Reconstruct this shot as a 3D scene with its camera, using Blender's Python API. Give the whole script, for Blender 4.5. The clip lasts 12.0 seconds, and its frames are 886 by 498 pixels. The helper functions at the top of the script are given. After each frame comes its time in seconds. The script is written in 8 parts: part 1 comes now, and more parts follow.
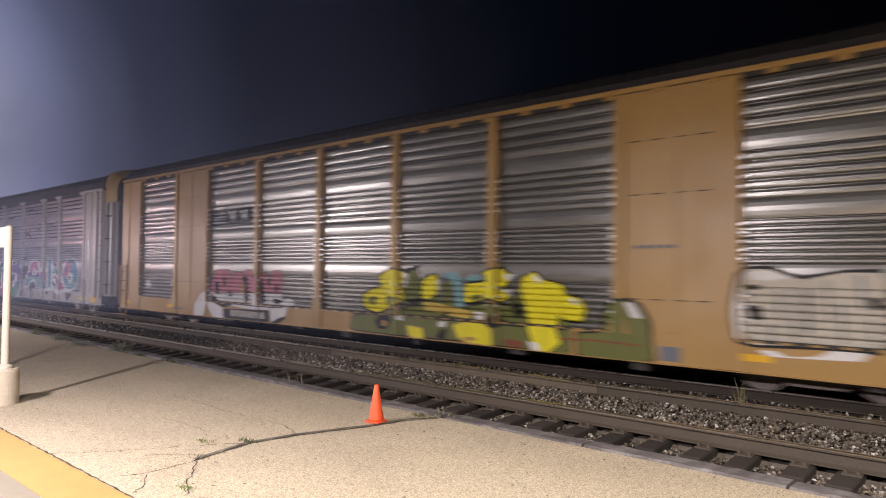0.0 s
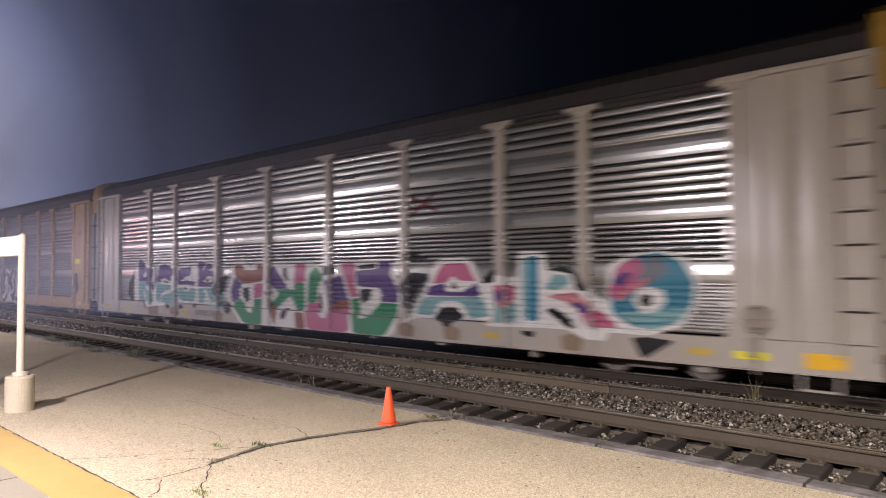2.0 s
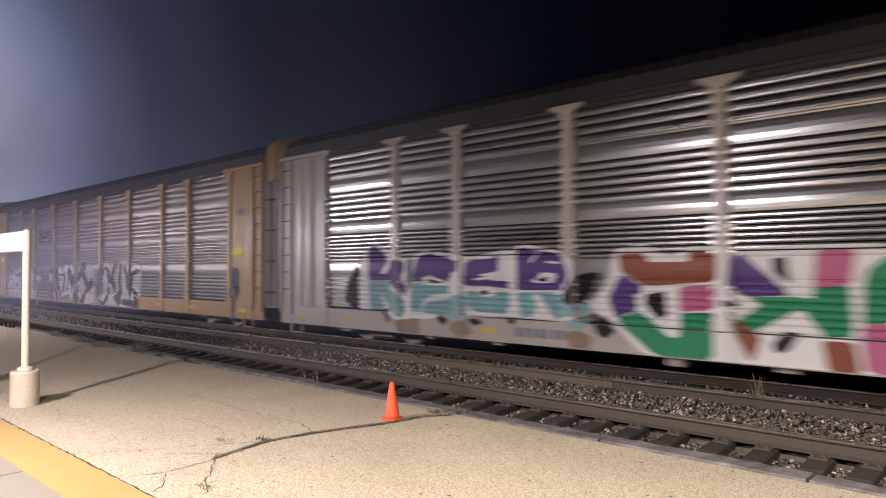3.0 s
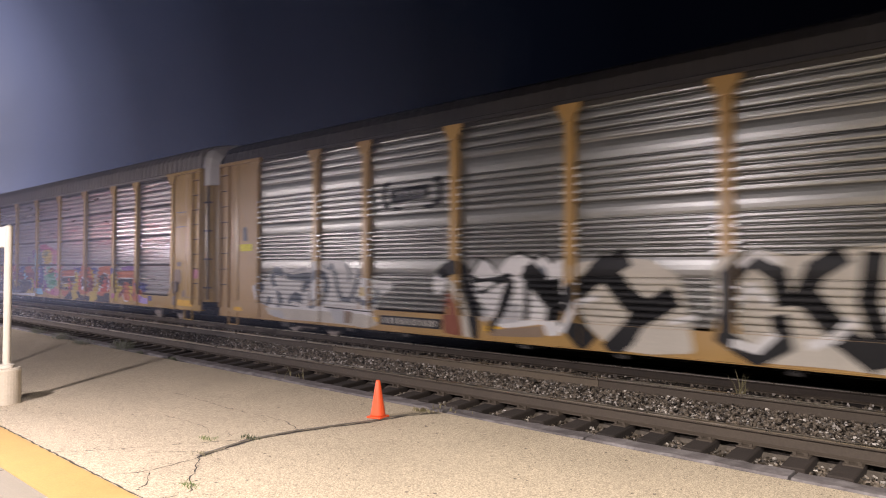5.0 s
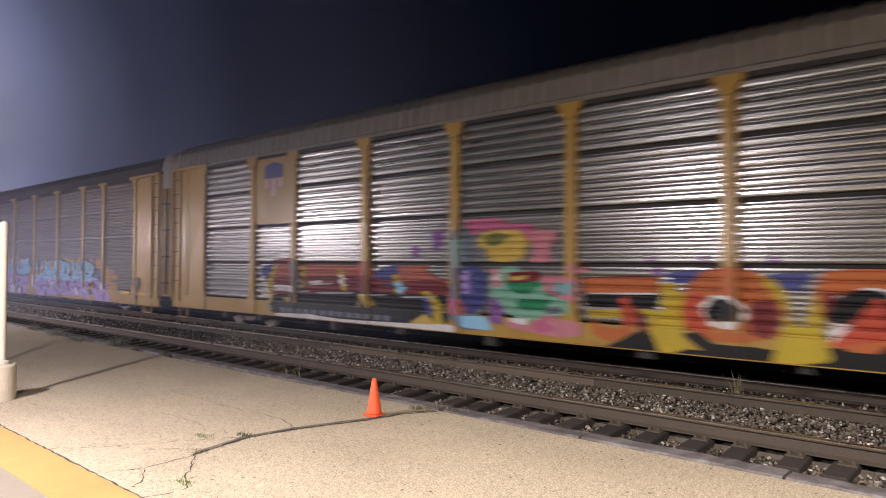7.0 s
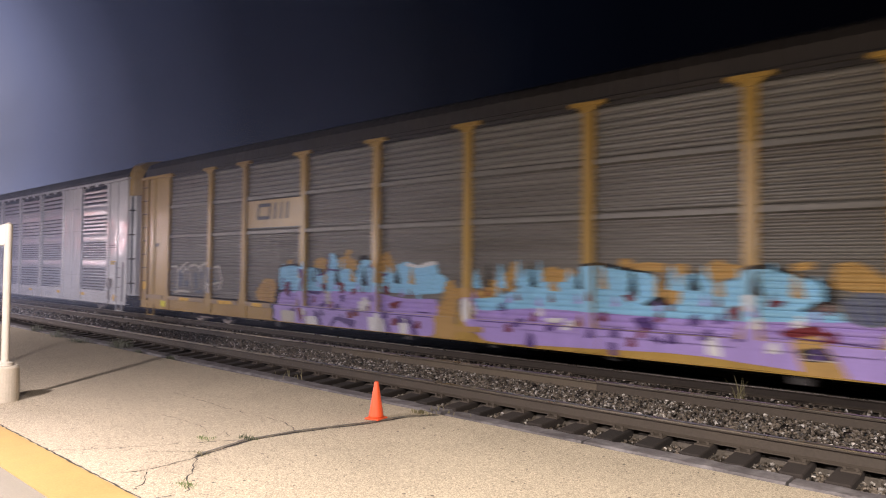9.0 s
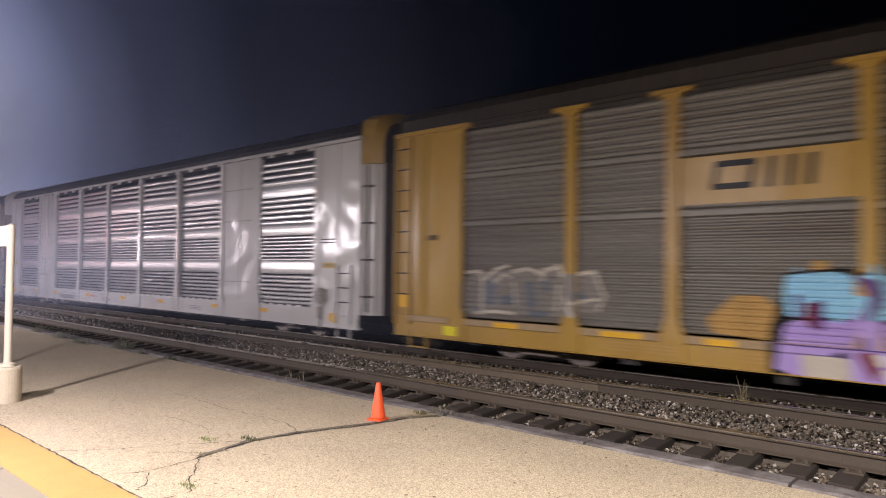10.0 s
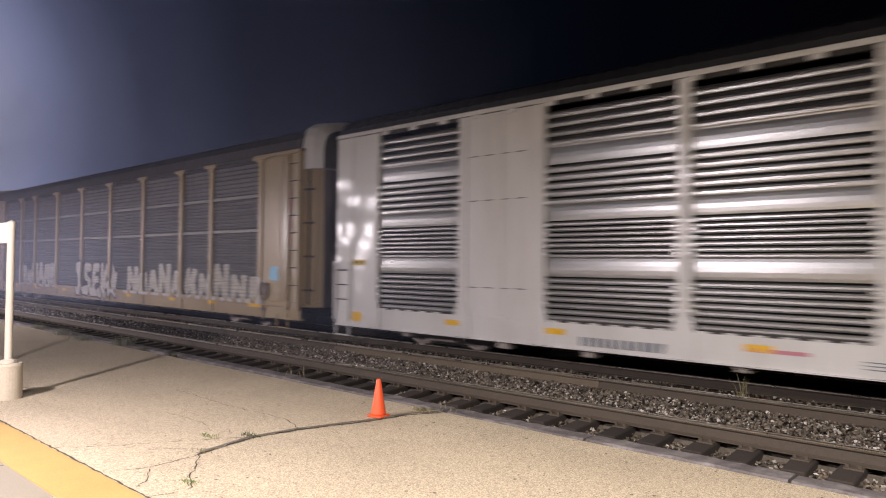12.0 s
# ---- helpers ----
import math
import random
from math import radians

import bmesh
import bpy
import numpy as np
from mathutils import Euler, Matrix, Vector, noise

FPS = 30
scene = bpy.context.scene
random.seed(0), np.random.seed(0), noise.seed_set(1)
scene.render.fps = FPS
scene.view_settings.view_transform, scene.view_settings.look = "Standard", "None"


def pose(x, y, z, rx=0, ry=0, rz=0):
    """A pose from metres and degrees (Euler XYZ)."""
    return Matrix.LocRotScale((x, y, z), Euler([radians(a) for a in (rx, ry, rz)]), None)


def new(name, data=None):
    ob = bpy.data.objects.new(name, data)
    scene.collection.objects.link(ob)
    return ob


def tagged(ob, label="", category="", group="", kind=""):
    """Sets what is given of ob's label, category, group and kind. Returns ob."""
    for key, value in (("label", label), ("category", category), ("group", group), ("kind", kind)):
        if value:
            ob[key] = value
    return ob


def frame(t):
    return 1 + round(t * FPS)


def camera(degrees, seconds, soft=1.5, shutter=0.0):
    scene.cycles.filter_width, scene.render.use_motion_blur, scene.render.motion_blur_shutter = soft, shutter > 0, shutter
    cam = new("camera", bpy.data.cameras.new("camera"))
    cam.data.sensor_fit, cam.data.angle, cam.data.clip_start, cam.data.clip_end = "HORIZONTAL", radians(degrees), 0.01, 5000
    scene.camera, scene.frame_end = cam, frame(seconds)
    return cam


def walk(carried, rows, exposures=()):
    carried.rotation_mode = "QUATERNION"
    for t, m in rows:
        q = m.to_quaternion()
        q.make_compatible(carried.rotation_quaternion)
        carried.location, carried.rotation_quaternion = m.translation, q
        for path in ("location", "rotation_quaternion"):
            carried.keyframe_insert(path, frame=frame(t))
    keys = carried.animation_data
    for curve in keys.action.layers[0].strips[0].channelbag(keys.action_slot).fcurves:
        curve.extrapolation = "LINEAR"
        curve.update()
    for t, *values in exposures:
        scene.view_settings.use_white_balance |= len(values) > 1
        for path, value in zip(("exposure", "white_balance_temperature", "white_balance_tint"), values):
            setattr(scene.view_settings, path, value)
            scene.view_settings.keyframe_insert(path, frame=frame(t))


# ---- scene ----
cam = camera(66.32, 12.0, soft=1.1, shutter=0.5)
EYE = (0.0, 0.0, 1.95)
# seconds, yaw, pitch, lean of the hand-held camera, which stands on one spot
SWAY = [
    (0.0, 41.736, 1.810, -0.648), (0.5, 41.908, 1.956, -0.466), (1.0, 42.143, 2.059, -0.168),
    (1.5, 42.376, 2.045, 0.100), (2.0, 42.591, 1.933, 0.201), (2.5, 42.769, 1.702, 0.302),
    (3.0, 42.858, 1.539, 0.215), (3.5, 42.806, 1.398, 0.174), (4.5, 42.150, 1.370, 0.000),
    (5.5, 41.503, 1.391, -0.152), (6.0, 41.430, 1.354, -0.236), (6.5, 41.430, 1.289, -0.275),
    (7.0, 41.483, 1.259, -0.348), (8.0, 41.600, 1.400, -0.500), (9.0, 41.722, 1.566, -0.634),
    (9.5, 41.747, 1.638, -0.582), (10.0, 41.885, 1.645, -0.628), (10.5, 41.914, 1.653, -0.663),
    (11.0, 41.889, 1.487, -0.495), (11.5, 41.936, 1.450, -0.579), (12.0, 41.900, 1.359, -0.600),
]
walk(cam, [(t, pose(*EYE, 90 + p, r, y)) for t, y, p, r in SWAY])

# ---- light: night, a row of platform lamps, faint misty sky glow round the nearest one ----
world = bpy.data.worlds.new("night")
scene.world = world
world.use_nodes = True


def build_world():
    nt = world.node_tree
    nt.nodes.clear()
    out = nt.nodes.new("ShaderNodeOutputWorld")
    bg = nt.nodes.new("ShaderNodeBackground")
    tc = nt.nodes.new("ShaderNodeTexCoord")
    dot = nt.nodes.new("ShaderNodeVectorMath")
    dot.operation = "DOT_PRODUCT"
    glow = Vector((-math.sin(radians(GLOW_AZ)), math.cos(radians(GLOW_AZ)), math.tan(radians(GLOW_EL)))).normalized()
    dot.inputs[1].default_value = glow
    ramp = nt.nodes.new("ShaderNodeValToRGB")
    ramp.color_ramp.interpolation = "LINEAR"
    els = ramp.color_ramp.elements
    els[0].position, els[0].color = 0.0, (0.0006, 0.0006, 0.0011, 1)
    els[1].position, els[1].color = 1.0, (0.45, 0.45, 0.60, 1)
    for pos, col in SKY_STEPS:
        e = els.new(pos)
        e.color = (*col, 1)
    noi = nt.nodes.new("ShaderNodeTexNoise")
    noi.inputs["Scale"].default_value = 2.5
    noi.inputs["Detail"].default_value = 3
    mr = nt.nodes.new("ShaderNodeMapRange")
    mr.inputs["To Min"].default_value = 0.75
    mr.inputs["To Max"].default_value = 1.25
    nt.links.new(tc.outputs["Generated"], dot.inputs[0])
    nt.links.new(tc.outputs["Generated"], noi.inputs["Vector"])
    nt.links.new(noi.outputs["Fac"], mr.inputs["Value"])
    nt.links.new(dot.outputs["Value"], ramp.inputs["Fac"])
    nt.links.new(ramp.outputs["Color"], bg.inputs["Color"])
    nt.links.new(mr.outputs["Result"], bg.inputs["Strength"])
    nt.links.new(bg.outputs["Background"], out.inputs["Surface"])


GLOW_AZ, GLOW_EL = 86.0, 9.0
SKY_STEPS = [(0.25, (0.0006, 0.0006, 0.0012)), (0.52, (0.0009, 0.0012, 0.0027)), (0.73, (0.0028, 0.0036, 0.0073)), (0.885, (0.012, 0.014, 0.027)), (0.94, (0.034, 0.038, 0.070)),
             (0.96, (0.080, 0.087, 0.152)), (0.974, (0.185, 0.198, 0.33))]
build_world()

LAMP_X = (-46.0, -27.5, -8.2, 10.6)
LAMP_Y, LAMP_Z = -0.5, 3.65
LAMP_COLOUR = (1.0, 0.89, 0.95)
BULB_WATTS, REFLECTOR_WATTS = 1560.0, 900.0
LAMP_GAIN = {-46.0: 2.2, -27.5: 2.2, -8.2: 1.08}
for lx in LAMP_X:
    gain = LAMP_GAIN.get(lx, 1.0)
    ld = bpy.data.lights.new("platform_lamp_bulb", "POINT")
    ld.energy, ld.shadow_soft_size, ld.color = BULB_WATTS * gain, 0.06, LAMP_COLOUR
    new("platform_lamp_bulb", ld).location = (lx, LAMP_Y, LAMP_Z)
    ld = bpy.data.lights.new("platform_lamp_reflector", "SPOT")
    ld.energy, ld.shadow_soft_size, ld.color = REFLECTOR_WATTS * gain, 0.10, LAMP_COLOUR
    ld.spot_size, ld.spot_blend = radians(168), 1.0
    new("platform_lamp_reflector", ld).location = (lx, LAMP_Y, LAMP_Z - 0.05)
ld = bpy.data.lights.new("signal_lamp_glow", "POINT")
ld.energy, ld.shadow_soft_size, ld.color = 400.0, 0.12, (1.0, 0.04, 0.05)
new("signal_lamp_glow", ld).location = (-50.0, 1.0, 3.8)
# added fill spot, out of view, that evens out the light on the platform
FILL_SPOT = (1.2, -2.6, 8.2)
ld = bpy.data.lights.new("platform_fill_spot", "SPOT")
ld.energy, ld.shadow_soft_size, ld.color = 21500.0, 0.15, (1.0, 0.885, 0.83)
ld.spot_size, ld.spot_blend = radians(134), 1.0
new("platform_fill_spot", ld).matrix_basis = pose(*FILL_SPOT, 7, 0, 0)
scene.view_settings.exposure = 0.0


# ---- materials ----
def mat(name, col, rough=0.6, metal=0.0, var=0.18, scale=3.0, fine=40.0, bump=0.15, dirt=None, dirt_amt=0.35, island=0.0,
        streak=False, sweep=False, spec=0.5, grains=0.0, grain_scale=90.0, warp=0.0, dirt_scale=0.6, rough_var=0.12):
    """Two-scale noise colour with grain bump; dirt adds stains; streak stretches them downwards; island varies piece by piece."""
    m = bpy.data.materials.new(name)
    m.use_nodes = True
    nt = m.node_tree
    b = nt.nodes["Principled BSDF"]
    L, N = nt.links.new, nt.nodes.new
    tc = N("ShaderNodeTexCoord")
    mp = N("ShaderNodeMapping")
    L(tc.outputs["Object"], mp.inputs["Vector"])
    if streak:
        mp.inputs["Scale"].default_value = (1, 1, 0.12)
    if sweep:
        mp.inputs["Scale"].default_value = (0.22, 1, 3.5)
    n1 = N("ShaderNodeTexNoise")
    n1.inputs["Scale"].default_value, n1.inputs["Detail"].default_value = scale, 6
    n2 = N("ShaderNodeTexNoise")
    n2.inputs["Scale"].default_value, n2.inputs["Detail"].default_value = fine, 4
    L(mp.outputs["Vector"], n1.inputs["Vector"])
    L(tc.outputs["Object"], n2.inputs["Vector"])
    add = N("ShaderNodeMath")
    add.operation = "ADD"
    L(n1.outputs["Fac"], add.inputs[0])
    L(n2.outputs["Fac"], add.inputs[1])
    mr = N("ShaderNodeMapRange")
    mr.inputs["From Min"].default_value, mr.inputs["From Max"].default_value = 0.6, 1.4
    mr.inputs["To Min"].default_value, mr.inputs["To Max"].default_value = 1 - var, 1 + var
    L(add.outputs["Value"], mr.inputs["Value"])
    value = mr.outputs["Result"]
    if island:
        gi = N("ShaderNodeNewGeometry")
        oi = N("ShaderNodeObjectInfo")
        mixr = N("ShaderNodeMath")
        mixr.operation = "ADD"
        fr = N("ShaderNodeMath")
        fr.operation = "FRACT"
        L(gi.outputs["Random Per Island"], mixr.inputs[0])
        L(oi.outputs["Random"], mixr.inputs[1])
        mi = N("ShaderNodeMapRange")
        mi.inputs["To Min"].default_value, mi.inputs["To Max"].default_value = 1 - island, 1 + island
        L(mixr.outputs["Value"], fr.inputs[0])
        L(fr.outputs["Value"], mi.inputs["Value"])
        mu = N("ShaderNodeMath")
        mu.operation = "MULTIPLY"
        L(value, mu.inputs[0])
        L(mi.outputs["Result"], mu.inputs[1])
        value = mu.outputs["Value"]
    if grains:
        vo = N("ShaderNodeTexVoronoi")
        vo.inputs["Scale"].default_value = grain_scale
        L(tc.outputs["Object"], vo.inputs["Vector"])
        mg = N("ShaderNodeMapRange")
        mg.inputs["To Min"].default_value, mg.inputs["To Max"].default_value = 1 - grains, 1 + grains
        L(vo.outputs["Color"], mg.inputs["Value"])
        mu2 = N("ShaderNodeMath")
        mu2.operation = "MULTIPLY"
        L(value, mu2.inputs[0])
        L(mg.outputs["Result"], mu2.inputs[1])
        value = mu2.outputs["Value"]
    vm = N("ShaderNodeVectorMath")
    vm.operation = "SCALE"
    vm.inputs[0].default_value = col
    L(value, vm.inputs["Scale"])
    colour = vm.outputs["Vector"]
    if dirt:
        n3 = N("ShaderNodeTexNoise")
        n3.inputs["Scale"].default_value, n3.inputs["Detail"].default_value, n3.inputs["Roughness"].default_value = dirt_scale, 8, 0.7
        L(mp.outputs["Vector"], n3.inputs["Vector"])
        r3 = N("ShaderNodeMapRange")
        r3.inputs["From Min"].default_value, r3.inputs["From Max"].default_value = 0.45, 0.72
        r3.inputs["To Max"].default_value = dirt_amt
        L(n3.outputs["Fac"], r3.inputs["Value"])
        mx = N("ShaderNodeMix")
        mx.data_type = "RGBA"
        L(r3.outputs["Result"], mx.inputs["Factor"])
        L(colour, mx.inputs["A"])
        mx.inputs["B"].default_value = (*dirt, 1)
        colour = mx.outputs["Result"]
    L(colour, b.inputs["Base Color"])
    b.inputs["Metallic"].default_value = metal
    b.inputs["Specular IOR Level"].default_value = spec
    rr = N("ShaderNodeMapRange")
    rr.inputs["To Min"].default_value, rr.inputs["To Max"].default_value = max(0.05, rough - rough_var), min(1, rough + rough_var)
    L(n1.outputs["Fac"], rr.inputs["Value"])
    L(rr.outputs["Result"], b.inputs["Roughness"])
    if bump:
        bp = N("ShaderNodeBump")
        bp.inputs["Strength"].default_value, bp.inputs["Distance"].default_value = bump, 0.01
        L(add.outputs["Value"], bp.inputs["Height"])
        L(bp.outputs["Normal"], b.inputs["Normal"])
    if warp:
        nw = N("ShaderNodeTexNoise")
        nw.inputs["Scale"].default_value, nw.inputs["Detail"].default_value = 1.1, 1
        L(tc.outputs["Object"], nw.inputs["Vector"])
        bw = N("ShaderNodeBump")
        bw.inputs["Strength"].default_value, bw.inputs["Distance"].default_value = 1.0, warp
        L(nw.outputs["Fac"], bw.inputs["Height"])
        if bump:
            L(bw.outputs["Normal"], bp.inputs["Normal"])
        else:
            L(bw.outputs["Normal"], b.inputs["Normal"])
    return m


M = {
    "asphalt": mat("worn_aggregate_asphalt", (0.435, 0.367, 0.258), 0.9, var=0.2, scale=1.2, fine=120, bump=0.6, grains=0.6, grain_scale=105.0, dirt=(0.2, 0.165, 0.12), dirt_amt=0.3),
    "concrete": mat("platform_concrete", (0.21, 0.185, 0.14), 0.85, var=0.12, scale=1.5, fine=70, bump=0.2),
    "yellow_line": mat("worn_yellow_paint", (0.375, 0.248, 0.083), 0.7, var=0.15, fine=50, bump=0.25, dirt=(0.4, 0.3, 0.12), dirt_amt=0.3),
    "lip": mat("broken_asphalt_lip", (0.17, 0.15, 0.12), 0.9, var=0.3, bump=0.5),
    "grit": mat("dark_grit", (0.10, 0.085, 0.065), 0.95, var=0.3, bump=0.2),
    "crack": mat("dark_crack", (0.05, 0.043, 0.034), 0.95, bump=0.4),
    "timber": mat("weathered_timber", (0.105, 0.094, 0.092), 0.7, var=0.5, scale=2, fine=30, bump=0.5, dirt=(0.34, 0.32, 0.31), dirt_amt=0.6, dirt_scale=3.0),
    "tie": mat("creosoted_tie_wood", (0.024, 0.018, 0.014), 0.85, var=0.3, scale=3, fine=40, bump=0.5, island=0.3),
    "rail": mat("rusty_rail_steel", (0.072, 0.057, 0.042), 0.75, metal=0.2, var=0.2, bump=0.3),
    "rail_pale": mat("dusty_rail_steel", (0.12, 0.095, 0.065), 0.8, metal=0.1, var=0.2, bump=0.3),
    "rail_head": mat("polished_rail_head", (0.48, 0.43, 0.35), 0.3, metal=1.0, var=0.1, bump=0.02),
    "ballast": mat("grey_ballast_stone", (0.10, 0.082, 0.062), 0.5, var=0.45, fine=60, bump=0.5, island=0.9),
    "ballast_pale": mat("pale_ballast_stone", (0.40, 0.37, 0.33), 0.45, var=0.3, fine=60, bump=0.4, island=0.4),
    "soil": mat("oily_ballast_bed", (0.095, 0.08, 0.064), 0.95, var=0.4, scale=2, fine=30, bump=0.8),
    "earth": mat("dark_ground", (0.05, 0.045, 0.035), 0.95, var=0.3, scale=0.3, fine=5, bump=0.3),
    "cone": mat("orange_cone_plastic", (0.80, 0.10, 0.025), 0.5, var=0.06, bump=0.05, dirt=(0.5, 0.1, 0.05), dirt_amt=0.25),
    "weed": mat("green_weed", (0.055, 0.065, 0.025), 0.7, var=0.3),
    "weed_green": mat("fresh_weed", (0.10, 0.14, 0.03), 0.7, var=0.3),
    "weed_dry": mat("dry_weed", (0.16, 0.14, 0.07), 0.8, var=0.3),
    "post": mat("cream_painted_post", (0.58, 0.53, 0.43), 0.5, var=0.05, bump=0.05),
    "pier": mat("concrete_pier", (0.48, 0.42, 0.32), 0.9, var=0.14, bump=0.3),
    "galv": mat("galvanised_steel", (0.46, 0.46, 0.445), 0.29, metal=0.88, var=0.2, scale=1.6, fine=25, bump=0.015, rough_var=0.05, dirt=(0.16, 0.14, 0.12), dirt_amt=0.5, sweep=True),
    "galv_dark": mat("sooty_galvanised_steel", (0.20, 0.19, 0.165), 0.5, metal=0.3, var=0.2, scale=1.6, fine=25, bump=0.015, rough_var=0.05, dirt=(0.10, 0.08, 0.06), dirt_amt=0.6, sweep=True),
    "galv_soot": mat("soot_blackened_steel", (0.115, 0.11, 0.105), 0.6, metal=0.2, var=0.2, scale=1.6, fine=25, bump=0.015, dirt=(0.08, 0.07, 0.06), dirt_amt=0.6, sweep=True),
    "galv_mid": mat("dull_galvanised_steel", (0.34, 0.335, 0.31), 0.33, metal=0.84, var=0.2, scale=1.6, fine=25, bump=0.015, rough_var=0.05, dirt=(0.14, 0.12, 0.10), dirt_amt=0.5, sweep=True),
    "galv_dull": mat("weathered_grey_galvanised_steel", (0.30, 0.30, 0.28), 0.37, metal=0.82, var=0.2, scale=1.6, fine=25, bump=0.015, rough_var=0.05, dirt=(0.13, 0.115, 0.095), dirt_amt=0.5, sweep=True),
    "galv_bright": mat("bright_galvanised_steel", (0.52, 0.52, 0.51), 0.36, metal=0.87, var=0.2, scale=1.6, fine=25, bump=0.015, rough_var=0.05, dirt=(0.2, 0.18, 0.15), dirt_amt=0.35, sweep=True),
    "roof_dark": mat("dark_roof_steel", (0.03, 0.03, 0.033), 0.6, metal=0.3, var=0.2, bump=0.1),
    "roof_brown": mat("brown_dusty_roof_steel", (0.042, 0.036, 0.031), 0.7, metal=0.2, var=0.2, bump=0.1, dirt=(0.055, 0.045, 0.035), dirt_amt=0.5),
    "grime_and_shade": mat("sooty_shaded_end_steel", (0.05, 0.04, 0.032), 0.8, var=0.3, bump=0.1),
    "clip": mat("bright_bolted_clip", (0.7, 0.7, 0.68), 0.4, metal=0.6, var=0.1, bump=0.02),
    "dusty_ledge": mat("dusty_tan_sill_angle", (0.40, 0.29, 0.15), 0.6, var=0.25, scale=1.5, bump=0.1, dirt=(0.24, 0.17, 0.11), dirt_amt=0.6),
    "dusty": mat("dusty_white_ironwork", (0.32, 0.28, 0.24), 0.7, var=0.2, bump=0.1),
    "roof": mat("weathered_roof_steel", (0.036, 0.034, 0.035), 0.6, metal=0.3, var=0.2, bump=0.1, dirt=(0.055, 0.045, 0.04), dirt_amt=0.5),
    "roof_light": mat("pale_galvanised_roof", (0.23, 0.215, 0.195), 0.6, metal=0.3, var=0.2, bump=0.1, dirt=(0.2, 0.16, 0.12), dirt_amt=0.4),
    "tan": mat("faded_tan_yellow_paint", (0.43, 0.265, 0.085), 0.38, warp=0.05, var=0.16, scale=1.2, bump=0.06, dirt=(0.22, 0.13, 0.06), dirt_amt=0.45, streak=True),
    "yellow": mat("railcar_yellow_paint", (0.46, 0.29, 0.06), 0.36, warp=0.05, var=0.2, scale=1.2, bump=0.06, dirt=(0.16, 0.085, 0.03), dirt_amt=0.55, streak=True),
    "white": mat("railcar_white_paint", (0.68, 0.67, 0.64), 0.24, warp=0.09, var=0.10, scale=1.2, bump=0.05, dirt=(0.34, 0.30, 0.25), dirt_amt=0.5, streak=True),
    "greyw": mat("dirty_white_paint", (0.44, 0.405, 0.355), 0.34, warp=0.04, var=0.12, scale=1.2, bump=0.06, dirt=(0.25, 0.19, 0.14), dirt_amt=0.5, streak=True),
    "brown": mat("faded_brown_paint", (0.37, 0.27, 0.125), 0.38, warp=0.06, var=0.18, scale=1.2, bump=0.06, dirt=(0.12, 0.08, 0.05), dirt_amt=0.5, streak=True),
    "white_gloss": mat("glossy_white_end_paint", (0.68, 0.67, 0.64), 0.3, rough_var=0.05, var=0.10, scale=1.2, bump=0.03, dirt=(0.30, 0.26, 0.21), dirt_amt=0.5, streak=True),
    "greyw_gloss": mat("glossy_dirty_white_end_paint", (0.44, 0.405, 0.355), 0.3, rough_var=0.05, var=0.14, scale=1.2, bump=0.04, dirt=(0.22, 0.17, 0.12), dirt_amt=0.55, streak=True),
    "yellow_gloss": mat("glossy_yellow_end_paint", (0.44, 0.275, 0.055), 0.3, rough_var=0.05, var=0.2, scale=1.2, bump=0.05, dirt=(0.15, 0.08, 0.03), dirt_amt=0.6, streak=True),
    "tan_gloss": mat("glossy_tan_end_paint", (0.42, 0.26, 0.085), 0.3, rough_var=0.05, var=0.16, scale=1.2, bump=0.04, dirt=(0.2, 0.12, 0.06), dirt_amt=0.5, streak=True),
    "brown_gloss": mat("glossy_brown_end_paint", (0.31, 0.22, 0.095), 0.3, rough_var=0.05, var=0.18, scale=1.2, bump=0.04, dirt=(0.11, 0.075, 0.045), dirt_amt=0.5, streak=True),
    "black": mat("underframe_and_gap_black", (0.035, 0.031, 0.028), 0.7, var=0.3, bump=0.2),
    "truck": mat("dusty_cast_steel", (0.30, 0.25, 0.21), 0.75, metal=0.2, var=0.3, bump=0.3),
    "wheel": mat("dark_wheel_steel", (0.29, 0.25, 0.22), 0.55, metal=0.4, var=0.2, bump=0.1),
}


# ---- building helpers ----
def part(name, bm, material, parent=None, label="", smooth=False):
    me = bpy.data.meshes.new(name)
    bmesh.ops.recalc_face_normals(bm, faces=bm.faces)
    bm.to_mesh(me)
    bm.free()
    mats = material if isinstance(material, (list, tuple)) else [material]
    for mm in mats:
        me.materials.append(mm)
    if smooth:
        for p in me.polygons:
            p.use_smooth = True
    ob = new(name, me)
    if parent is not None:
        ob.parent = parent
    if label:
        ob["label"] = label
    return ob


def shared(name, me, parent, m):
    ob = new(name, me)
    ob.parent = parent
    ob.matrix_basis = m
    return ob


def box(bm, x0, x1, y0, y1, z0, z1, bevel=0.0, mi=0):
    vs = [bm.verts.new((x, y, z)) for x in (x0, x1) for y in (y0, y1) for z in (z0, z1)]
    fs = [bm.faces.new([vs[i] for i in q]) for q in ((0, 1, 3, 2), (4, 6, 7, 5), (0, 4, 5, 1), (2, 3, 7, 6), (0, 2, 6, 4), (1, 5, 7, 3))]
    for f in fs:
        f.material_index = mi
    if bevel:
        es = list({e for f in fs for e in f.edges})
        r = bmesh.ops.bevel(bm, geom=es, offset=bevel, segments=1, affect="EDGES")
        for f in r["faces"]:
            f.material_index = mi
    return vs


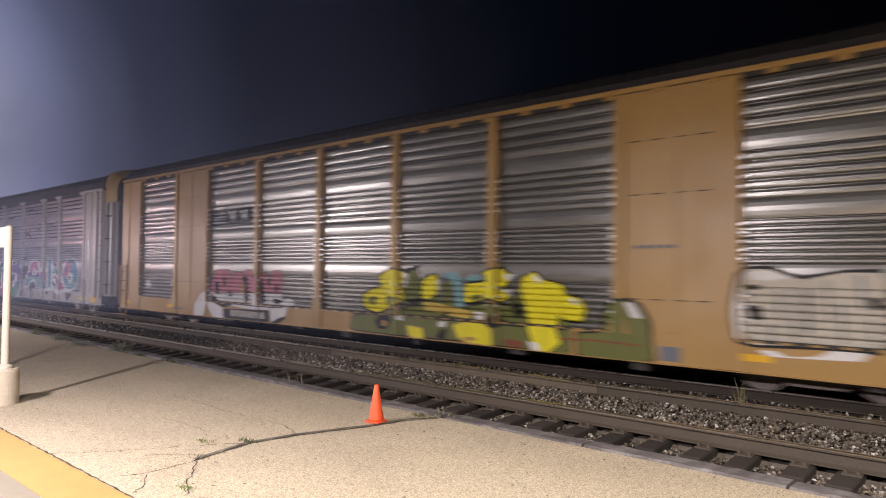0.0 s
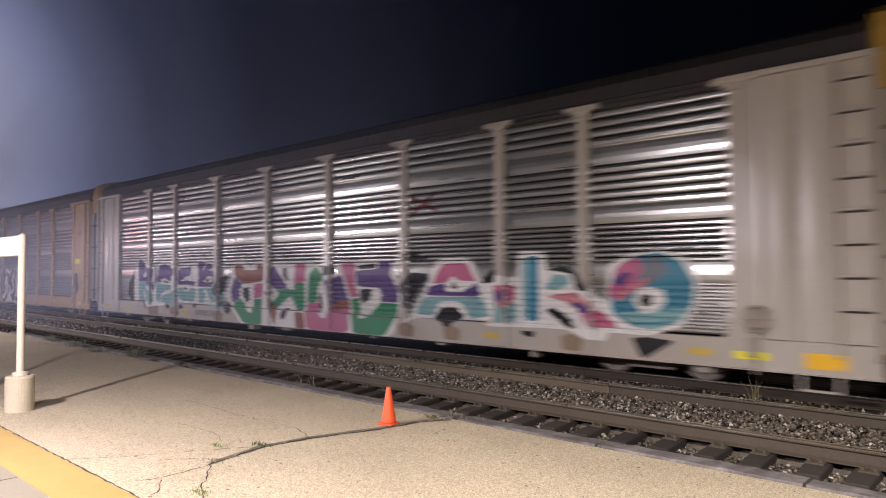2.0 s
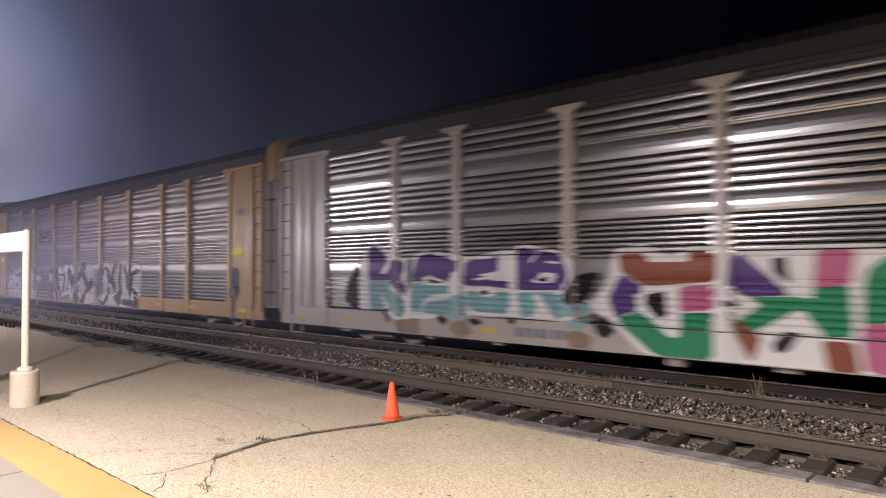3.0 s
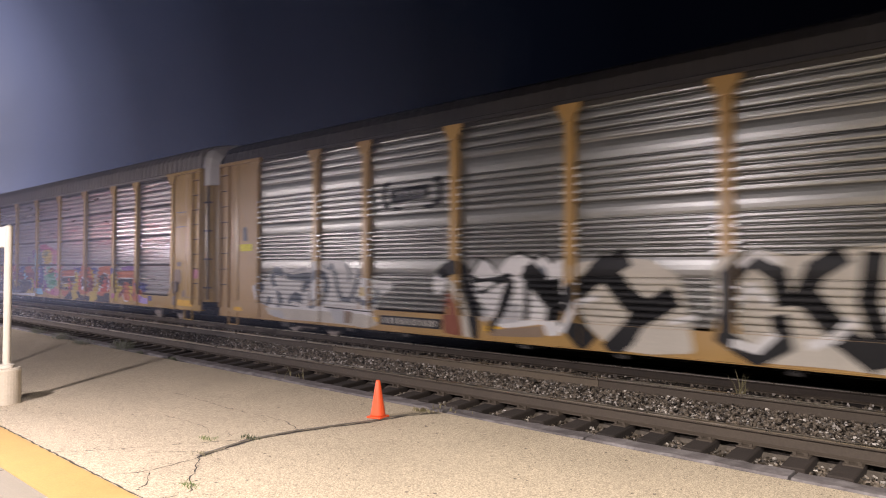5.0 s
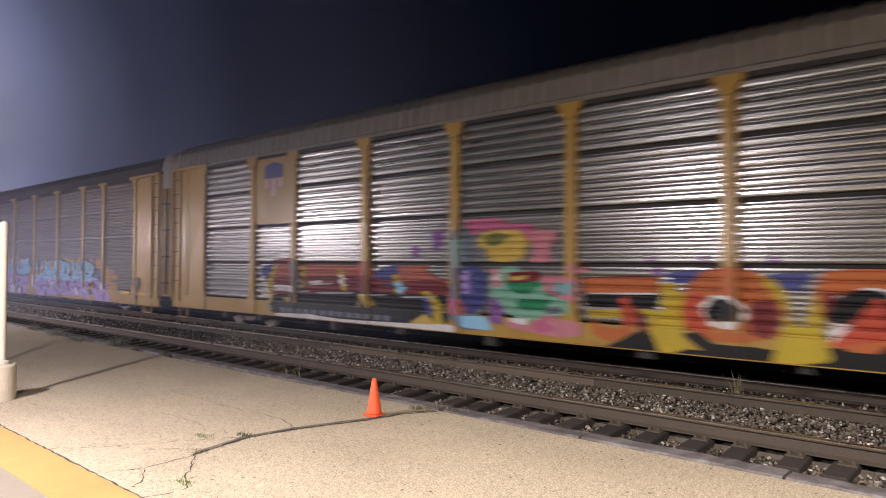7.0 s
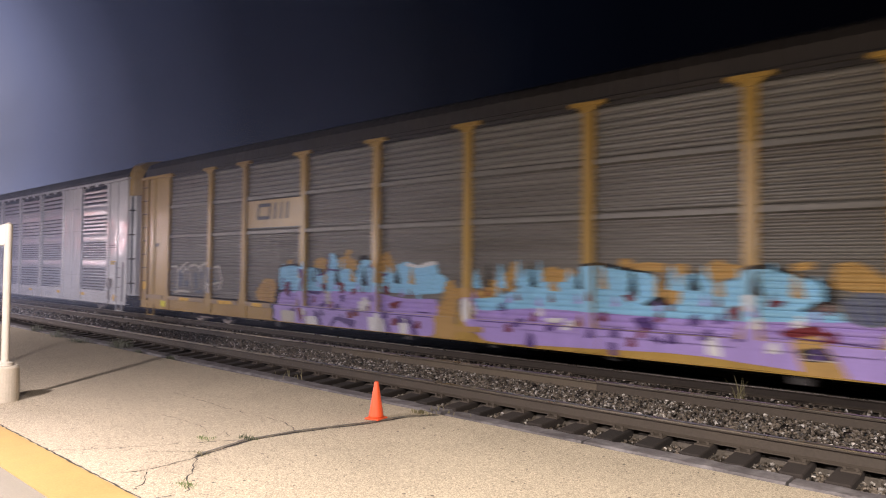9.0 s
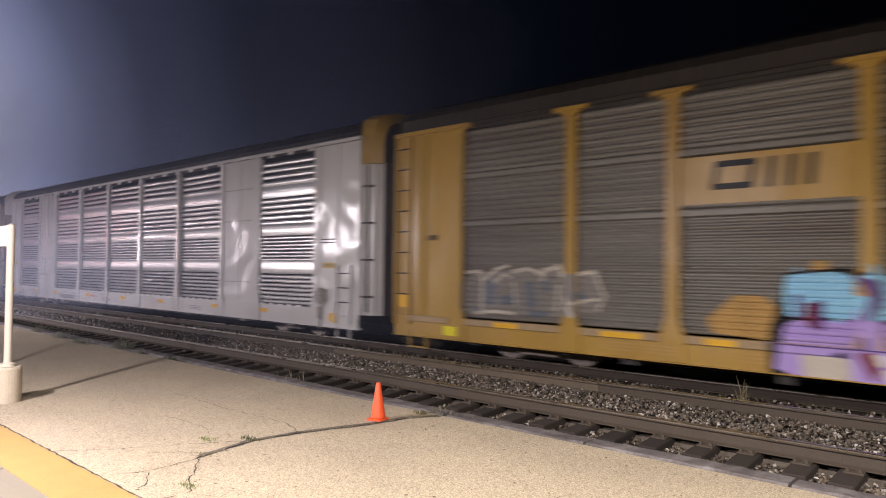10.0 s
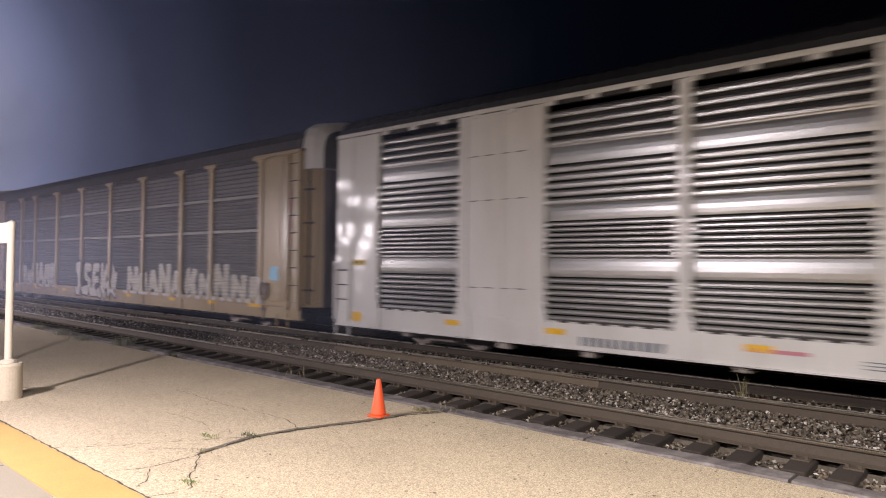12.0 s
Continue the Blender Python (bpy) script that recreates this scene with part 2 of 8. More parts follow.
def prism(bm, pts, x0, x1, axis="x", mi=0):
    """Extrude a closed outline. axis x: outline in (y, z); axis y: outline in (x, z); axis z: outline in (x, y)."""
    def at(p, d):
        return {"x": (d, p[0], p[1]), "y": (p[0], d, p[1]), "z": (p[0], p[1], d)}[axis]
    a = [bm.verts.new(at(p, x0)) for p in pts]
    b = [bm.verts.new(at(p, x1)) for p in pts]
    n = len(pts)
    fs = [bm.faces.new((a[i], a[(i + 1) % n], b[(i + 1) % n], b[i])) for i in range(n)]
    fs += [bm.faces.new(a[::-1]), bm.faces.new(b)]
    for f in fs:
        f.material_index = mi
    return fs


def rolled(bm, pts, z0, z1):
    """An upright sheet bent along an open outline in (x, y), with no ends, to be shaded smooth."""
    a = [bm.verts.new((x, y, z0)) for x, y in pts]
    b = [bm.verts.new((x, y, z1)) for x, y in pts]
    return [bm.faces.new((a[i], a[i + 1], b[i + 1], b[i])) for i in range(len(pts) - 1)]


def tube(bm, p, q, r, seg=8, r2=None, mi=0):
    p, q = Vector(p), Vector(q)
    d = (q - p)
    t = d.to_track_quat("Z", "Y").to_matrix().to_4x4()
    res = bmesh.ops.create_cone(bm, cap_ends=True, segments=seg, radius1=r, radius2=r if r2 is None else r2, depth=d.length,
                                matrix=Matrix.Translation((p + q) / 2) @ t)
    for v in res["verts"]:
        for f in v.link_faces:
            f.material_index = mi


def lathe(bm, prof, seg=24, mat4=None):
    """Turn (radius, z) round the z axis."""
    rings = []
    for r, z in prof:
        rings.append([bm.verts.new((r * math.cos(2 * math.pi * i / seg), r * math.sin(2 * math.pi * i / seg), z)) for i in range(seg)])
    for a, b in zip(rings, rings[1:]):
        for i in range(seg):
            bm.faces.new((a[i], a[(i + 1) % seg], b[(i + 1) % seg], b[i]))
    for ring in (rings[0], rings[-1]):
        if (ring[0].co - ring[1].co).length > 1e-5:
            bm.faces.new(ring)
    if mat4 is not None:
        bmesh.ops.transform(bm, matrix=mat4, verts=[v for r in rings for v in r])


def thing(name, label, category, group="", m=None):
    ob = new(name)
    if m is not None:
        ob.matrix_basis = m
    return tagged(ob, label, category, group)


# ---- ground, platform and tracks ----
CURB_Y = 6.74


def build_ground():
    bm = bmesh.new()
    box(bm, -900, 900, -900, 900, -1.0, -0.42)
    tagged(part("ground", bm, M["earth"]), "dark bare ground beyond the tracks at night", "ground", kind="structure")
    bm = bmesh.new()
    prism(bm, [(6.5, -0.41), (6.5, -0.16), (7.7, -0.15), (7.95, -0.02), (9.9, 0.03), (10.9, -0.16), (14.4, -0.16), (16.5, -0.41)], -160, 90)
    tagged(part("ballast_bed", bm, M["soil"]), "dark oily ballast bed under two railway tracks", "ballast", kind="structure")
    bm = bmesh.new()
    box(bm, -140, 70, 2.58, CURB_Y, -0.4, 0.0)
    tagged(part("pavement", bm, M["asphalt"]), "worn pale aggregate asphalt platform surface with cracks", "platform", kind="structure")
    bm = bmesh.new()
    box(bm, -140, 70, -14, 2.575, -0.4, -0.004)
    tagged(part("platform_floor", bm, M["concrete"]), "pale concrete platform paving", "platform", kind="structure")
    bm = bmesh.new()
    box(bm, -140, 70, 2.08, 2.58, -0.01, 0.004)
    tagged(part("trim", bm, M["yellow_line"]), "worn yellow painted warning strip on the platform", "warning strip", kind="structure")


build_ground()

RAIL = [(-0.07, 0), (0.07, 0), (0.07, 0.012), (0.014, 0.03), (0.009, 0.125), (0.036, 0.14), (0.036, 0.172), (0.028, 0.178),
        (-0.028, 0.178), (-0.036, 0.172), (-0.0365, 0.156), (-0.036, 0.14), (-0.009, 0.125), (-0.014, 0.03), (-0.07, 0.012)]


def rail(y, z, x0, x1, material, parent):
    bm = bmesh.new()
    fs = prism(bm, [(y + a, z - 0.178 + b) for a, b in RAIL], x0, x1)
    for i in (7, 8, 9):
        fs[i].material_index = 1
    fs[6].material_index = 1
    return part("rail", bm, [material, M["rail_head"]], parent)


B1 = (7.83, 0.182)
B2 = (9.33, 0.255)
B3 = (11.80, 0.065)
B4 = (13.30, 0.065)
TRACK_Y, TRACK_Z = 12.55, 0.065


def build_tracks():
    near = tagged(new("track_near"), "empty rusty railway track beside the platform", "railway track", kind="structure")
    far = tagged(new("track_far"), "railway track under the passing train", "railway track", kind="structure")
    rail(*B1, -160, 90, M["rail"], near)
    rail(*B2, -160, -11.5, M["rail"], near)
    rail(*B2, -11.49, -5.15, M["rail_pale"], near)
    rail(*B2, -5.14, 90, M["rail"], near)
    rail(*B3, -160, 90, M["rail"], far)
    rail(*B4, -160, 90, M["rail"], far)
    slope = math.degrees(math.atan2(B2[1] - B1[1], B2[0] - B1[0]))
    bm = bmesh.new()
    box(bm, -0.115, 0.115, -1.3, 1.3, -0.17, 0, bevel=0.012)
    me = bpy.data.meshes.new("tie")
    bm.to_mesh(me)
    bm.free()
    me.materials.append(M["tie"])
    bm = bmesh.new()
    box(bm, -0.09, 0.09, -0.17, 0.17, 0.0, 0.022, bevel=0.004)
    for dx in (-0.055, 0.055):
        for dy in (-0.12, 0.12):
            box(bm, dx - 0.016, dx + 0.016, dy - 0.016, dy + 0.016, 0.02, 0.055)
    plate = bpy.data.meshes.new("tie_plate")
    bm.to_mesh(plate)
    bm.free()
    plate.materials.append(M["rail"])
    rnd = random.Random(5)
    for i in range(110):
        x = 3.0 - i * 0.495 + rnd.uniform(-0.03, 0.03)
        shared("tie", me, near, pose(x, (B1[0] + B2[0]) / 2 + rnd.uniform(-0.04, 0.04), (B1[1] + B2[1]) / 2 - 0.19, slope, rnd.uniform(-1, 1), rnd.uniform(-1.5, 1.5)))
        if i < 70:
            shared("tie_plate", plate, near, pose(x, B1[0], B1[1] - 0.198, slope, 0, rnd.uniform(-2, 2)))
        if i < 80:
            shared("tie", me, far, pose(x - 0.2, TRACK_Y, TRACK_Z - 0.19, 0, 0, rnd.uniform(-1.5, 1.5)))


build_tracks()


# ---- the train ----
SPEED = 12.922
POSTS = (-11.8, -9.05, -7.1, -4.27, -1.42, 1.42, 4.27, 7.1, 9.05, 11.8)
EDGES = (-13.5,) + POSTS + (13.5,)
SIDE = -1.60
TOP, SILL_TOP, SILL_BOT = 4.88, 0.83, 0.36
POST_W = 0.11
LEDGE = SIDE - 0.045    # face of the angle along the top of the sooty cars' sills


def corrugation(kind):
    """(height, depth) outline of the horizontal corrugated sheets, bottom to top; depth 0 is proud, positive is set back."""
    pts = []

    def flat(z0, z1, d=0.012):
        if z1 - z0 > 0.2:
            for f, e in ((0, 1.0), (0.15, 0.5), (0.38, 0.1), (0.62, 0.1), (0.85, 0.5), (1, 1.0)):
                pts.append((z0 + f * (z1 - z0), d - 0.004 + 0.02 * e))
        else:
            pts.extend([(z0, d), (z1, d)])

    def ribs(z0, z1, n, d=0.13, duty=0.74):
        p = (z1 - z0) / n
        for k in range(n):
            a = z0 + k * p
            g = min(0.02, 0.6 * d)
            for f, e in ((0.03, 1.0), (0.12, 0.4), (0.28, 0.06), (duty - 0.24, 0.0), (duty - 0.1, 0.4), (duty, 1.0)):
                pts.append((a + f * p, g * e))
            pts.extend([(a + (duty + 0.05) * p, d), (a + 0.98 * p, d)])
    if kind in ("banded", "slatted", "tight"):
        k = {"banded": 0.82, "slatted": 0.78, "tight": 0.86}[kind]
        q = 0.08 if kind == "tight" else 0.13
        ribs(SILL_TOP + 0.03, 1.68, 7, 0.05 if kind == "banded" else q, k)
        flat(1.69, 2.03)
        ribs(2.04, 2.74, 7, q, k)
        flat(2.75, 3.04)
        ribs(3.05, 3.82, 5, q, k)
        flat(3.83, 4.16)
        ribs(4.18, {"slatted": 4.90, "tight": 4.975}.get(kind, TOP - 0.02), 4, q + 0.01, k - 0.16 if kind == "slatted" else k - 0.05)
    elif kind == "seamed":
        for z0, z1, n in ((SILL_TOP + 0.03, 1.85, 6), (1.92, 2.88, 7), (2.95, 3.91, 6), (3.98, TOP - 0.03, 5)):
            ribs(z0, z1, n, 0.09, 0.76 if z0 < 1 else 0.80)
            flat(z1 + 0.005, z1 + 0.06, 0.13)
        pts.pop()
        pts.pop()
    else:
        for z0, z1, n in ((SILL_TOP + 0.03, 1.84, 9), (1.86, 2.76, 9), (2.92, 3.76, 8), (3.92, TOP - 0.03, 7)):
            ribs(z0, z1, n, 0.034, 0.72)
            if z1 in (2.76, 3.76):
                flat(z1 + 0.03, z1 + 0.13, -0.035)
    return pts


OPEN = 0.10    # set back further than this the sheet is left open to the black backing that darkens the inside
PROFILES = {k: corrugation(k) for k in ("banded", "slatted", "tight", "seamed", "ledged")}


def tilts(x0):
    """How far each bay's sheets lean in plan, in metres at their ends: no two hang quite alike."""
    rnd = random.Random(int(-x0 * 7) + 3)
    return [rnd.choice((-1, -0.6, -0.2, 0.3, 0.7, 1)) * 0.032 for _ in range(11)]


def side_sheets(x0, x1, kind, lean):
    """The sheets and slats of one bay; they part where the outline is set far back."""
    runs, run = [], []
    for z, d in PROFILES[kind]:
        if d < OPEN:
            run.append((z, d))
        elif run:
            runs.append(run)
            run = []
    if run:
        runs.append(run)
    for run in runs:
        bm = bmesh.new()
        a = [bm.verts.new((x0, SIDE + 0.07 + d + lean, z)) for z, d in run]
        c = [bm.verts.new((x1, SIDE + 0.07 + d - lean, z)) for z, d in run]
        for k in range(len(run) - 1):
            bm.faces.new((a[k], c[k], c[k + 1], a[k + 1]))
        h = run[-1][0] - run[0][0]
        yield ("corrugated_panel" if h > 2 else "sheet" if h > 0.2 else "slat"), bm


# -- painted lettering and tags: thin coats of paint that follow the sheets, posts and sills they were sprayed on --
def clip(poly, axis, val, keep_less):
    out = []
    for i in range(len(poly)):
        p, q = poly[i], poly[(i + 1) % len(poly)]
        ip = p[axis] <= val if keep_less else p[axis] >= val
        iq = q[axis] <= val if keep_less else q[axis] >= val
        if ip:
            out.append(p)
        if ip != iq:
            t = (val - p[axis]) / (q[axis] - p[axis])
            out.append((p[0] + t * (q[0] - p[0]), p[1] + t * (q[1] - p[1])))
    return out


def tri_split(poly):
    from_poly = [Vector((x, z, 0)) for x, z in poly]
    tess = ear_clip(from_poly)
    return [[poly[i] for i in t] for t in tess]


def ear_clip(vs):
    """Ear clipping of one outline without holes."""
    idx = list(range(len(vs)))
    area = sum(vs[i - 1].x * vs[i].y - vs[i].x * vs[i - 1].y for i in idx)
    if area < 0:
        idx.reverse()
    tris = []
    while len(idx) > 3:
        best, best_q = None, None
        for k in range(len(idx)):
            ia, ib, ic = idx[k - 1], idx[k], idx[(k + 1) % len(idx)]
            a, b, c = vs[ia], vs[ib], vs[ic]
            turn = (b - a).cross(c - b).z
            if turn <= 0:
                if turn > -1e-9 and best is None:
                    best, best_q = k, -1.0
                continue
            inside = any((b - a).cross(vs[j] - a).z > -1e-9 and (c - b).cross(vs[j] - b).z > -1e-9 and (a - c).cross(vs[j] - c).z > -1e-9
                         for j in idx if j not in (ia, ib, ic) and min((vs[j] - a).length, (vs[j] - b).length, (vs[j] - c).length) > 1e-6)
            if inside:
                continue
            q = turn / max((c - a).length_squared, 1e-9)
            if best_q is None or q > best_q:
                best, best_q = k, q
        if best is None:
            break
        if best_q >= 0:
            tris.append((idx[best - 1], idx[best], idx[(best + 1) % len(idx)]))
        idx.pop(best)
    if len(idx) >= 3:
        tris.append(tuple(idx[:3]))
    return tris


class Spray:
    """Collects coats of paint for one car side; each coat lies a little proud of the one before."""

    def __init__(self, car, kind, solid):
        self.car, self.kind, self.solid = car, kind, solid
        self.lean = tilts(car["x0"])
        self.zs = sorted({z for z, d in PROFILES[kind]} | {SILL_TOP, 0.70, SILL_TOP + 0.004})
        self.xs = sorted([p + s * w for p in POSTS for s in (-1, 1) for w in (POST_W, 0.225, 0.24)])
        self.coats, self.names = [], []
        self.layer, self.piece, self.count, self.flat = 0, "", 0, None
        self.foot = 0.435 if kind == "seamed" else SILL_BOT + 0.005

    def depth(self, x, xm, z, zm):
        if self.kind == "ledged" and 0.70 < zm < SILL_TOP and not any(abs(xm - p) < 0.24 for p in POSTS):
            return LEDGE - 0.003
        if zm < SILL_TOP:
            return SIDE - 0.030 if any(abs(xm - p) < 0.23 for p in POSTS) else SIDE - 0.004
        if any(abs(xm - p) < POST_W for p in POSTS):
            return SIDE - 0.030
        if self.flat and self.flat[0] < xm < self.flat[1] and self.flat[2] < zm < self.flat[3]:
            return SIDE + 0.028
        bay = min(max(sum(xm > e for e in EDGES) - 1, 0), 10)
        if bay in (0, 10) or bay in self.solid:
            return SIDE + 0.006
        prof = PROFILES[self.kind]
        if any(z0 <= zm <= z1 and max(d0, d1) >= OPEN for (z0, d0), (z1, d1) in zip(prof, prof[1:])):
            return None
        off = self.lean[bay] * (1 - 2 * (x - EDGES[bay]) / (EDGES[bay + 1] - EDGES[bay]))
        for (z0, d0), (z1, d1) in zip(prof, prof[1:]):
            if z0 <= z <= z1:
                t = (z - z0) / (z1 - z0) if z1 > z0 else 0
                return SIDE + 0.066 + off + d0 + t * (d1 - d0)
        return SIDE + 0.068 + off

    def plate(self, x0, x1, z0, z1, paint):
        """A flat board fixed over the sheets; what is painted next lies on it."""
        bm = bmesh.new()
        box(bm, x0, x1, SIDE + 0.03, SIDE + 0.11, z0, z1)
        part("sign_plate", bm, M[paint], self.car)
        self.flat = (x0, x1, z0, z1)

    def coat(self, colour, poly, piece="graffiti"):
        if piece.split("|")[0] != self.piece:
            self.piece, self.layer = piece.split("|")[0], 0
        self.layer += 1
        lift = 0.0012 + 0.00028 * self.layer
        poly = clip(poly, 1, self.foot, False)
        if len(poly) < 3:
            return
        faces = []
        for tri in tri_split(poly):
            lo_x, hi_x = min(p[0] for p in tri), max(p[0] for p in tri)
            xb = [lo_x] + [x for x in self.xs if lo_x < x < hi_x] + [hi_x]
            for a, b in zip(xb, xb[1:]):
                strip = clip(clip(tri, 0, a, False), 0, b, True)
                if len(strip) < 3:
                    continue
                xm = (a + b) / 2
                lo, hi = min(p[1] for p in strip), max(p[1] for p in strip)
                on_post = any(abs(xm - p) < POST_W for p in POSTS)
                zb = [lo] + [z for z in ([SILL_TOP] if on_post else self.zs) if lo < z < hi] + [hi]
                for c, d in zip(zb, zb[1:]):
                    cell = clip(clip(strip, 1, c, False), 1, d, True)
                    if len(cell) >= 3 and d - c > 1e-4 and self.depth(xm, xm, (c + d) / 2, (c + d) / 2) is not None:
                        faces.append([(x, self.depth(x, xm, min(max(z, c + 1e-5), d - 1e-5), (c + d) / 2) - lift, z) for x, z in cell])
        self.coats.append((piece, colour, faces))

    def flush(self, label):
        """One part for each painted piece."""
        for piece in dict.fromkeys(p for p, c, f in self.coats):
            bm = bmesh.new()
            cols = []
            for p, c, fs in self.coats:
                if p != piece:
                    continue
                if c not in cols:
                    cols.append(c)
                for f in fs:
                    try:
                        fc = bm.faces.new([bm.verts.new(v) for v in f])
                        fc.material_index = cols.index(c)
                    except ValueError:
                        pass
            ob = part(piece.split("#")[0], bm, [P(c) for c in cols], self.car, label if piece.startswith("graffiti") else "")
            if piece.startswith(("lettering", "rust_patch", "number_board#", "notice_plate#t", "shield_mark", "company_mark")):
                ob["kind"] = "stuff"


PAINTS = {}


def P(name):
    if name not in PAINTS:
        col = COLOURS[name]
        PAINTS[name] = mat("spray_paint_" + name, col, 0.45, var=0.16, scale=2.5, fine=30, bump=0.04, dirt=tuple(0.5 * c + 0.006 for c in col), dirt_amt=0.25, streak=True, spec=0.3)
    return PAINTS[name]


COLOURS = {
    "white": (0.74, 0.73, 0.71), "red": (0.48, 0.08, 0.045), "cream": (0.76, 0.71, 0.60), "black": (0.012, 0.012, 0.013), "pink": (0.54, 0.22, 0.26), "yellow": (0.80, 0.72, 0.03), "olive": (0.16, 0.17, 0.05),
    "sky": (0.30, 0.60, 0.80), "lilac": (0.42, 0.31, 0.66), "purple": (0.10, 0.055, 0.20), "teal": (0.22, 0.40, 0.42), "green": (0.03, 0.24, 0.11),
    "rose": (0.48, 0.13, 0.24), "rust": (0.24, 0.075, 0.04), "blue": (0.06, 0.23, 0.33), "orange": (0.47, 0.135, 0.042), "ochre": (0.50, 0.37, 0.035), "maroon": (0.18, 0.03, 0.035),
    "gold": (0.58, 0.42, 0.09), "silver": (0.50, 0.50, 0.50), "slate": (0.16, 0.18, 0.21), "tanfill": (0.48, 0.30, 0.10),
    "mint": (0.22, 0.45, 0.33), "violet": (0.22, 0.10, 0.30), "amber": (0.80, 0.46, 0.03), "bone": (0.56, 0.52, 0.44), "haze": (0.25, 0.235, 0.21), "brick": (0.42, 0.13, 0.085), "indigo": (0.07, 0.08, 0.24), "dust": (0.27, 0.20, 0.14),
}

GLYPH = {
    "kay": [(0, 0), (0.05, 1), (0.35, 1), (0.36, 0.66), (0.7, 1), (1, 0.85), (0.62, 0.5), (1, 0.12), (0.8, -0.08), (0.38, 0.32), (0.32, -0.05)],
    "comb": [(0, 0), (0.08, 0.9), (0.3, 1), (0.95, 0.97), (0.92, 0.73), (0.42, 0.70), (0.4, 0.6), (0.85, 0.58), (0.85, 0.4), (0.4, 0.38), (0.4, 0.25), (1, 0.22), (0.98, 0)],
    "snake": [(0, 0.05), (0, 0.28), (0.55, 0.3), (0.55, 0.4), (0.1, 0.5), (0.05, 0.9), (0.3, 1), (1, 0.95), (0.95, 0.72), (0.45, 0.7), (0.45, 0.62), (0.95, 0.5), (0.98, 0.12), (0.75, 0)],
    "arch": [(0, 0), (0.05, 1), (0.8, 1), (1, 0.8), (0.95, 0.5), (0.75, 0.42), (1, 0), (0.68, -0.02), (0.45, 0.35), (0.36, 0.35), (0.34, 0)],
    "peak": [(0, 0), (0.32, 1), (0.66, 1), (1, 0), (0.72, 0), (0.64, 0.25), (0.36, 0.25), (0.28, 0)],
    "zed": [(0, 0), (0.02, 1), (0.3, 1), (0.66, 0.5), (0.66, 1), (1, 1), (0.97, 0), (0.7, 0), (0.34, 0.5), (0.33, 0)],
    "hook": [(0.3, 0), (0.28, 0.62), (0.0, 0.66), (0.02, 1), (0.62, 1), (0.66, 1.05), (1, 1), (0.92, 0.75), (1, 0.3), (0.85, 0)],
    "arrow": [(0.1, 0.95), (0.36, 0.98), (0.62, 0.62), (0.66, 1), (1, 1), (1, 0), (0.72, 0), (0.68, 0.42), (0.4, 0.0), (0.05, 0.05), (0.42, 0.48), (0, 0.5)],
    "cup": [(0, 0.0), (0, 0.55), (0.18, 1), (0.5, 0.9), (0.36, 0.6), (0.4, 0.3), (0.6, 0.3), (0.62, 0.95), (0.92, 1), (1, 0.3), (0.95, 0.0)],
    "gate": [(0, 0.7), (0.12, 0.98), (0.3, 1), (0.36, 0.86), (0.62, 0.86), (0.66, 1), (1, 1), (0.98, 0), (0.55, 0), (0.2, 0.25)],
    "pod": [(0, 0.1), (0, 0.8), (0.15, 1), (0.6, 1), (0.95, 0.9), (1, 0.3), (0.85, 0.02), (0.3, 0)],
    "dart": [(0, 0.4), (0.35, 0.55), (0.5, 1), (0.72, 0.7), (1, 0.75), (0.85, 0.35), (1, 0), (0.5, 0.15), (0.2, 0)],
    "tri": [(0, 1), (1, 0.97), (0.62, 0)], "tent": [(0, 0), (0.5, 1), (1, 0)],
    "slab": [(0, 0), (0.0, 1), (1, 1), (1, 0)],
    "ring": [(0.5 + 0.5 * math.cos(a * math.pi / 8), 0.5 + 0.5 * math.sin(a * math.pi / 8)) for a in range(16)],
    "bolt": [(0, 0.3), (0.2, 0.9), (0.45, 1), (0.4, 0.6), (0.7, 0.95), (1, 0.9), (0.8, 0.45), (1, 0.1), (0.55, 0), (0.5, 0.35), (0.25, 0)],
}


def smooth_outline(pts, rounds=1):
    for _ in range(rounds):
        out = []
        for i in range(len(pts)):
            p, q = pts[i], pts[(i + 1) % len(pts)]
            out += [(0.9 * p[0] + 0.1 * q[0], 0.9 * p[1] + 0.1 * q[1]), (0.1 * p[0] + 0.9 * q[0], 0.1 * p[1] + 0.9 * q[1])]
        pts = out
    return pts


def grown(pts, grow):
    """Push an outline outwards by a margin."""
    n, out = len(pts), []
    area = sum(pts[i - 1][0] * pts[i][1] - pts[i][0] * pts[i - 1][1] for i in range(n))
    s = 1 if area > 0 else -1
    for i in range(n):
        a, b, c = Vector(pts[i - 1]), Vector(pts[i]), Vector(pts[(i + 1) % n])
        d1, d2 = (b - a).normalized(), (c - b).normalized()
        nrm = Vector((d1.y, -d1.x)) + Vector((d2.y, -d2.x))
        nrm = nrm.normalized() if nrm.length > 1e-6 else Vector((0, 0))
        out.append((b.x + s * grow * nrm.x, b.y + s * grow * nrm.y))
    return out


def glyph(name, x0, x1, z0, z1, grow=0.0, lean=0.0):
    pts = [(x0 + u * (x1 - x0) + lean * (v - 0.5), z0 + v * (z1 - z0)) for u, v in GLYPH[name]]
    if grow:
        pts = grown(pts, grow)
    return [(x, max(z, SILL_BOT + 0.01)) for x, z in smooth_outline(pts)]


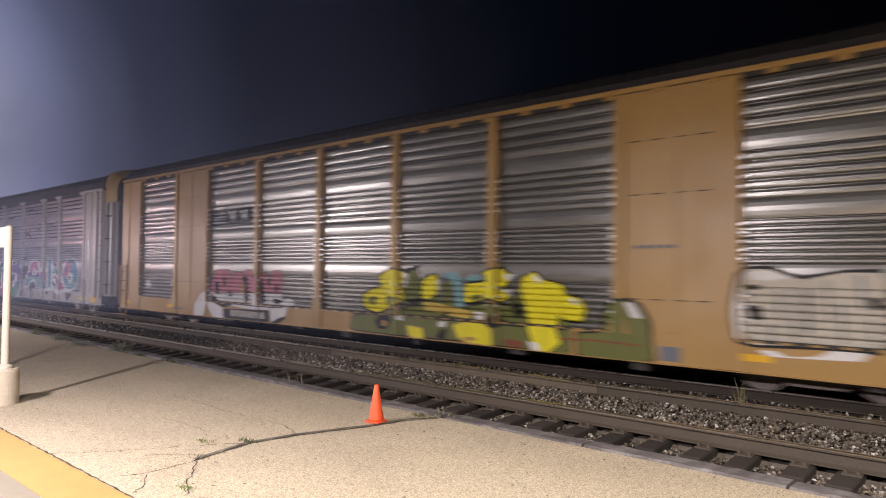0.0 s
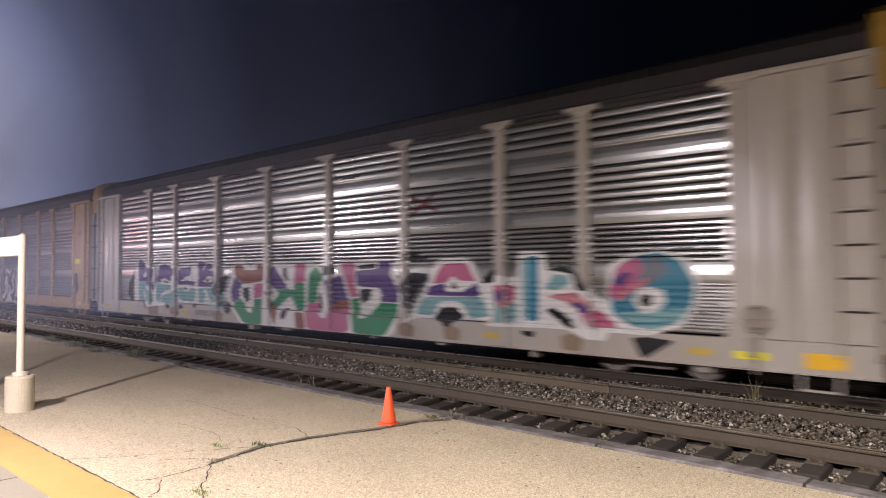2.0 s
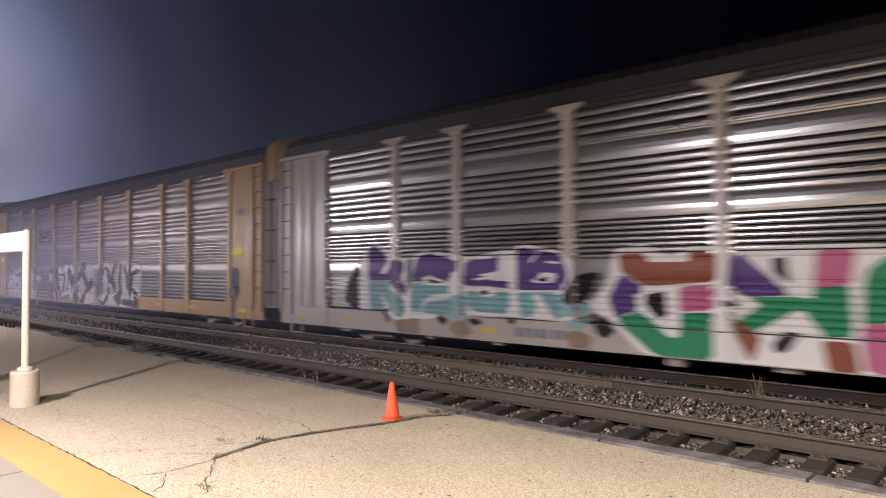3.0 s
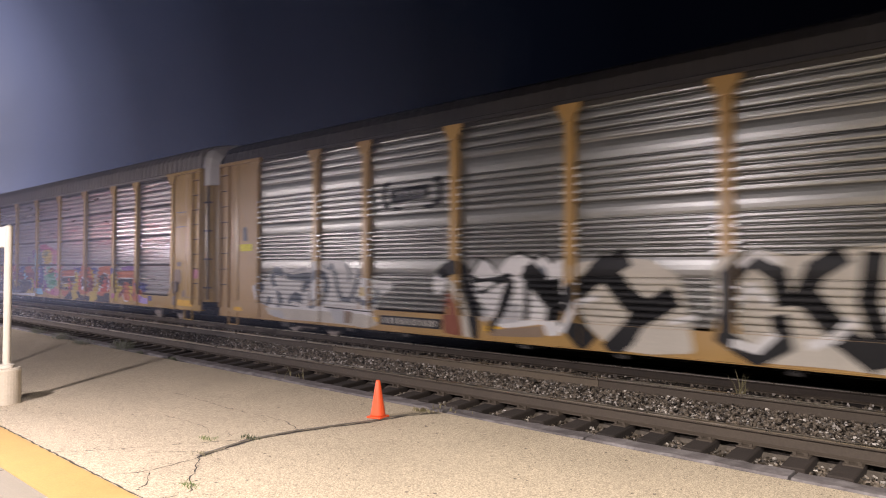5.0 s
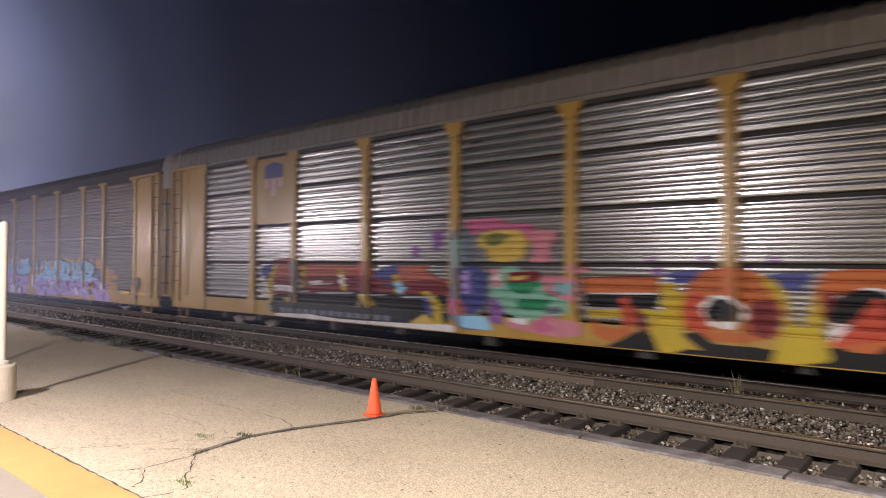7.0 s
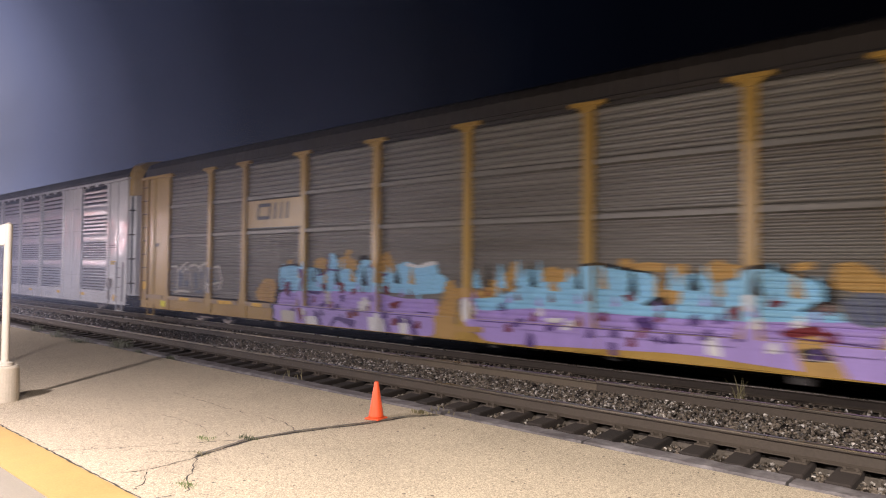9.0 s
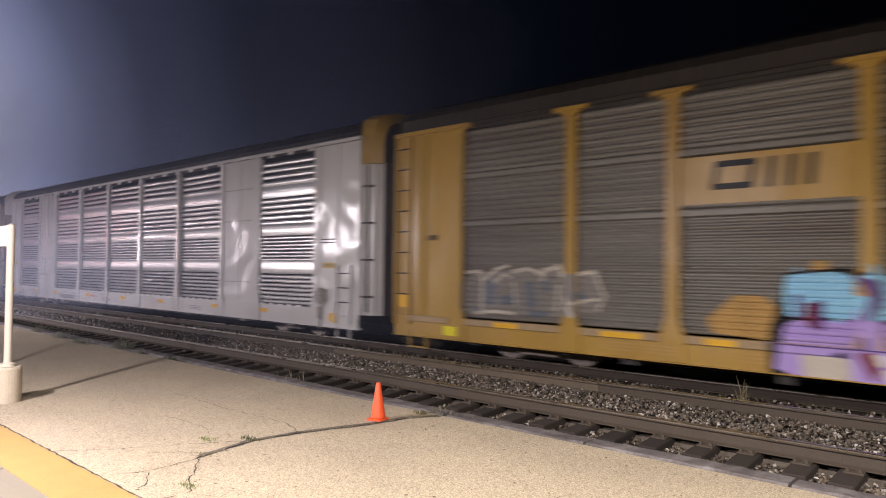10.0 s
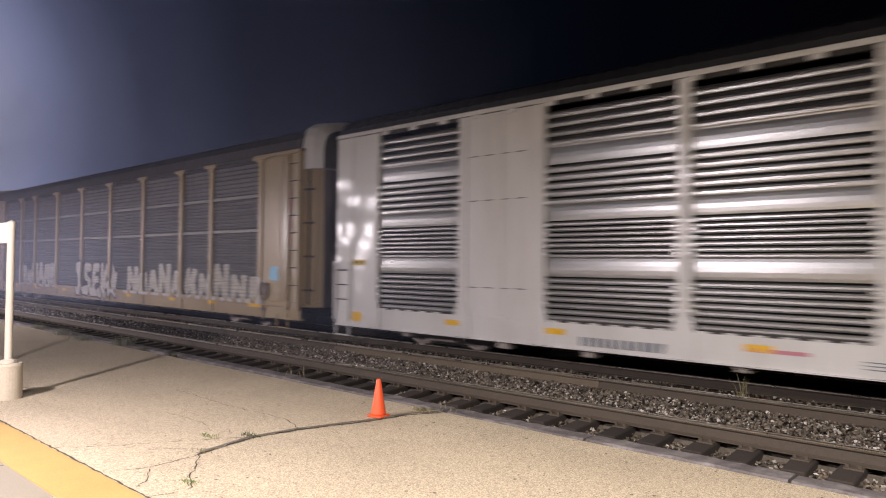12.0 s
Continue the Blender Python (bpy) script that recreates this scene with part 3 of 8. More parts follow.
def blob(sp, piece, colour, pts, rim=None, width=0.0):
    """One sprayed patch with softened corners, and a rim of another colour round it."""
    if rim:
        sp.coat(rim, [(x, max(z, SILL_BOT + 0.01)) for x, z in smooth_outline(grown(pts, width))], piece)
    sp.coat(colour, smooth_outline(pts), piece)


def bands(poly, cuts):
    """Split an outline by height: [(z0, z1, colour)] -> coats."""
    res = []
    for z0, z1, c in cuts:
        p = clip(clip(poly, 1, z0, False), 1, z1, True)
        if len(p) >= 3:
            res.append((c, p))
    return res


def letter(sp, piece, name, x0, x1, z0, z1, fills, halo="white", grow=0.07, hole=None, lean=0.0, shade=None):
    sp.count += 1
    piece = "%s|%d" % (piece, sp.count)
    if shade:
        sp.coat(shade, [(x + 0.13, max(z - 0.08, SILL_BOT + 0.01)) for x, z in glyph(name, x0, x1, z0, z1, grow * 1.1, lean)], piece)
    if halo:
        sp.coat(halo, glyph(name, x0, x1, z0, z1, grow, lean), piece)
    body = glyph(name, x0, x1, z0, z1, 0, lean)
    for c, p in bands(body, fills):
        for t in tri_split(body):
            q = clip(clip(t, 1, min(v[1] for v in p), False), 1, max(v[1] for v in p), True)
            if len(q) >= 3:
                sp.coat(c, q, piece)
                sp.layer -= 1
        sp.layer += 1
    if hole:
        u0, u1, v0, v1, c1, c2 = hole[:6]
        form = hole[6] if len(hole) > 6 else "ring"
        hx0, hx1 = x0 + u0 * (x1 - x0), x0 + u1 * (x1 - x0)
        hz0, hz1 = z0 + v0 * (z1 - z0), z0 + v1 * (z1 - z0)
        sp.coat(c1, glyph(form, hx0, hx1, hz0, hz1), piece)
        m = 0.13
        sp.coat(c2, glyph(form, hx0 + m * (hx1 - hx0), hx1 - m * (hx1 - hx0), hz0 + m * (hz1 - hz0), hz1 - m * (hz1 - hz0)), piece)


def bars(sp, piece, x0, x1, z0, z1, n, colour, seed=1):
    """Unreadable lettering: a row of short bars."""
    rnd = random.Random(seed)
    w = (x1 - x0) / n
    for k in range(n):
        a = x0 + k * w
        sp.coat(colour, [(a, z0), (a, z1), (a + w * rnd.uniform(0.5, 0.8), z1), (a + w * rnd.uniform(0.5, 0.8), z0)], piece)
        sp.layer -= 1
    sp.layer += 1


def stroke(sp, piece, colour, pts, w):
    for (xa, za), (xb, zb) in zip(pts, pts[1:]):
        d = Vector((xb - xa, zb - za))
        n = Vector((-d.y, d.x)).normalized() * w / 2
        e = d.normalized() * w * 0.3
        sp.coat(colour, [(xa - e.x + n.x, za - e.y + n.y), (xb + e.x + n.x, zb + e.y + n.y), (xb + e.x - n.x, zb + e.y - n.y), (xa - e.x - n.x, za - e.y - n.y)], piece)


# -- the car body --
def ladder(car, x0, x1, z0, z1, paint, n):
    """Two flat stiles; each rung, with a black strip under it for its shadow, is a piece of its own."""
    bm = bmesh.new()
    for x in (x0, x1):
        box(bm, x - 0.025, x + 0.025, SIDE - 0.06, SIDE + 0.01, z0, z1, bevel=0.006)
    steps = part("ladder", bm, M[paint], car)
    for k in range(n):
        z = z0 + (z1 - z0) * (k + 0.5) / n
        bm = bmesh.new()
        box(bm, x0, x1, SIDE - 0.055, SIDE - 0.025, z - 0.014, z + 0.014, bevel=0.004)
        box(bm, x0 + 0.02, x1 - 0.02, SIDE + 0.004, SIDE + 0.012, z - 0.05, z - 0.02, mi=1)
        part("rung", bm, [M[paint], M["black"]], steps)


TABS = {}


def tab_mesh(paint):
    if paint not in TABS:
        bm = bmesh.new()
        box(bm, 0.0, 0.22, 0.0, 0.06, -0.06, 0.02, bevel=0.006)
        TABS[paint] = bpy.data.meshes.new("slot_tab")
        bm.to_mesh(TABS[paint])
        bm.free()
        TABS[paint].materials.append(M[paint])
    return TABS[paint]


def build_car(x0, skin, kind, paint, sill, roof, solid=(), caps="none", hood=None, door=None, label=""):
    lean = tilts(x0)
    top = TOP + 0.14 if caps == "none" else TOP
    foot = 0.43 if kind == "seamed" else SILL_BOT
    xl, xr = (-13.24, 13.5) if caps == "none" else (-13.70, 13.76)
    car = thing("autorack_railcar", label, "railcar", "autorack cars of the passing train")
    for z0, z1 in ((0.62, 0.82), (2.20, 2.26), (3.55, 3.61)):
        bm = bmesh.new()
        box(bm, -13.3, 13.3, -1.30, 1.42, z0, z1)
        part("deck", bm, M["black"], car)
    # black sheet behind the slats; its colour gives the shade inside the car
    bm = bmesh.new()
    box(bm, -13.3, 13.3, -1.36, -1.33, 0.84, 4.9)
    part("dark_backing", bm, M["black"], car)
    bm = bmesh.new()
    box(bm, -13.4, 13.4, 1.50, 1.60, 0.36, 4.95)
    part("far_side", bm, M[paint], car)
    # side sill: a channel with a turned-in lower lip
    bm = bmesh.new()
    prism(bm, [(SIDE, foot), (SIDE, SILL_TOP), (SIDE + 0.12, SILL_TOP), (SIDE + 0.12, SILL_TOP - 0.05), (SIDE + 0.03, SILL_TOP - 0.05),
               (SIDE + 0.03, foot + 0.04), (SIDE + 0.14, foot + 0.04), (SIDE + 0.14, foot)], xl, xr)
    beam = part("side_sill", bm, M[sill], car)
    bm = bmesh.new()
    box(bm, xl, xr, SIDE - 0.045, SIDE + 0.0, foot - 0.004, foot + 0.014, bevel=0.004)
    part("bottom_lip", bm, M[sill], beam)
    if kind == "ledged":
        for ka, kb in zip(EDGES, EDGES[1:]):
            bm = bmesh.new()
            box(bm, ka + 0.24, kb - 0.24, LEDGE, SIDE + 0.002, 0.70, SILL_TOP + 0.004, bevel=0.008)
            part("sill_ledge", bm, M["dusty_ledge"], beam)
    # fittings under and on the sill
    rnd = random.Random(int(-x0 * 10))
    bm = bmesh.new()
    for k in range(9):
        x = -11 + 2.7 * k + rnd.uniform(-0.6, 0.6)
        h = rnd.uniform(0.06, 0.16)
        box(bm, x, x + rnd.uniform(0.1, 0.35), SIDE + 0.05, SIDE + 0.3, SILL_BOT - h, SILL_BOT + 0.05, bevel=0.01)
    tube(bm, (-9, -1.25, 0.40), (9, -1.25, 0.40), 0.03, 6)
    part("brake_gear", bm, M["dusty" if paint in ("white", "greyw") else "black"], car)
    bm = bmesh.new()
    box(bm, -14.15, 14.15, -0.25, 0.25, 0.42, 0.80)
    part("centre_sill", bm, M["black"], car)
    # couplers
    for s in (-1, 1):
        bm = bmesh.new()
        box(bm, min(s * 14.1, s * 14.32), max(s * 14.1, s * 14.32), -0.14, 0.14, 0.62, 0.92, bevel=0.03)
        tube(bm, (s * 13.9, -0.5, 0.5), (s * 14.25, -0.3, 0.3), 0.04, 6)
        part("coupler", bm, M["truck"], car)
    for i in range(11):
        a, b = (xl if i == 0 else EDGES[i]), (xr if i == 10 else EDGES[i + 1])
        if i in (0, 10) or i in solid:
            bm = bmesh.new()
            box(bm, a + 0.02, b - 0.02, SIDE + 0.02, SIDE + 0.09, SILL_TOP, top)
            if i in solid:
                xm = (a + b) / 2
                box(bm, xm - 0.07, xm + 0.07, SIDE + 0.005, SIDE + 0.03, SILL_TOP + 0.05, top - 0.05, bevel=0.008)
                for z in (1.42, 3.22, 4.15):
                    for k in range(4):
                        xa = a + 0.18 + (b - a - 0.36) * k / 4
                        box(bm, xa, xa + 0.22, SIDE + 0.012, SIDE + 0.024, z, z + 0.018, mi=1)
            else:
                s = 1 if i == 10 else -1
                if caps == "none":
                    for d in (0.12, 0.85):
                        xp = (a if s > 0 else b) + s * d
                        box(bm, xp - 0.05, xp + 0.05, SIDE - 0.005, SIDE + 0.03, SILL_TOP, top - 0.02, bevel=0.008)
            plate = part("plate_panel", bm, [M[paint], M["black"]], car)
            if i in (0, 10) and caps != "none":
                bm = bmesh.new()
                rolled(bm, [(s * 12.94 + 0.24 * math.cos(q * math.pi / 16), SIDE + 0.012 - 0.032 * math.sin(q * math.pi / 16)) for q in range(17)], SILL_TOP + 0.02, top - 0.03)
                part("rolled_corner", bm, M[paint + "_gloss"], plate, smooth=True)
                if paint == "greyw":
                    bm = bmesh.new()
                    rolled(bm, [(s * 12.42 + 0.26 * math.cos(q * math.pi / 16), SIDE + 0.035 - 0.085 * math.sin(q * math.pi / 16)) for q in range(17)], SILL_TOP + 0.02, top - 0.03)
                    part("rolled_plate", bm, M[paint + "_gloss"], plate, smooth=True)
                for z in (1.25, 2.35, 3.45):
                    bm = bmesh.new()
                    box(bm, s * 13.08 - 0.03, s * 13.08 + 0.03, SIDE - 0.01, SIDE + 0.03, z, z + 0.14, bevel=0.008)
                    part("hinge", bm, M["grime_and_shade"], plate)
        else:
            for nm, bm in side_sheets(a, b, kind, lean[i]):
                part(nm, bm, M[skin], car)
    for ip, x in enumerate(POSTS):
        bm = bmesh.new()
        box(bm, x - POST_W, x + POST_W, SIDE - 0.02, SIDE + 0.12, SILL_TOP - 0.02, top, bevel=0.012)
        if caps == "wide":
            box(bm, x - 0.36, x + 0.36, SIDE - 0.07, SIDE + 0.05, top - 0.02, top + 0.06, bevel=0.01)
            prism(bm, [(x - 0.11, top - 0.14), (x + 0.11, top - 0.14), (x + 0.24, top - 0.02), (x - 0.24, top - 0.02)], SIDE - 0.045, SIDE, axis="y")
        elif caps == "wedge":
            prism(bm, [(x - 0.11, top - 0.30), (x + 0.11, top - 0.30), (x + 0.25, top - 0.06), (x + 0.25, top + 0.02), (x - 0.25, top + 0.02), (x - 0.25, top - 0.06)], SIDE - 0.045, SIDE, axis="y")
        prism(bm, [(x - 0.11, SILL_TOP + 0.28), (x + 0.11, SILL_TOP + 0.28), (x + 0.22, SILL_TOP - 0.06), (x + 0.22, foot + 0.02), (x - 0.22, foot + 0.02), (x - 0.22, SILL_TOP - 0.06)],
              SIDE - 0.026, SIDE + 0.02, axis="y")
        part("side_post", bm, M[paint], car)
        # bolted sheet edges beside the post
        bm = bmesh.new()
        for grp in ((1.0, 1.55, 4), (2.12, 2.66, 5), (3.1, 3.7, 5)):
            for k in range(grp[2]):
                z = grp[0] + (grp[1] - grp[0]) * k / (grp[2] - 1)
                for s in (-1, 1):
                    if (ip + (s > 0)) in (0, 10) or (ip + (s > 0)) in solid or kind not in ("banded", "slatted", "tight"):
                        continue
                    xa = x + s * (POST_W + 0.035)
                    box(bm, xa - 0.035, xa + 0.035, SIDE + 0.01, SIDE + 0.05, z - 0.022, z + 0.022)
        if bm.verts:
            tagged(part("sheet_clip", bm, M["clip"], car), kind="stuff")
        else:
            bm.free()
        if kind == "ledged" and ip < 9:
            for z in (2.78, 3.78):
                bm = bmesh.new()
                box(bm, x + POST_W + 0.01, POSTS[ip + 1] - POST_W - 0.01, SIDE + 0.012, SIDE + 0.06, z, z + 0.10, bevel=0.01)
                part("ledge_strip", bm, M["galv_dark"], car)
    # roof rail with a slotted gap below it, the gap's dark put in as a black bar
    bm = bmesh.new()
    box(bm, xl, xr, SIDE - 0.01, SIDE + 0.14, top + 0.02, top + 0.11, bevel=0.012)
    part("roof_rail", bm, M[paint if caps == "none" else roof], car)
    bm = bmesh.new()
    box(bm, -11.7, 11.7, SIDE + 0.035, SIDE + 0.12, top - 0.055, top + 0.025)
    part("vent_slot", bm, M["black"], car)
    if caps == "none":
        for k in range(26):
            x = -11.6 + k * 0.92
            shared("slot_tab", tab_mesh(paint), car, pose(x, SIDE, top))
        for i in range(1, 10):
            if i in solid:
                continue
            # black bar gives the dark of the slots along the panel foot
            bm = bmesh.new()
            box(bm, EDGES[i] + POST_W, EDGES[i + 1] - POST_W, SIDE + 0.02, SIDE + 0.05, SILL_TOP - 0.01, SILL_TOP + 0.045)
            part("foot_slot", bm, M["black"], car)
            for k in range(int((EDGES[i + 1] - EDGES[i] - 0.3) / 0.42)):
                shared("slot_tab", tab_mesh(paint), car, pose(EDGES[i] + 0.25 + 0.42 * k, SIDE - 0.002, SILL_TOP + 0.02) @ Matrix.Diagonal((0.75, 1, 0.6, 1)))
    else:
        for s in (-1, 1):
            bm = bmesh.new()
            box(bm, xl if s < 0 else 11.5, xr if s > 0 else -11.5, SIDE - 0.08, SIDE + 0.1, top + 0.0, top + 0.09, bevel=0.012)
            part("end_header", bm, M[paint], car)
    # roof: an arch with shallow ribs across
    bm = bmesh.new()
    h = 0.22 if kind == "seamed" else 0.08
    half = [(1.56, 4.97 + (top - TOP)), (1.545, 5.17 + h), (1.41, 5.36 + h), (1.09, 5.50 + h), (0.55, 5.60 + h)]
    arch = [(-y, z) for y, z in half] + [(0, 5.63 + h)] + half[::-1]
    xs, lift = [], []
    rib = 0.035 if kind == "seamed" else 0.014
    n = 84
    w = (xr - xl - 0.2) / n
    for k in range(n):
        x = xl + 0.1 + w * k
        for f, d in ((0.0, 0.0), (0.5, 0.0), (0.64, rib), (0.88, rib)):
            xs.append(x + f * w)
            lift.append(d)
    xs.append(xr - 0.1)
    lift.append(0.0)
    rows = [[bm.verts.new((x, y * (1 + d / 1.6), z + d)) for y, z in arch] for x, d in zip(xs, lift)]
    for r0, r1 in zip(rows, rows[1:]):
        for j in range(len(arch) - 1):
            bm.faces.new((r0[j], r0[j + 1], r1[j + 1], r1[j]))
    bm.faces.new(rows[0])
    bm.faces.new(rows[-1][::-1])
    part("roof", bm, M[roof], car)
    # leading end: rounded doors with a hood over them, fronts coloured dark for grime and shade; the trailing end is a
    # plain dark wall
    bm = bmesh.new()
    box(bm, xl + 0.06, xl + 0.14, -1.45, 1.5, 0.6, 4.95)
    part("end_wall", bm, M["black"], car)
    e = xr - 13.5
    bm = bmesh.new()
    bend = [(13.45 + 0.6 * math.sin(q * math.pi / 24), -0.92 - 0.6 * math.cos(q * math.pi / 24)) for q in range(13)]
    prof = [(e + x, y) for x, y in bend] + [(e + x, -y) for x, y in bend[::-1]]
    fs = rolled(bm, prof, 0.72, 4.42)
    for k in range(8, 17):
        fs[k].material_index = 1
    leaf = part("end_door", bm, [M[(door or paint) + "_gloss"], M["grime_and_shade"]], car, smooth=True)
    for z in (1.6, 2.6, 3.4):
        bm = bmesh.new()
        box(bm, e + 14.04, e + 14.09, -1.0, 1.0, z, z + 0.05)
        part("door_rib", bm, M["grime_and_shade"], leaf)
    for x, y in ((13.52, -1.55), (13.70, -1.50), (13.88, -1.41)):
        bm = bmesh.new()
        tube(bm, (e + x, y, 0.8), (e + x, y, 4.4), 0.026, 8)
        part("door_bar", bm, M["black"] if x == 13.70 else M[door or paint], leaf)
    for z in (1.15, 2.05, 2.95, 3.85):
        for x, y in ((13.56, -1.528), (13.78, -1.462)):
            bm = bmesh.new()
            box(bm, e + x - 0.07, e + x + 0.07, y - 0.035, y + 0.03, z, z + 0.05, bevel=0.006)
            part("door_hinge", bm, M["grime_and_shade"], leaf)
    bm = bmesh.new()
    ring = [(-1.53, 4.43), (-1.53, 5.04), (-1.48, 5.32), (-1.36, 5.56), (-1.10, 5.72), (-0.55, 5.83), (0, 5.86), (0.55, 5.83), (1.10, 5.72), (1.36, 5.56), (1.48, 5.32), (1.53, 5.04), (1.53, 4.43)]
    va = [bm.verts.new((e + 13.38, y, z)) for y, z in ring]
    vb = [bm.verts.new((e + 13.80, y * 0.97, 4.43 + (z - 4.43) * 0.985)) for y, z in ring]
    vc = [bm.verts.new((e + 14.05, y * 0.86, 4.43 + (z - 4.43) * 0.80)) for y, z in ring]
    for r0, r1 in ((va, vb), (vb, vc)):
        for j in range(len(ring)):
            bm.faces.new((r0[j], r0[(j + 1) % len(ring)], r1[(j + 1) % len(ring)], r1[j]))
    bm.faces.new(va)
    bm.faces.new(vc).material_index = 1
    part("end_hood", bm, [M[hood or paint], M["grime_and_shade"]], car)
    if caps == "none":
        for s in (-1, 1):
            ladder(car, s * 12.95 - 0.27, s * 12.95 + 0.27, 0.5, 1.95, paint, 4)
    else:
        for s in (-1, 1):
            ladder(car, s * 13.44 - 0.24, s * 13.44 + 0.24, 0.62, top, paint, 9)
    # step, brake wheel and housing at the ends
    for s in (-1, 1):
        bm = bmesh.new()
        for x in (12.7, 13.2):
            box(bm, s * x - 0.02, s * x + 0.02, SIDE - 0.02, SIDE + 0.02, 0.12, 0.5)
        box(bm, min(s * 12.7, s * 13.2), max(s * 12.7, s * 13.2), SIDE - 0.03, SIDE + 0.03, 0.12, 0.15)
        part("step", bm, M[sill], car)
    iron = M["truck" if paint not in ("white", "greyw") else "dusty"]
    bm = bmesh.new()
    box(bm, 12.0, 12.24, SIDE - 0.05, SIDE + 0.02, 1.0, 1.32, bevel=0.02)
    brake = part("hand_brake", bm, iron, car)
    bm = bmesh.new()
    for k in range(16):
        a, b = 2 * math.pi * k / 16, 2 * math.pi * (k + 1) / 16
        tube(bm, (12.12 + 0.2 * math.cos(a), SIDE - 0.08, 1.15 + 0.2 * math.sin(a)), (12.12 + 0.2 * math.cos(b), SIDE - 0.08, 1.15 + 0.2 * math.sin(b)), 0.016, 6)
        if k % 4 == 0:
            tube(bm, (12.12, SIDE - 0.07, 1.15), (12.12 + 0.2 * math.cos(a), SIDE - 0.08, 1.15 + 0.2 * math.sin(a)), 0.011, 6)
    part("brake_wheel", bm, iron, brake)
    bm = bmesh.new()
    box(bm, 11.95, 12.1, SIDE - 0.06, SIDE + 0.02, 0.55, 0.86, bevel=0.02)
    part("lever_box", bm, iron, brake)
    bm = bmesh.new()
    tube(bm, (12.12, SIDE - 0.03, 1.0), (12.05, SIDE - 0.03, 0.3), 0.02, 6)
    part("brake_rod", bm, iron, brake)
    # trucks
    for s in (-1, 1):
        cx = s * 10.1
        bm = bmesh.new()
        box(bm, cx - 0.22, cx + 0.22, -1.1, 1.1, 0.40, 0.62)
        truck = part("truck_bolster", bm, M["truck"], car)
        for y in (-1.02, 1.02):
            bm = bmesh.new()
            prism(bm, [(cx - 1.2, 0.40), (cx - 1.2, 0.55), (cx - 0.75, 0.60), (cx - 0.35, 0.74), (cx + 0.35, 0.74), (cx + 0.75, 0.60), (cx + 1.2, 0.55), (cx + 1.2, 0.40),
                       (cx + 0.95, 0.30), (cx + 0.6, 0.36), (cx + 0.4, 0.16), (cx - 0.4, 0.16), (cx - 0.6, 0.36), (cx - 0.95, 0.30)], y - 0.07, y + 0.07, axis="y")
            part("side_frame", bm, M["truck"], truck)
            for d in (-0.2, 0, 0.2):
                bm = bmesh.new()
                tube(bm, (cx + d, y * 1.03, 0.2), (cx + d, y * 1.03, 0.5), 0.07, 10)
                part("spring", bm, M["truck"], truck)
            for d in (-0.85, 0.85):
                bm = bmesh.new()
                tube(bm, (cx + d, y - 0.14, 0.42), (cx + d, y + 0.14, 0.42), 0.12, 12)
                part("axle_box", bm, M["truck"], truck)
    car["x0"] = x0
    return car


def mesh_of(name, bm, material):
    me = bpy.data.meshes.new(name)
    bmesh.ops.recalc_face_normals(bm, faces=bm.faces)
    bm.to_mesh(me)
    bm.free()
    me.materials.append(material)
    return me


def wheel_meshes():
    """The axle, and one wheel to be set on both its ends."""
    ax = bmesh.new()
    tube(ax, (0, -0.95, 0), (0, 0.95, 0), 0.08, 12)
    wh = bmesh.new()
    lathe(wh, [(0.10, -0.075), (0.16, -0.06), (0.30, -0.03), (0.355, -0.062), (0.419, -0.062), (0.422, 0.02), (0.447, 0.045), (0.44, 0.068), (0.36, 0.068), (0.30, 0.03), (0.14, 0.07), (0.10, 0.07)], 28)
    return mesh_of("axle", ax, M["wheel"]), mesh_of("wheel", wh, M["wheel"])


AXLE_MESH, WHEEL_MESH = wheel_meshes()


def reflectors(sp, xs, z=0.62, w=0.42, h=0.11, c="amber"):
    for x in xs:
        sp.coat(c, [(x - w / 2, z - h / 2), (x - w / 2, z + h / 2), (x + w / 2, z + h / 2), (x + w / 2, z - h / 2)], "reflector#%.1f" % x)


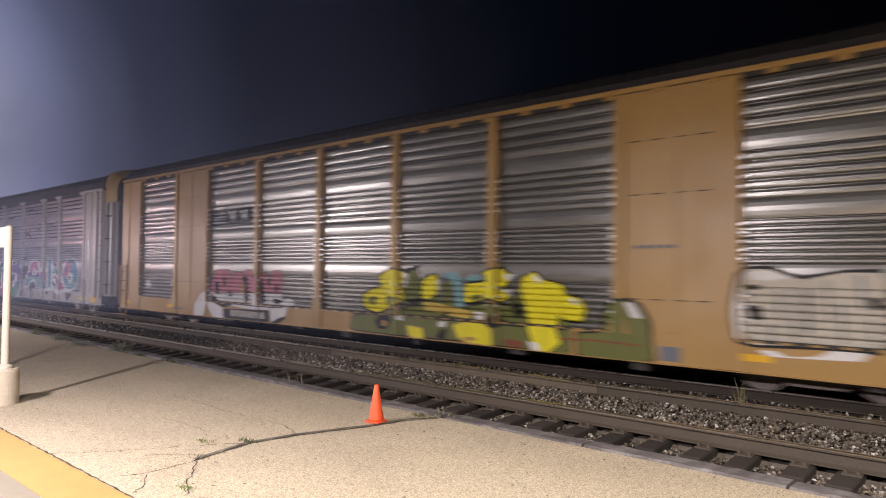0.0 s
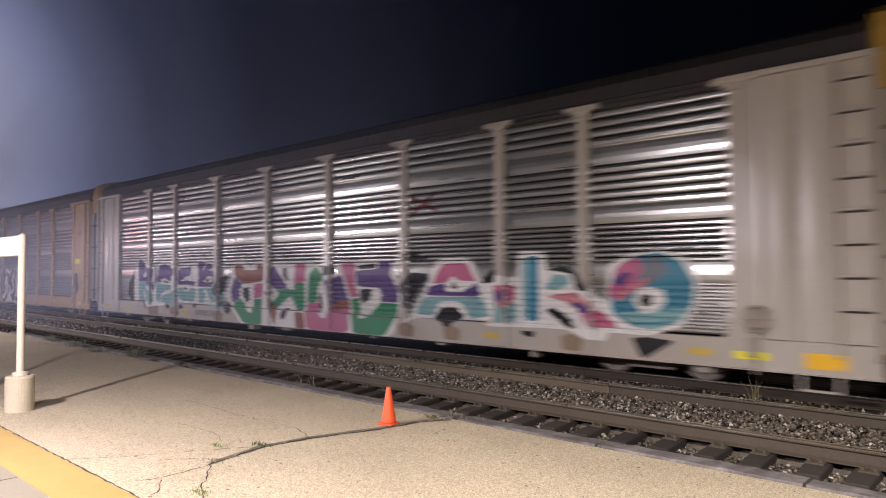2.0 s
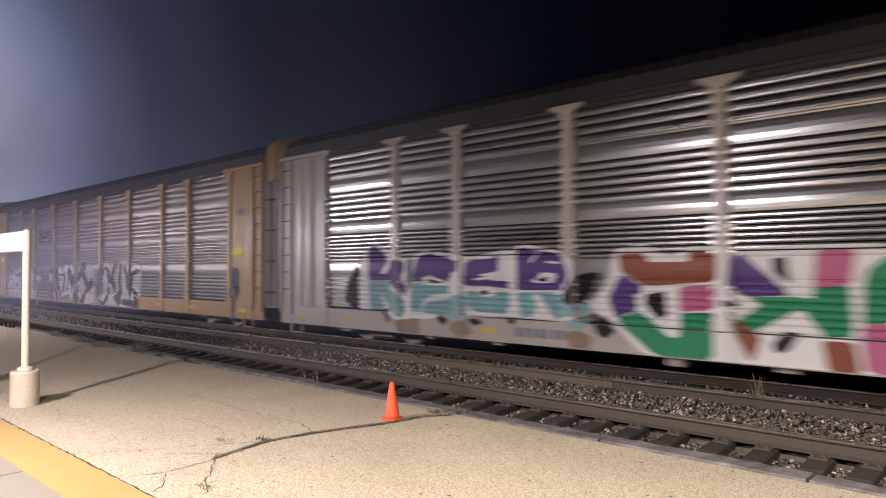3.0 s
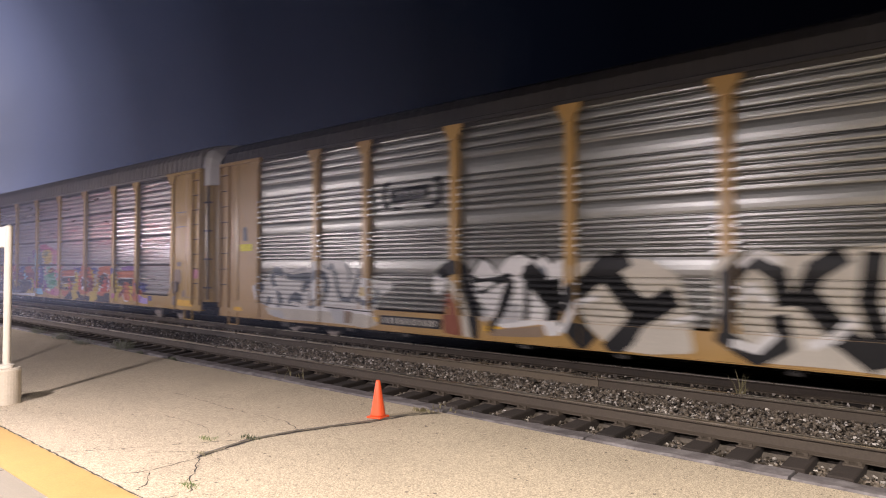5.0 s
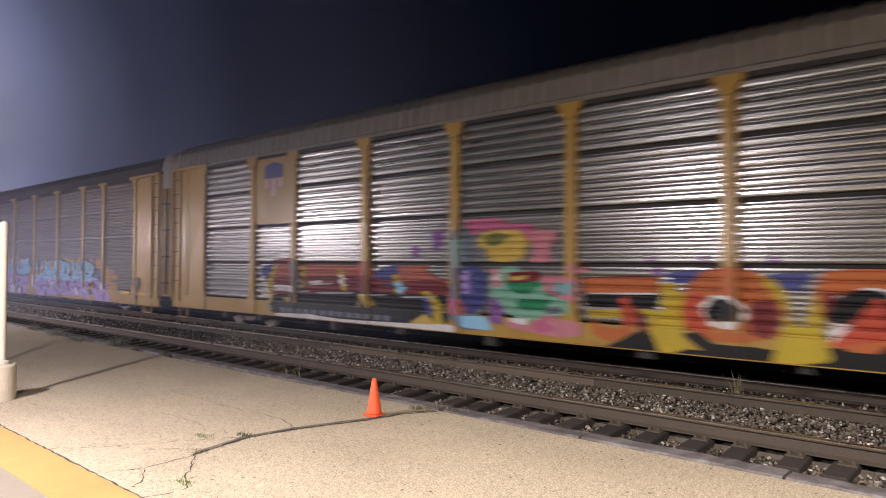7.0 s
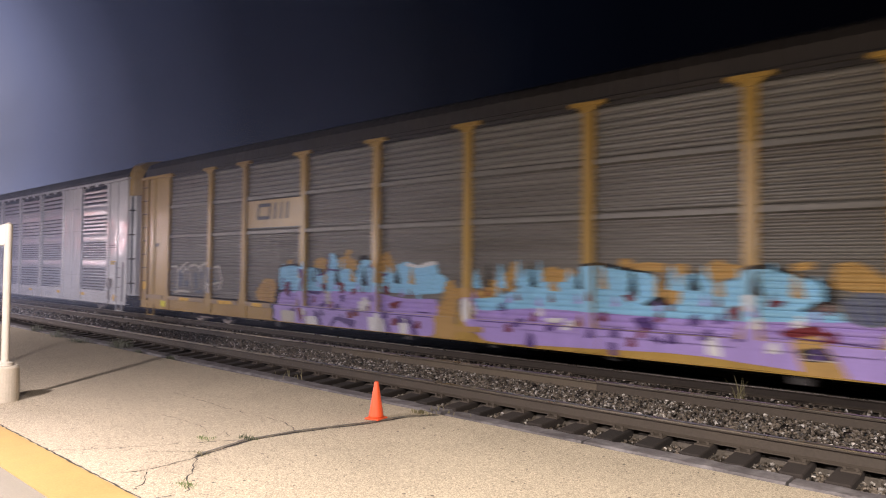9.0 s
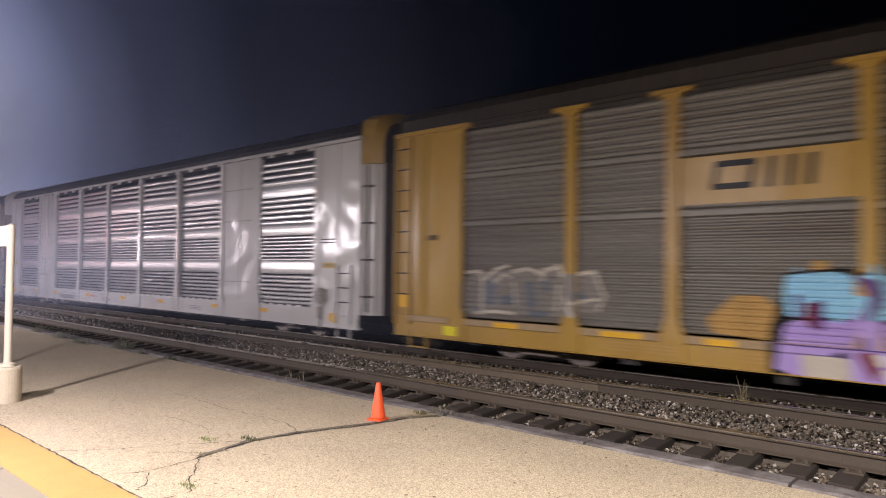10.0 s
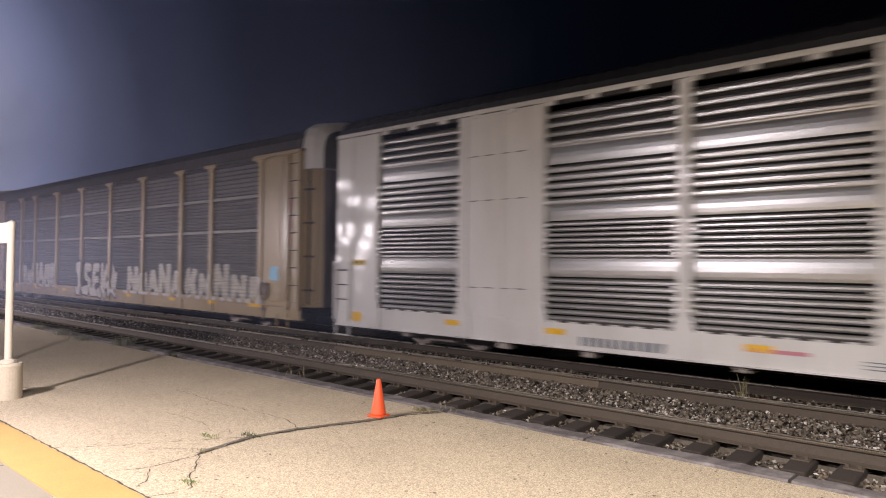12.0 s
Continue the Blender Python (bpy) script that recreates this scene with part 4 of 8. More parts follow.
def car_tan_first():
    car = build_car(-12.73, "galv_mid", "tight", "tan", "tan", "roof", solid=(2, 8), caps="none", hood="tan", label="tan autorack railcar with silver panels and yellow-green graffiti")
    sp = Spray(car, "tight", (2, 8))
    g = "graffiti#pink"
    blob(sp, g, "white", [(-7.72, 0.37), (-7.68, 0.72), (-7.34, 1.04), (-6.92, 1.18), (-6.66, 1), (-6.92, 0.82), (-7, 0.56), (-7.1, 0.37), (-7.68, 0.37)])
    blob(sp, g, "white", [(-6.92, 1.14), (-3.08, 1.24), (-3.04, 0.92), (-3.48, 0.84), (-3.54, 0.72), (-4.56, 0.7), (-5.44, 0.76), (-6.24, 0.8), (-6.56, 0.94)])
    blob(sp, g, "white", [(-6.92, 0.82), (-6.64, 0.84), (-6.24, 0.74), (-5.96, 0.66), (-5.92, 0.37), (-6.56, 0.37), (-6.8, 0.6)])
    blob(sp, g, "white", [(-3.5, 0.76), (-3.22, 0.84), (-3, 1), (-2.72, 1.1), (-2.46, 1), (-2.5, 0.88), (-2.68, 0.8), (-2.76, 0.6), (-3.08, 0.37), (-3.44, 0.37)])
    blob(sp, g, "pink", [(-6.92, 1.2), (-6.6, 1.8), (-6.24, 1.84), (-5.76, 1.82), (-5.68, 1.48), (-5.64, 1.6), (-5.54, 1.76), (-5.16, 1.76), (-5.08, 1.64), (-4.98, 1.8), (-4.76, 1.86), (-4.56, 1.8), (-4.48, 1.54), (-4.44, 1.42), (-4.32, 1.6), (-4.2, 1.72), (-3.84, 1.76), (-3.78, 1.56), (-3.6, 1.6), (-3.56, 1.8), (-3.12, 1.84), (-3.06, 1.54), (-3.04, 1.2), (-4.28, 1.2), (-5.44, 1.16), (-6.92, 1.14)], "black", 0.025)
    blob(sp, g, "black", [(-6.6, 1.44), (-6.48, 1.5), (-6.36, 1.4), (-6.32, 1.1), (-6.52, 1.06), (-6.6, 1.16)])
    blob(sp, g, "black", [(-6.18, 1.6), (-6.04, 1.6), (-5.98, 1.36), (-6.1, 1.3)])
    blob(sp, g, "black", [(-5.8, 1.2), (-5.64, 1.2), (-5.6, 1.04), (-5.76, 1.02)])
    blob(sp, g, "black", [(-5.08, 1.56), (-4.96, 1.64), (-4.8, 1.68), (-4.76, 1.56), (-4.72, 1.32), (-4.68, 0.96), (-4.78, 0.8), (-4.88, 0.9), (-4.88, 1.32), (-4.92, 1.48)])
    blob(sp, g, "tanfill", [(-5.08, 1.44), (-4.96, 1.46), (-4.92, 1.26), (-4.98, 1.12), (-5.1, 1.12)])
    blob(sp, g, "black", [(-4.12, 1.56), (-4.02, 1.56), (-3.96, 1.34), (-3.88, 0.96), (-3.98, 0.84), (-4.08, 1), (-4.12, 1.24)])
    blob(sp, g, "tanfill", [(-4.24, 1.24), (-4.14, 1.32), (-4.12, 1.08), (-4.2, 1.1)])
    blob(sp, g, "black", [(-3.76, 1.52), (-3.6, 1.64), (-3.64, 1.4), (-3.74, 1.36)])
    blob(sp, g, "black", [(-3.4, 1.4), (-3.28, 1.48), (-3.2, 1.28), (-3.28, 1.22), (-3.4, 1.24)])
    blob(sp, g, "black", [(-3.44, 1.04), (-3.26, 1.04), (-3.04, 1), (-3.22, 0.88), (-3.44, 0.94)])
    blob(sp, g, "black", [(-6.86, 1.08), (-6.56, 0.98), (-6.24, 0.84), (-6.02, 0.8), (-5.56, 0.82), (-5.44, 0.88), (-5.4, 0.8), (-5.92, 0.68), (-6.52, 0.84), (-6.8, 0.88)])
    stroke(sp, g, "black", [(-6.92, 0.84), (-5.56, 0.82), (-3.5, 0.8), (-2.92, 0.82)], 0.03)
    blob(sp, g, "black", [(-3.46, 0.37), (-3.08, 0.52), (-2.72, 0.6), (-2.78, 0.5), (-3.12, 0.37)])
    blob(sp, g, "black", [(-5.96, 0.66), (-3.5, 0.72), (-3.52, 0.37), (-5.92, 0.37)])
    bars(sp, g, -5.5, -3.7, 0.46, 0.64, 9, "bone")
    g = "graffiti#green"
    blob(sp, g, "olive", [(-0.06, 0.42), (0, 0.74), (0.63, 0.85), (1.69, 1), (2.18, 1.09), (2.28, 1.23), (2.78, 1.31), (3.23, 1.22), (3.47, 1.09), (4.11, 1.23), (4.61, 1.18), (4.92, 1.46), (5.07, 1.3), (5.07, 1.15), (5.57, 1.07), (6.12, 1.01), (6.13, 0.37), (5.07, 0.39), (3.41, 0.42), (1.84, 0.4)], "black", 0.03)
    blob(sp, g, "olive", [(1.71, 1.78), (2.13, 1.92), (2.22, 1.29), (1.89, 1.15), (1.69, 1.21)], "black", 0.03)
    blob(sp, g, "slate", [(2.78, 1.73), (3.22, 1.78), (3.26, 1.22), (2.81, 1.17)])
    blob(sp, g, "olive", [(2.86, 1.63), (3.16, 1.69), (3.19, 1.22), (2.89, 1.17)])
    blob(sp, g, "teal", [(2.84, 1.8), (3.22, 1.87), (3.43, 1.7), (3.51, 1.12), (3.29, 1.1), (3.21, 1.61)])
    blob(sp, g, "teal", [(3.53, 1.74), (3.88, 1.82), (3.98, 1.67), (3.58, 1.62)])
    blob(sp, g, "yellow", [(0.85, 1.72), (1.31, 1.92), (1.68, 1.84), (1.63, 1.49), (1.72, 1.19), (1.28, 1.03), (0.86, 0.87), (0.4, 0.96), (0.3, 1.27), (0.62, 1.41), (1, 1.49)], "black", 0.05)
    blob(sp, g, "olive", [(0.49, 1.21), (0.81, 1.27), (0.75, 1.05), (0.53, 1.05)])
    blob(sp, g, "olive", [(1.15, 1.3), (1.54, 1.25), (1.39, 1.06), (1.12, 1.1)])
    blob(sp, g, "yellow", [(2.3, 1.68), (2.65, 1.81), (2.73, 1.66), (2.72, 1.38), (2.47, 1.23), (2.25, 1.29)], "black", 0.04)
    blob(sp, g, "gold", [(2.32, 1.18), (2.78, 1.17), (3.23, 1.1), (3.77, 1.03), (3.65, 0.87), (2.91, 0.94), (2.36, 0.99)])
    blob(sp, g, "yellow", [(3.97, 1.85), (4.44, 1.94), (4.68, 1.82), (4.6, 1.62), (4.44, 1.52), (4.68, 1.38), (4.47, 1.26), (4.22, 1.35), (3.53, 1.19), (3.51, 1.6), (4, 1.65), (4.18, 1.71)], "black", 0.05)
    blob(sp, g, "olive", [(3.67, 1.37), (4, 1.4), (3.95, 1.29), (3.67, 1.26)])
    blob(sp, g, "white", [(4.51, 1.82), (4.79, 1.83), (4.62, 1.66)])
    blob(sp, g, "white", [(4.5, 1.51), (4.72, 1.53), (4.66, 1.37)])
    blob(sp, g, "white", [(1.65, 1.84), (1.85, 1.78), (1.74, 1.42)])
    blob(sp, g, "white", [(2.7, 1.69), (2.81, 1.69), (2.77, 1.4)])
    blob(sp, g, "white", [(3.77, 1.04), (4.06, 1.03), (4.14, 0.84), (3.84, 0.84)])
    blob(sp, g, "white", [(2.85, 0.77), (3.08, 0.8), (3.05, 0.67), (2.85, 0.66)])
    blob(sp, g, "white", [(1.54, 0.88), (1.72, 0.89), (1.78, 0.73), (1.58, 0.74)])
    blob(sp, g, "white", [(2.18, 1.79), (2.3, 1.81), (2.25, 1.68)])
    blob(sp, g, "yellow", [(1.89, 0.63), (2.36, 0.59), (2.41, 0.38), (1.98, 0.41)], "gold", 0.04)
    blob(sp, g, "yellow", [(3.29, 0.72), (3.65, 0.81), (4.09, 0.8), (4.29, 0.69), (4.32, 0.38), (3.65, 0.41), (3.41, 0.5)], "gold", 0.04)
    blob(sp, g, "tanfill", [(3.56, 0.5), (3.91, 0.52), (3.91, 0.44), (3.58, 0.43)])
    blob(sp, g, "black", [(0.94, 0.81), (1.25, 0.89), (1.4, 0.73), (1.25, 0.51), (0.95, 0.5), (0.83, 0.66)])
    blob(sp, g, "tanfill", [(1.07, 0.71), (1.26, 0.7), (1.25, 0.58), (1.07, 0.57)])
    blob(sp, g, "black", [(1.83, 1.21), (2.28, 1.25), (2.22, 1.12), (1.9, 1.12)])
    blob(sp, g, "black", [(4.14, 0.9), (4.36, 1), (4.62, 0.84), (4.45, 0.74), (4.23, 0.75)])
    blob(sp, g, "black", [(2.92, 0.61), (3.08, 0.63), (3.04, 0.41), (2.79, 0.44)])
    blob(sp, g, "black", [(4.71, 1.21), (4.87, 1.31), (5.04, 1.06), (4.87, 0.93)])
    blob(sp, g, "black", [(2.85, 0.93), (3.07, 1.01), (2.99, 0.77)])
    blob(sp, g, "black", [(1.68, 1.9), (2.17, 2.01), (2.22, 1.95), (1.77, 1.81)])
    stroke(sp, g, "black", [(0, 0.81), (1.4, 0.85), (2.91, 0.83), (4.11, 0.82), (5.07, 0.81), (6.03, 0.81)], 0.03)
    blob(sp, g, "rust", [(4.61, 0.54), (5.07, 0.52), (5.07, 0.39), (4.66, 0.41)])
    blob(sp, g, "yellow", [(4.96, 1.74), (5.26, 1.88), (5.48, 1.72), (5.92, 1.64), (6, 1.44), (6.3, 1.4), (6.42, 1.2), (6.34, 0.96), (6, 0.98), (5.84, 1.08), (5.8, 0.84), (5.94, 0.56), (5.68, 0.37), (5.36, 0.37), (5.18, 0.8), (5.08, 1.2), (4.96, 1.48)], "black", 0.035)
    blob(sp, g, "white", [(5.24, 1.84), (5.44, 1.74), (5.4, 1.64), (5.28, 1.68)])
    blob(sp, g, "white", [(6.08, 1.42), (6.26, 1.36), (6.24, 1.26), (6.12, 1.3)])
    blob(sp, g, "white", [(5.2, 0.54), (5.42, 0.52), (5.48, 0.37), (5.28, 0.37)])
    blob(sp, g, "olive", [(6.32, 0.37), (6.28, 0.76), (6.76, 0.8), (6.84, 1.22), (6.96, 1.36), (7.24, 1.4), (7.48, 1.32), (7.64, 1.08), (7.74, 0.37)], "black", 0.05)
    stroke(sp, g, "rust", [(5.88, 0.64), (6.68, 0.66), (7.52, 0.64)], 0.03)
    blob(sp, g, "white", [(7.2, 1.36), (7.36, 1.38), (7.54, 1.1), (7.36, 1.1)])
    g = "graffiti#grey"
    blob(sp, g, "black", [(9, 1.28), (9.08, 1.88), (9.22, 2), (9.58, 2.02), (10, 1.86), (10.56, 1.96), (11.08, 1.98), (11.08, 0.78), (10.32, 0.8), (9.34, 0.76), (9.08, 0.82)])
    blob(sp, g, "bone", [(9.04, 1.28), (9.14, 1.84), (9.24, 1.96), (9.56, 1.96), (10, 1.8), (10.56, 1.92), (11.08, 1.92), (11.08, 0.84), (10.32, 0.86), (9.34, 0.8), (9.12, 0.88)])
    blob(sp, g, "white", [(9.08, 1.44), (9.24, 1.5), (9.26, 1.24), (9.24, 0.84), (9.1, 0.9)])
    blob(sp, g, "white", [(9.24, 1.92), (9.56, 1.94), (9.86, 1.84), (9.56, 1.78), (9.26, 1.8)])
    blob(sp, g, "black", [(9.22, 1.72), (9.4, 1.72), (9.4, 1.64), (9.24, 1.64)])
    blob(sp, g, "black", [(9.22, 1.4), (9.42, 1.4), (9.46, 1.18), (9.28, 1.18)])
    stroke(sp, g, "slate", [(9.68, 1.62), (9.68, 1.2)], 0.04)
    stroke(sp, g, "slate", [(9.86, 1.68), (9.92, 0.92)], 0.03)
    stroke(sp, g, "slate", [(10.08, 1.64), (10.1, 1.04)], 0.05)
    stroke(sp, g, "slate", [(10.34, 1.8), (10.38, 1.24)], 0.03)
    stroke(sp, g, "slate", [(10.52, 1.44), (10.54, 0.92)], 0.04)
    stroke(sp, g, "slate", [(10.76, 1.86), (10.8, 1.4)], 0.05)
    stroke(sp, g, "slate", [(9.58, 1.12), (9.6, 0.84)], 0.04)
    stroke(sp, g, "slate", [(10.88, 1.26), (10.92, 0.92)], 0.03)
    blob(sp, g, "black", [(10.84, 1.56), (11.04, 1.54), (11.04, 1.4), (10.92, 1.4)])
    blob(sp, g, "white", [(9.42, 0.72), (9.64, 0.74), (9.84, 0.66), (10.24, 0.7), (10.42, 0.8), (10.88, 0.8), (10.78, 0.68), (10.32, 0.66), (9.56, 0.64)])
    lg = "company_mark"
    stroke(sp, lg, "black", [(-6.75, 3.42), (-4.68, 3.46)], 0.44)
    for k in range(4):
        stroke(sp, lg, "silver", [(-6.75, 3.28 + 0.09 * k), (-6.05, 3.28 + 0.09 * k)], 0.03)
    for xa in (-5.9, -5.25):
        sp.coat("silver", glyph("arrow", xa, xa + 0.42, 3.3, 3.62), lg)
    stroke(sp, lg, "slate", [(-6.86, 3.14), (-4.61, 3.17)], 0.07)
    sp.coat("white", glyph("ring", -11.35, -10.95, 1.15, 1.42), "paper_label")
    reflectors(sp, (-12.6, -9.3, 9.4), 0.60)
    bars(sp, "lettering", -9.0, -8.3, 0.5, 0.58, 6, "slate")
    bars(sp, "lettering#b", 7.4, 8.2, 2.3, 2.36, 5, "slate")
    sp.coat("slate", [(7.85, 0.42), (7.85, 0.66), (8.2, 0.66), (8.2, 0.42)], "vent_plate")
    sp.flush("sprayed pink, white and yellow-green graffiti")
    return car


def car_grey_white():
    car = build_car(-41.45, "galv", "banded", "greyw", "greyw", "roof", caps="wide", hood="yellow", label="dirty white autorack railcar with multicoloured graffiti")
    sp = Spray(car, "banded", ())
    g = "graffiti#first"
    blob(sp, g, "black", [(-10.98, 1.08), (-10.88, 1.52), (-10.38, 2.04), (-10.44, 1.48), (-10.32, 0.84), (-10.72, 0.88)])
    blob(sp, g, "white", [(-10.4, 0.84), (-10.44, 1.48), (-10.26, 2.22), (-9.82, 2.5), (-9.32, 2.32), (-9, 2.14), (-8.64, 2.08), (-8.16, 2.28), (-7.04, 2.14), (-6.6, 2.12), (-5.96, 2.22), (-5.6, 2.24), (-5.4, 2.36), (-5, 2.28), (-4.56, 2.2), (-4.16, 1.98), (-4.14, 1.72), (-4.38, 1.4), (-3.84, 1.24), (-3.84, 1.02), (-4.4, 0.84), (-5.48, 0.86), (-6.84, 0.84), (-8.72, 0.66), (-9, 0.68), (-9.44, 0.88)])
    blob(sp, g, "slate", [(-8.72, 2.02), (-8.48, 2.12), (-8.48, 1.62), (-8.64, 1.28), (-8.7, 1.6)])
    blob(sp, g, "purple", [(-10.06, 2.28), (-9.86, 2.44), (-9.44, 2.2), (-9.36, 2.02), (-9.64, 1.74), (-9.44, 1.72), (-9.08, 2.08), (-8.78, 2), (-8.78, 1.8), (-8.92, 1.68), (-8.72, 1.44), (-8.72, 1.2), (-9, 1.38), (-9.22, 1.58), (-10.06, 1.56)])
    blob(sp, g, "teal", [(-10.06, 1.54), (-9.28, 1.56), (-9.16, 1.36), (-8.78, 1.14), (-8.72, 0.76), (-8.94, 0.72), (-9.3, 1), (-9.64, 1.28), (-9.44, 0.88), (-9.98, 0.86)])
    blob(sp, g, "purple", [(-8.48, 1.68), (-8.4, 2.02), (-8.24, 2.16), (-7.84, 2.2), (-7.04, 2.06), (-7.06, 1.8), (-7.36, 1.74), (-7.42, 1.56), (-8.04, 1.72), (-8.16, 1.56), (-8.48, 1.56)])
    blob(sp, g, "teal", [(-8.52, 1.52), (-8.22, 1.54), (-8.08, 1.48), (-7.42, 1.48), (-7.4, 1.32), (-7.92, 1.26), (-8.18, 1.12), (-8.24, 0.86), (-8.58, 0.9)])
    blob(sp, g, "teal", [(-8.18, 0.86), (-8.12, 1.04), (-7.92, 1.12), (-7.3, 1.2), (-7.24, 1.28), (-6.88, 1.28), (-6.88, 0.76), (-7.3, 0.8)])
    blob(sp, g, "white", [(-8.22, 1.64), (-8.04, 1.7), (-7.6, 1.56), (-7.4, 1.52), (-7.42, 1.46), (-7.92, 1.48)])
    blob(sp, g, "black", [(-8.04, 1.62), (-7.8, 1.6), (-7.6, 1.54), (-7.92, 1.52)])
    blob(sp, g, "purple", [(-6.94, 1.58), (-6.88, 1.96), (-6.76, 2.04), (-6.16, 2.06), (-6, 2.14), (-6, 1.8), (-6.56, 1.72), (-6.08, 1.6), (-5.76, 1.6), (-5.72, 1.44), (-6.16, 1.48), (-6.88, 1.48)])
    blob(sp, g, "teal", [(-6.88, 1.36), (-6.6, 1.4), (-5.96, 1.36), (-5.72, 1.4), (-5.68, 1.12), (-5.82, 0.92), (-6.6, 0.94), (-6.84, 1.06)])
    blob(sp, g, "white", [(-6.64, 1.4), (-6.32, 1.48), (-6.04, 1.4), (-6.1, 1.28), (-6.4, 1.26)])
    blob(sp, g, "black", [(-6.5, 1.36), (-6.32, 1.42), (-6.24, 1.36), (-6.36, 1.28)])
    blob(sp, g, "white", [(-6.68, 1.64), (-6, 1.72), (-5.96, 1.66), (-6.6, 1.6)])
    blob(sp, g, "purple", [(-5.52, 1.46), (-5.52, 2.24), (-5.4, 2.28), (-5.04, 2.2), (-4.6, 2.16), (-4.34, 1.98), (-4.26, 1.76), (-4.3, 1.56), (-4.52, 1.44), (-5.48, 1.42)])
    blob(sp, g, "teal", [(-5.52, 1.38), (-4.66, 1.4), (-4.44, 1.24), (-3.84, 1.2), (-3.88, 1.02), (-4.62, 0.88), (-4.84, 1.1), (-5, 1.32), (-5.14, 1.36), (-5.04, 1.1), (-5.16, 0.9), (-5.44, 0.88)])
    blob(sp, g, "white", [(-5.16, 1.6), (-4.92, 1.78), (-4.6, 1.76), (-4.64, 1.58), (-5, 1.56)])
    blob(sp, g, "black", [(-5.04, 1.64), (-4.82, 1.7), (-4.76, 1.6), (-5, 1.6)])
    stroke(sp, g, "white", [(-5.2, 1.98), (-5, 2.16)], 0.05)
    stroke(sp, g, "white", [(-7.78, 2.18), (-7.04, 2.04)], 0.04)
    stroke(sp, g, "white", [(-4.8, 1.98), (-4.52, 1.96)], 0.04)
    blob(sp, g, "white", [(-5.16, 1.32), (-5, 1.36), (-4.74, 1.02), (-4.84, 0.88), (-5, 0.92), (-5.04, 1.14)])
    blob(sp, g, "black", [(-4.44, 1.3), (-4.06, 1.72), (-3.64, 1.78), (-3.82, 1.52), (-4, 1.2), (-4.26, 1.16)])
    blob(sp, g, "black", [(-3.76, 0.9), (-3.56, 0.96), (-3.28, 0.74), (-3.5, 0.58), (-3.68, 0.68)])
    blob(sp, g, "black", [(-9.48, 0.88), (-9.32, 0.92), (-9.16, 0.64), (-9.26, 0.56)])
    blob(sp, g, "black", [(-7.7, 0.76), (-7.56, 0.84), (-7.32, 0.74), (-7.48, 0.6)])
    blob(sp, g, "black", [(-6.78, 0.78), (-6.5, 0.82), (-6.34, 0.72), (-6.62, 0.64)])
    blob(sp, g, "black", [(-5.72, 0.88), (-5.5, 0.84), (-5.56, 0.72), (-5.68, 0.76)])
    blob(sp, g, "teal", [(-4.3, 0.88), (-3.92, 0.92), (-3.88, 0.76), (-4.28, 0.72)])
    blob(sp, g, "dust", [(-9.08, 0.64), (-8.24, 0.74), (-8.18, 0.37), (-8.86, 0.37)])
    blob(sp, g, "dust", [(-7.24, 0.68), (-6.84, 0.76), (-6.62, 0.5), (-6.96, 0.37), (-7.24, 0.52)])
    blob(sp, g, "dust", [(-4.32, 0.6), (-4.08, 0.72), (-3.76, 0.6), (-3.84, 0.37), (-4.2, 0.37)])
    g = "graffiti#second"
    blob(sp, g, "black", [(-4.52, 1.24), (-4.18, 1.72), (-3.72, 1.8), (-3.8, 1.44), (-4.12, 1.16)])
    blob(sp, g, "white", [(-3.92, 1.12), (-3.54, 1.56), (-3.32, 2.22), (-2.72, 2.28), (-2.32, 2.04), (-1.96, 2.22), (-1.4, 2.2), (-1.26, 2.16), (-0.32, 2.2), (0.72, 2.2), (1.28, 1.92), (1.74, 1.84), (1.82, 2.2), (3.16, 2.18), (3.88, 2.16), (4.04, 1.68), (4.26, 1.34), (4.24, 1.04), (3.92, 0.37), (2.5, 0.37), (0.56, 0.37), (-1.38, 0.37), (-2.78, 0.37), (-3.36, 0.88)])
    blob(sp, g, "rust", [(-3.28, 2.1), (-2.8, 2.12), (-2.68, 1.96), (-2, 1.96), (-1.96, 2.12), (-1.48, 2.12), (-1.48, 1.64), (-2.76, 1.54), (-3.22, 1.78)])
    blob(sp, g, "purple", [(-3.48, 1.32), (-3.22, 1.76), (-2.8, 1.54), (-2.92, 1.32), (-2.92, 1.12), (-3.34, 0.96)])
    blob(sp, g, "rose", [(-2.14, 1.54), (-1.48, 1.6), (-1.52, 1.18), (-2.16, 1.12)])
    blob(sp, g, "green", [(-3.34, 0.96), (-2.88, 1.1), (-2.16, 0.7), (-2.16, 1.1), (-1.54, 1.14), (-1.56, 0.37), (-2.56, 0.37)])
    blob(sp, g, "white", [(-2.96, 1.4), (-2.16, 1.5), (-2.12, 0.72), (-2.28, 0.68), (-2.88, 1.12)])
    blob(sp, g, "black", [(-2.76, 1.4), (-2.4, 1.46), (-2.36, 1.06), (-2.52, 0.98), (-2.76, 1.22)])
    blob(sp, g, "purple", [(-1.3, 2), (-1.14, 2.08), (-0.42, 1.44), (-1.08, 1.4), (-1.36, 1.56)])
    blob(sp, g, "black", [(-0.7, 2), (-0.48, 2.02), (-0.44, 1.6), (-0.68, 1.8)])
    blob(sp, g, "rose", [(-0.08, 2.12), (0.44, 2.12), (0.36, 1.6), (-0.12, 1.56)])
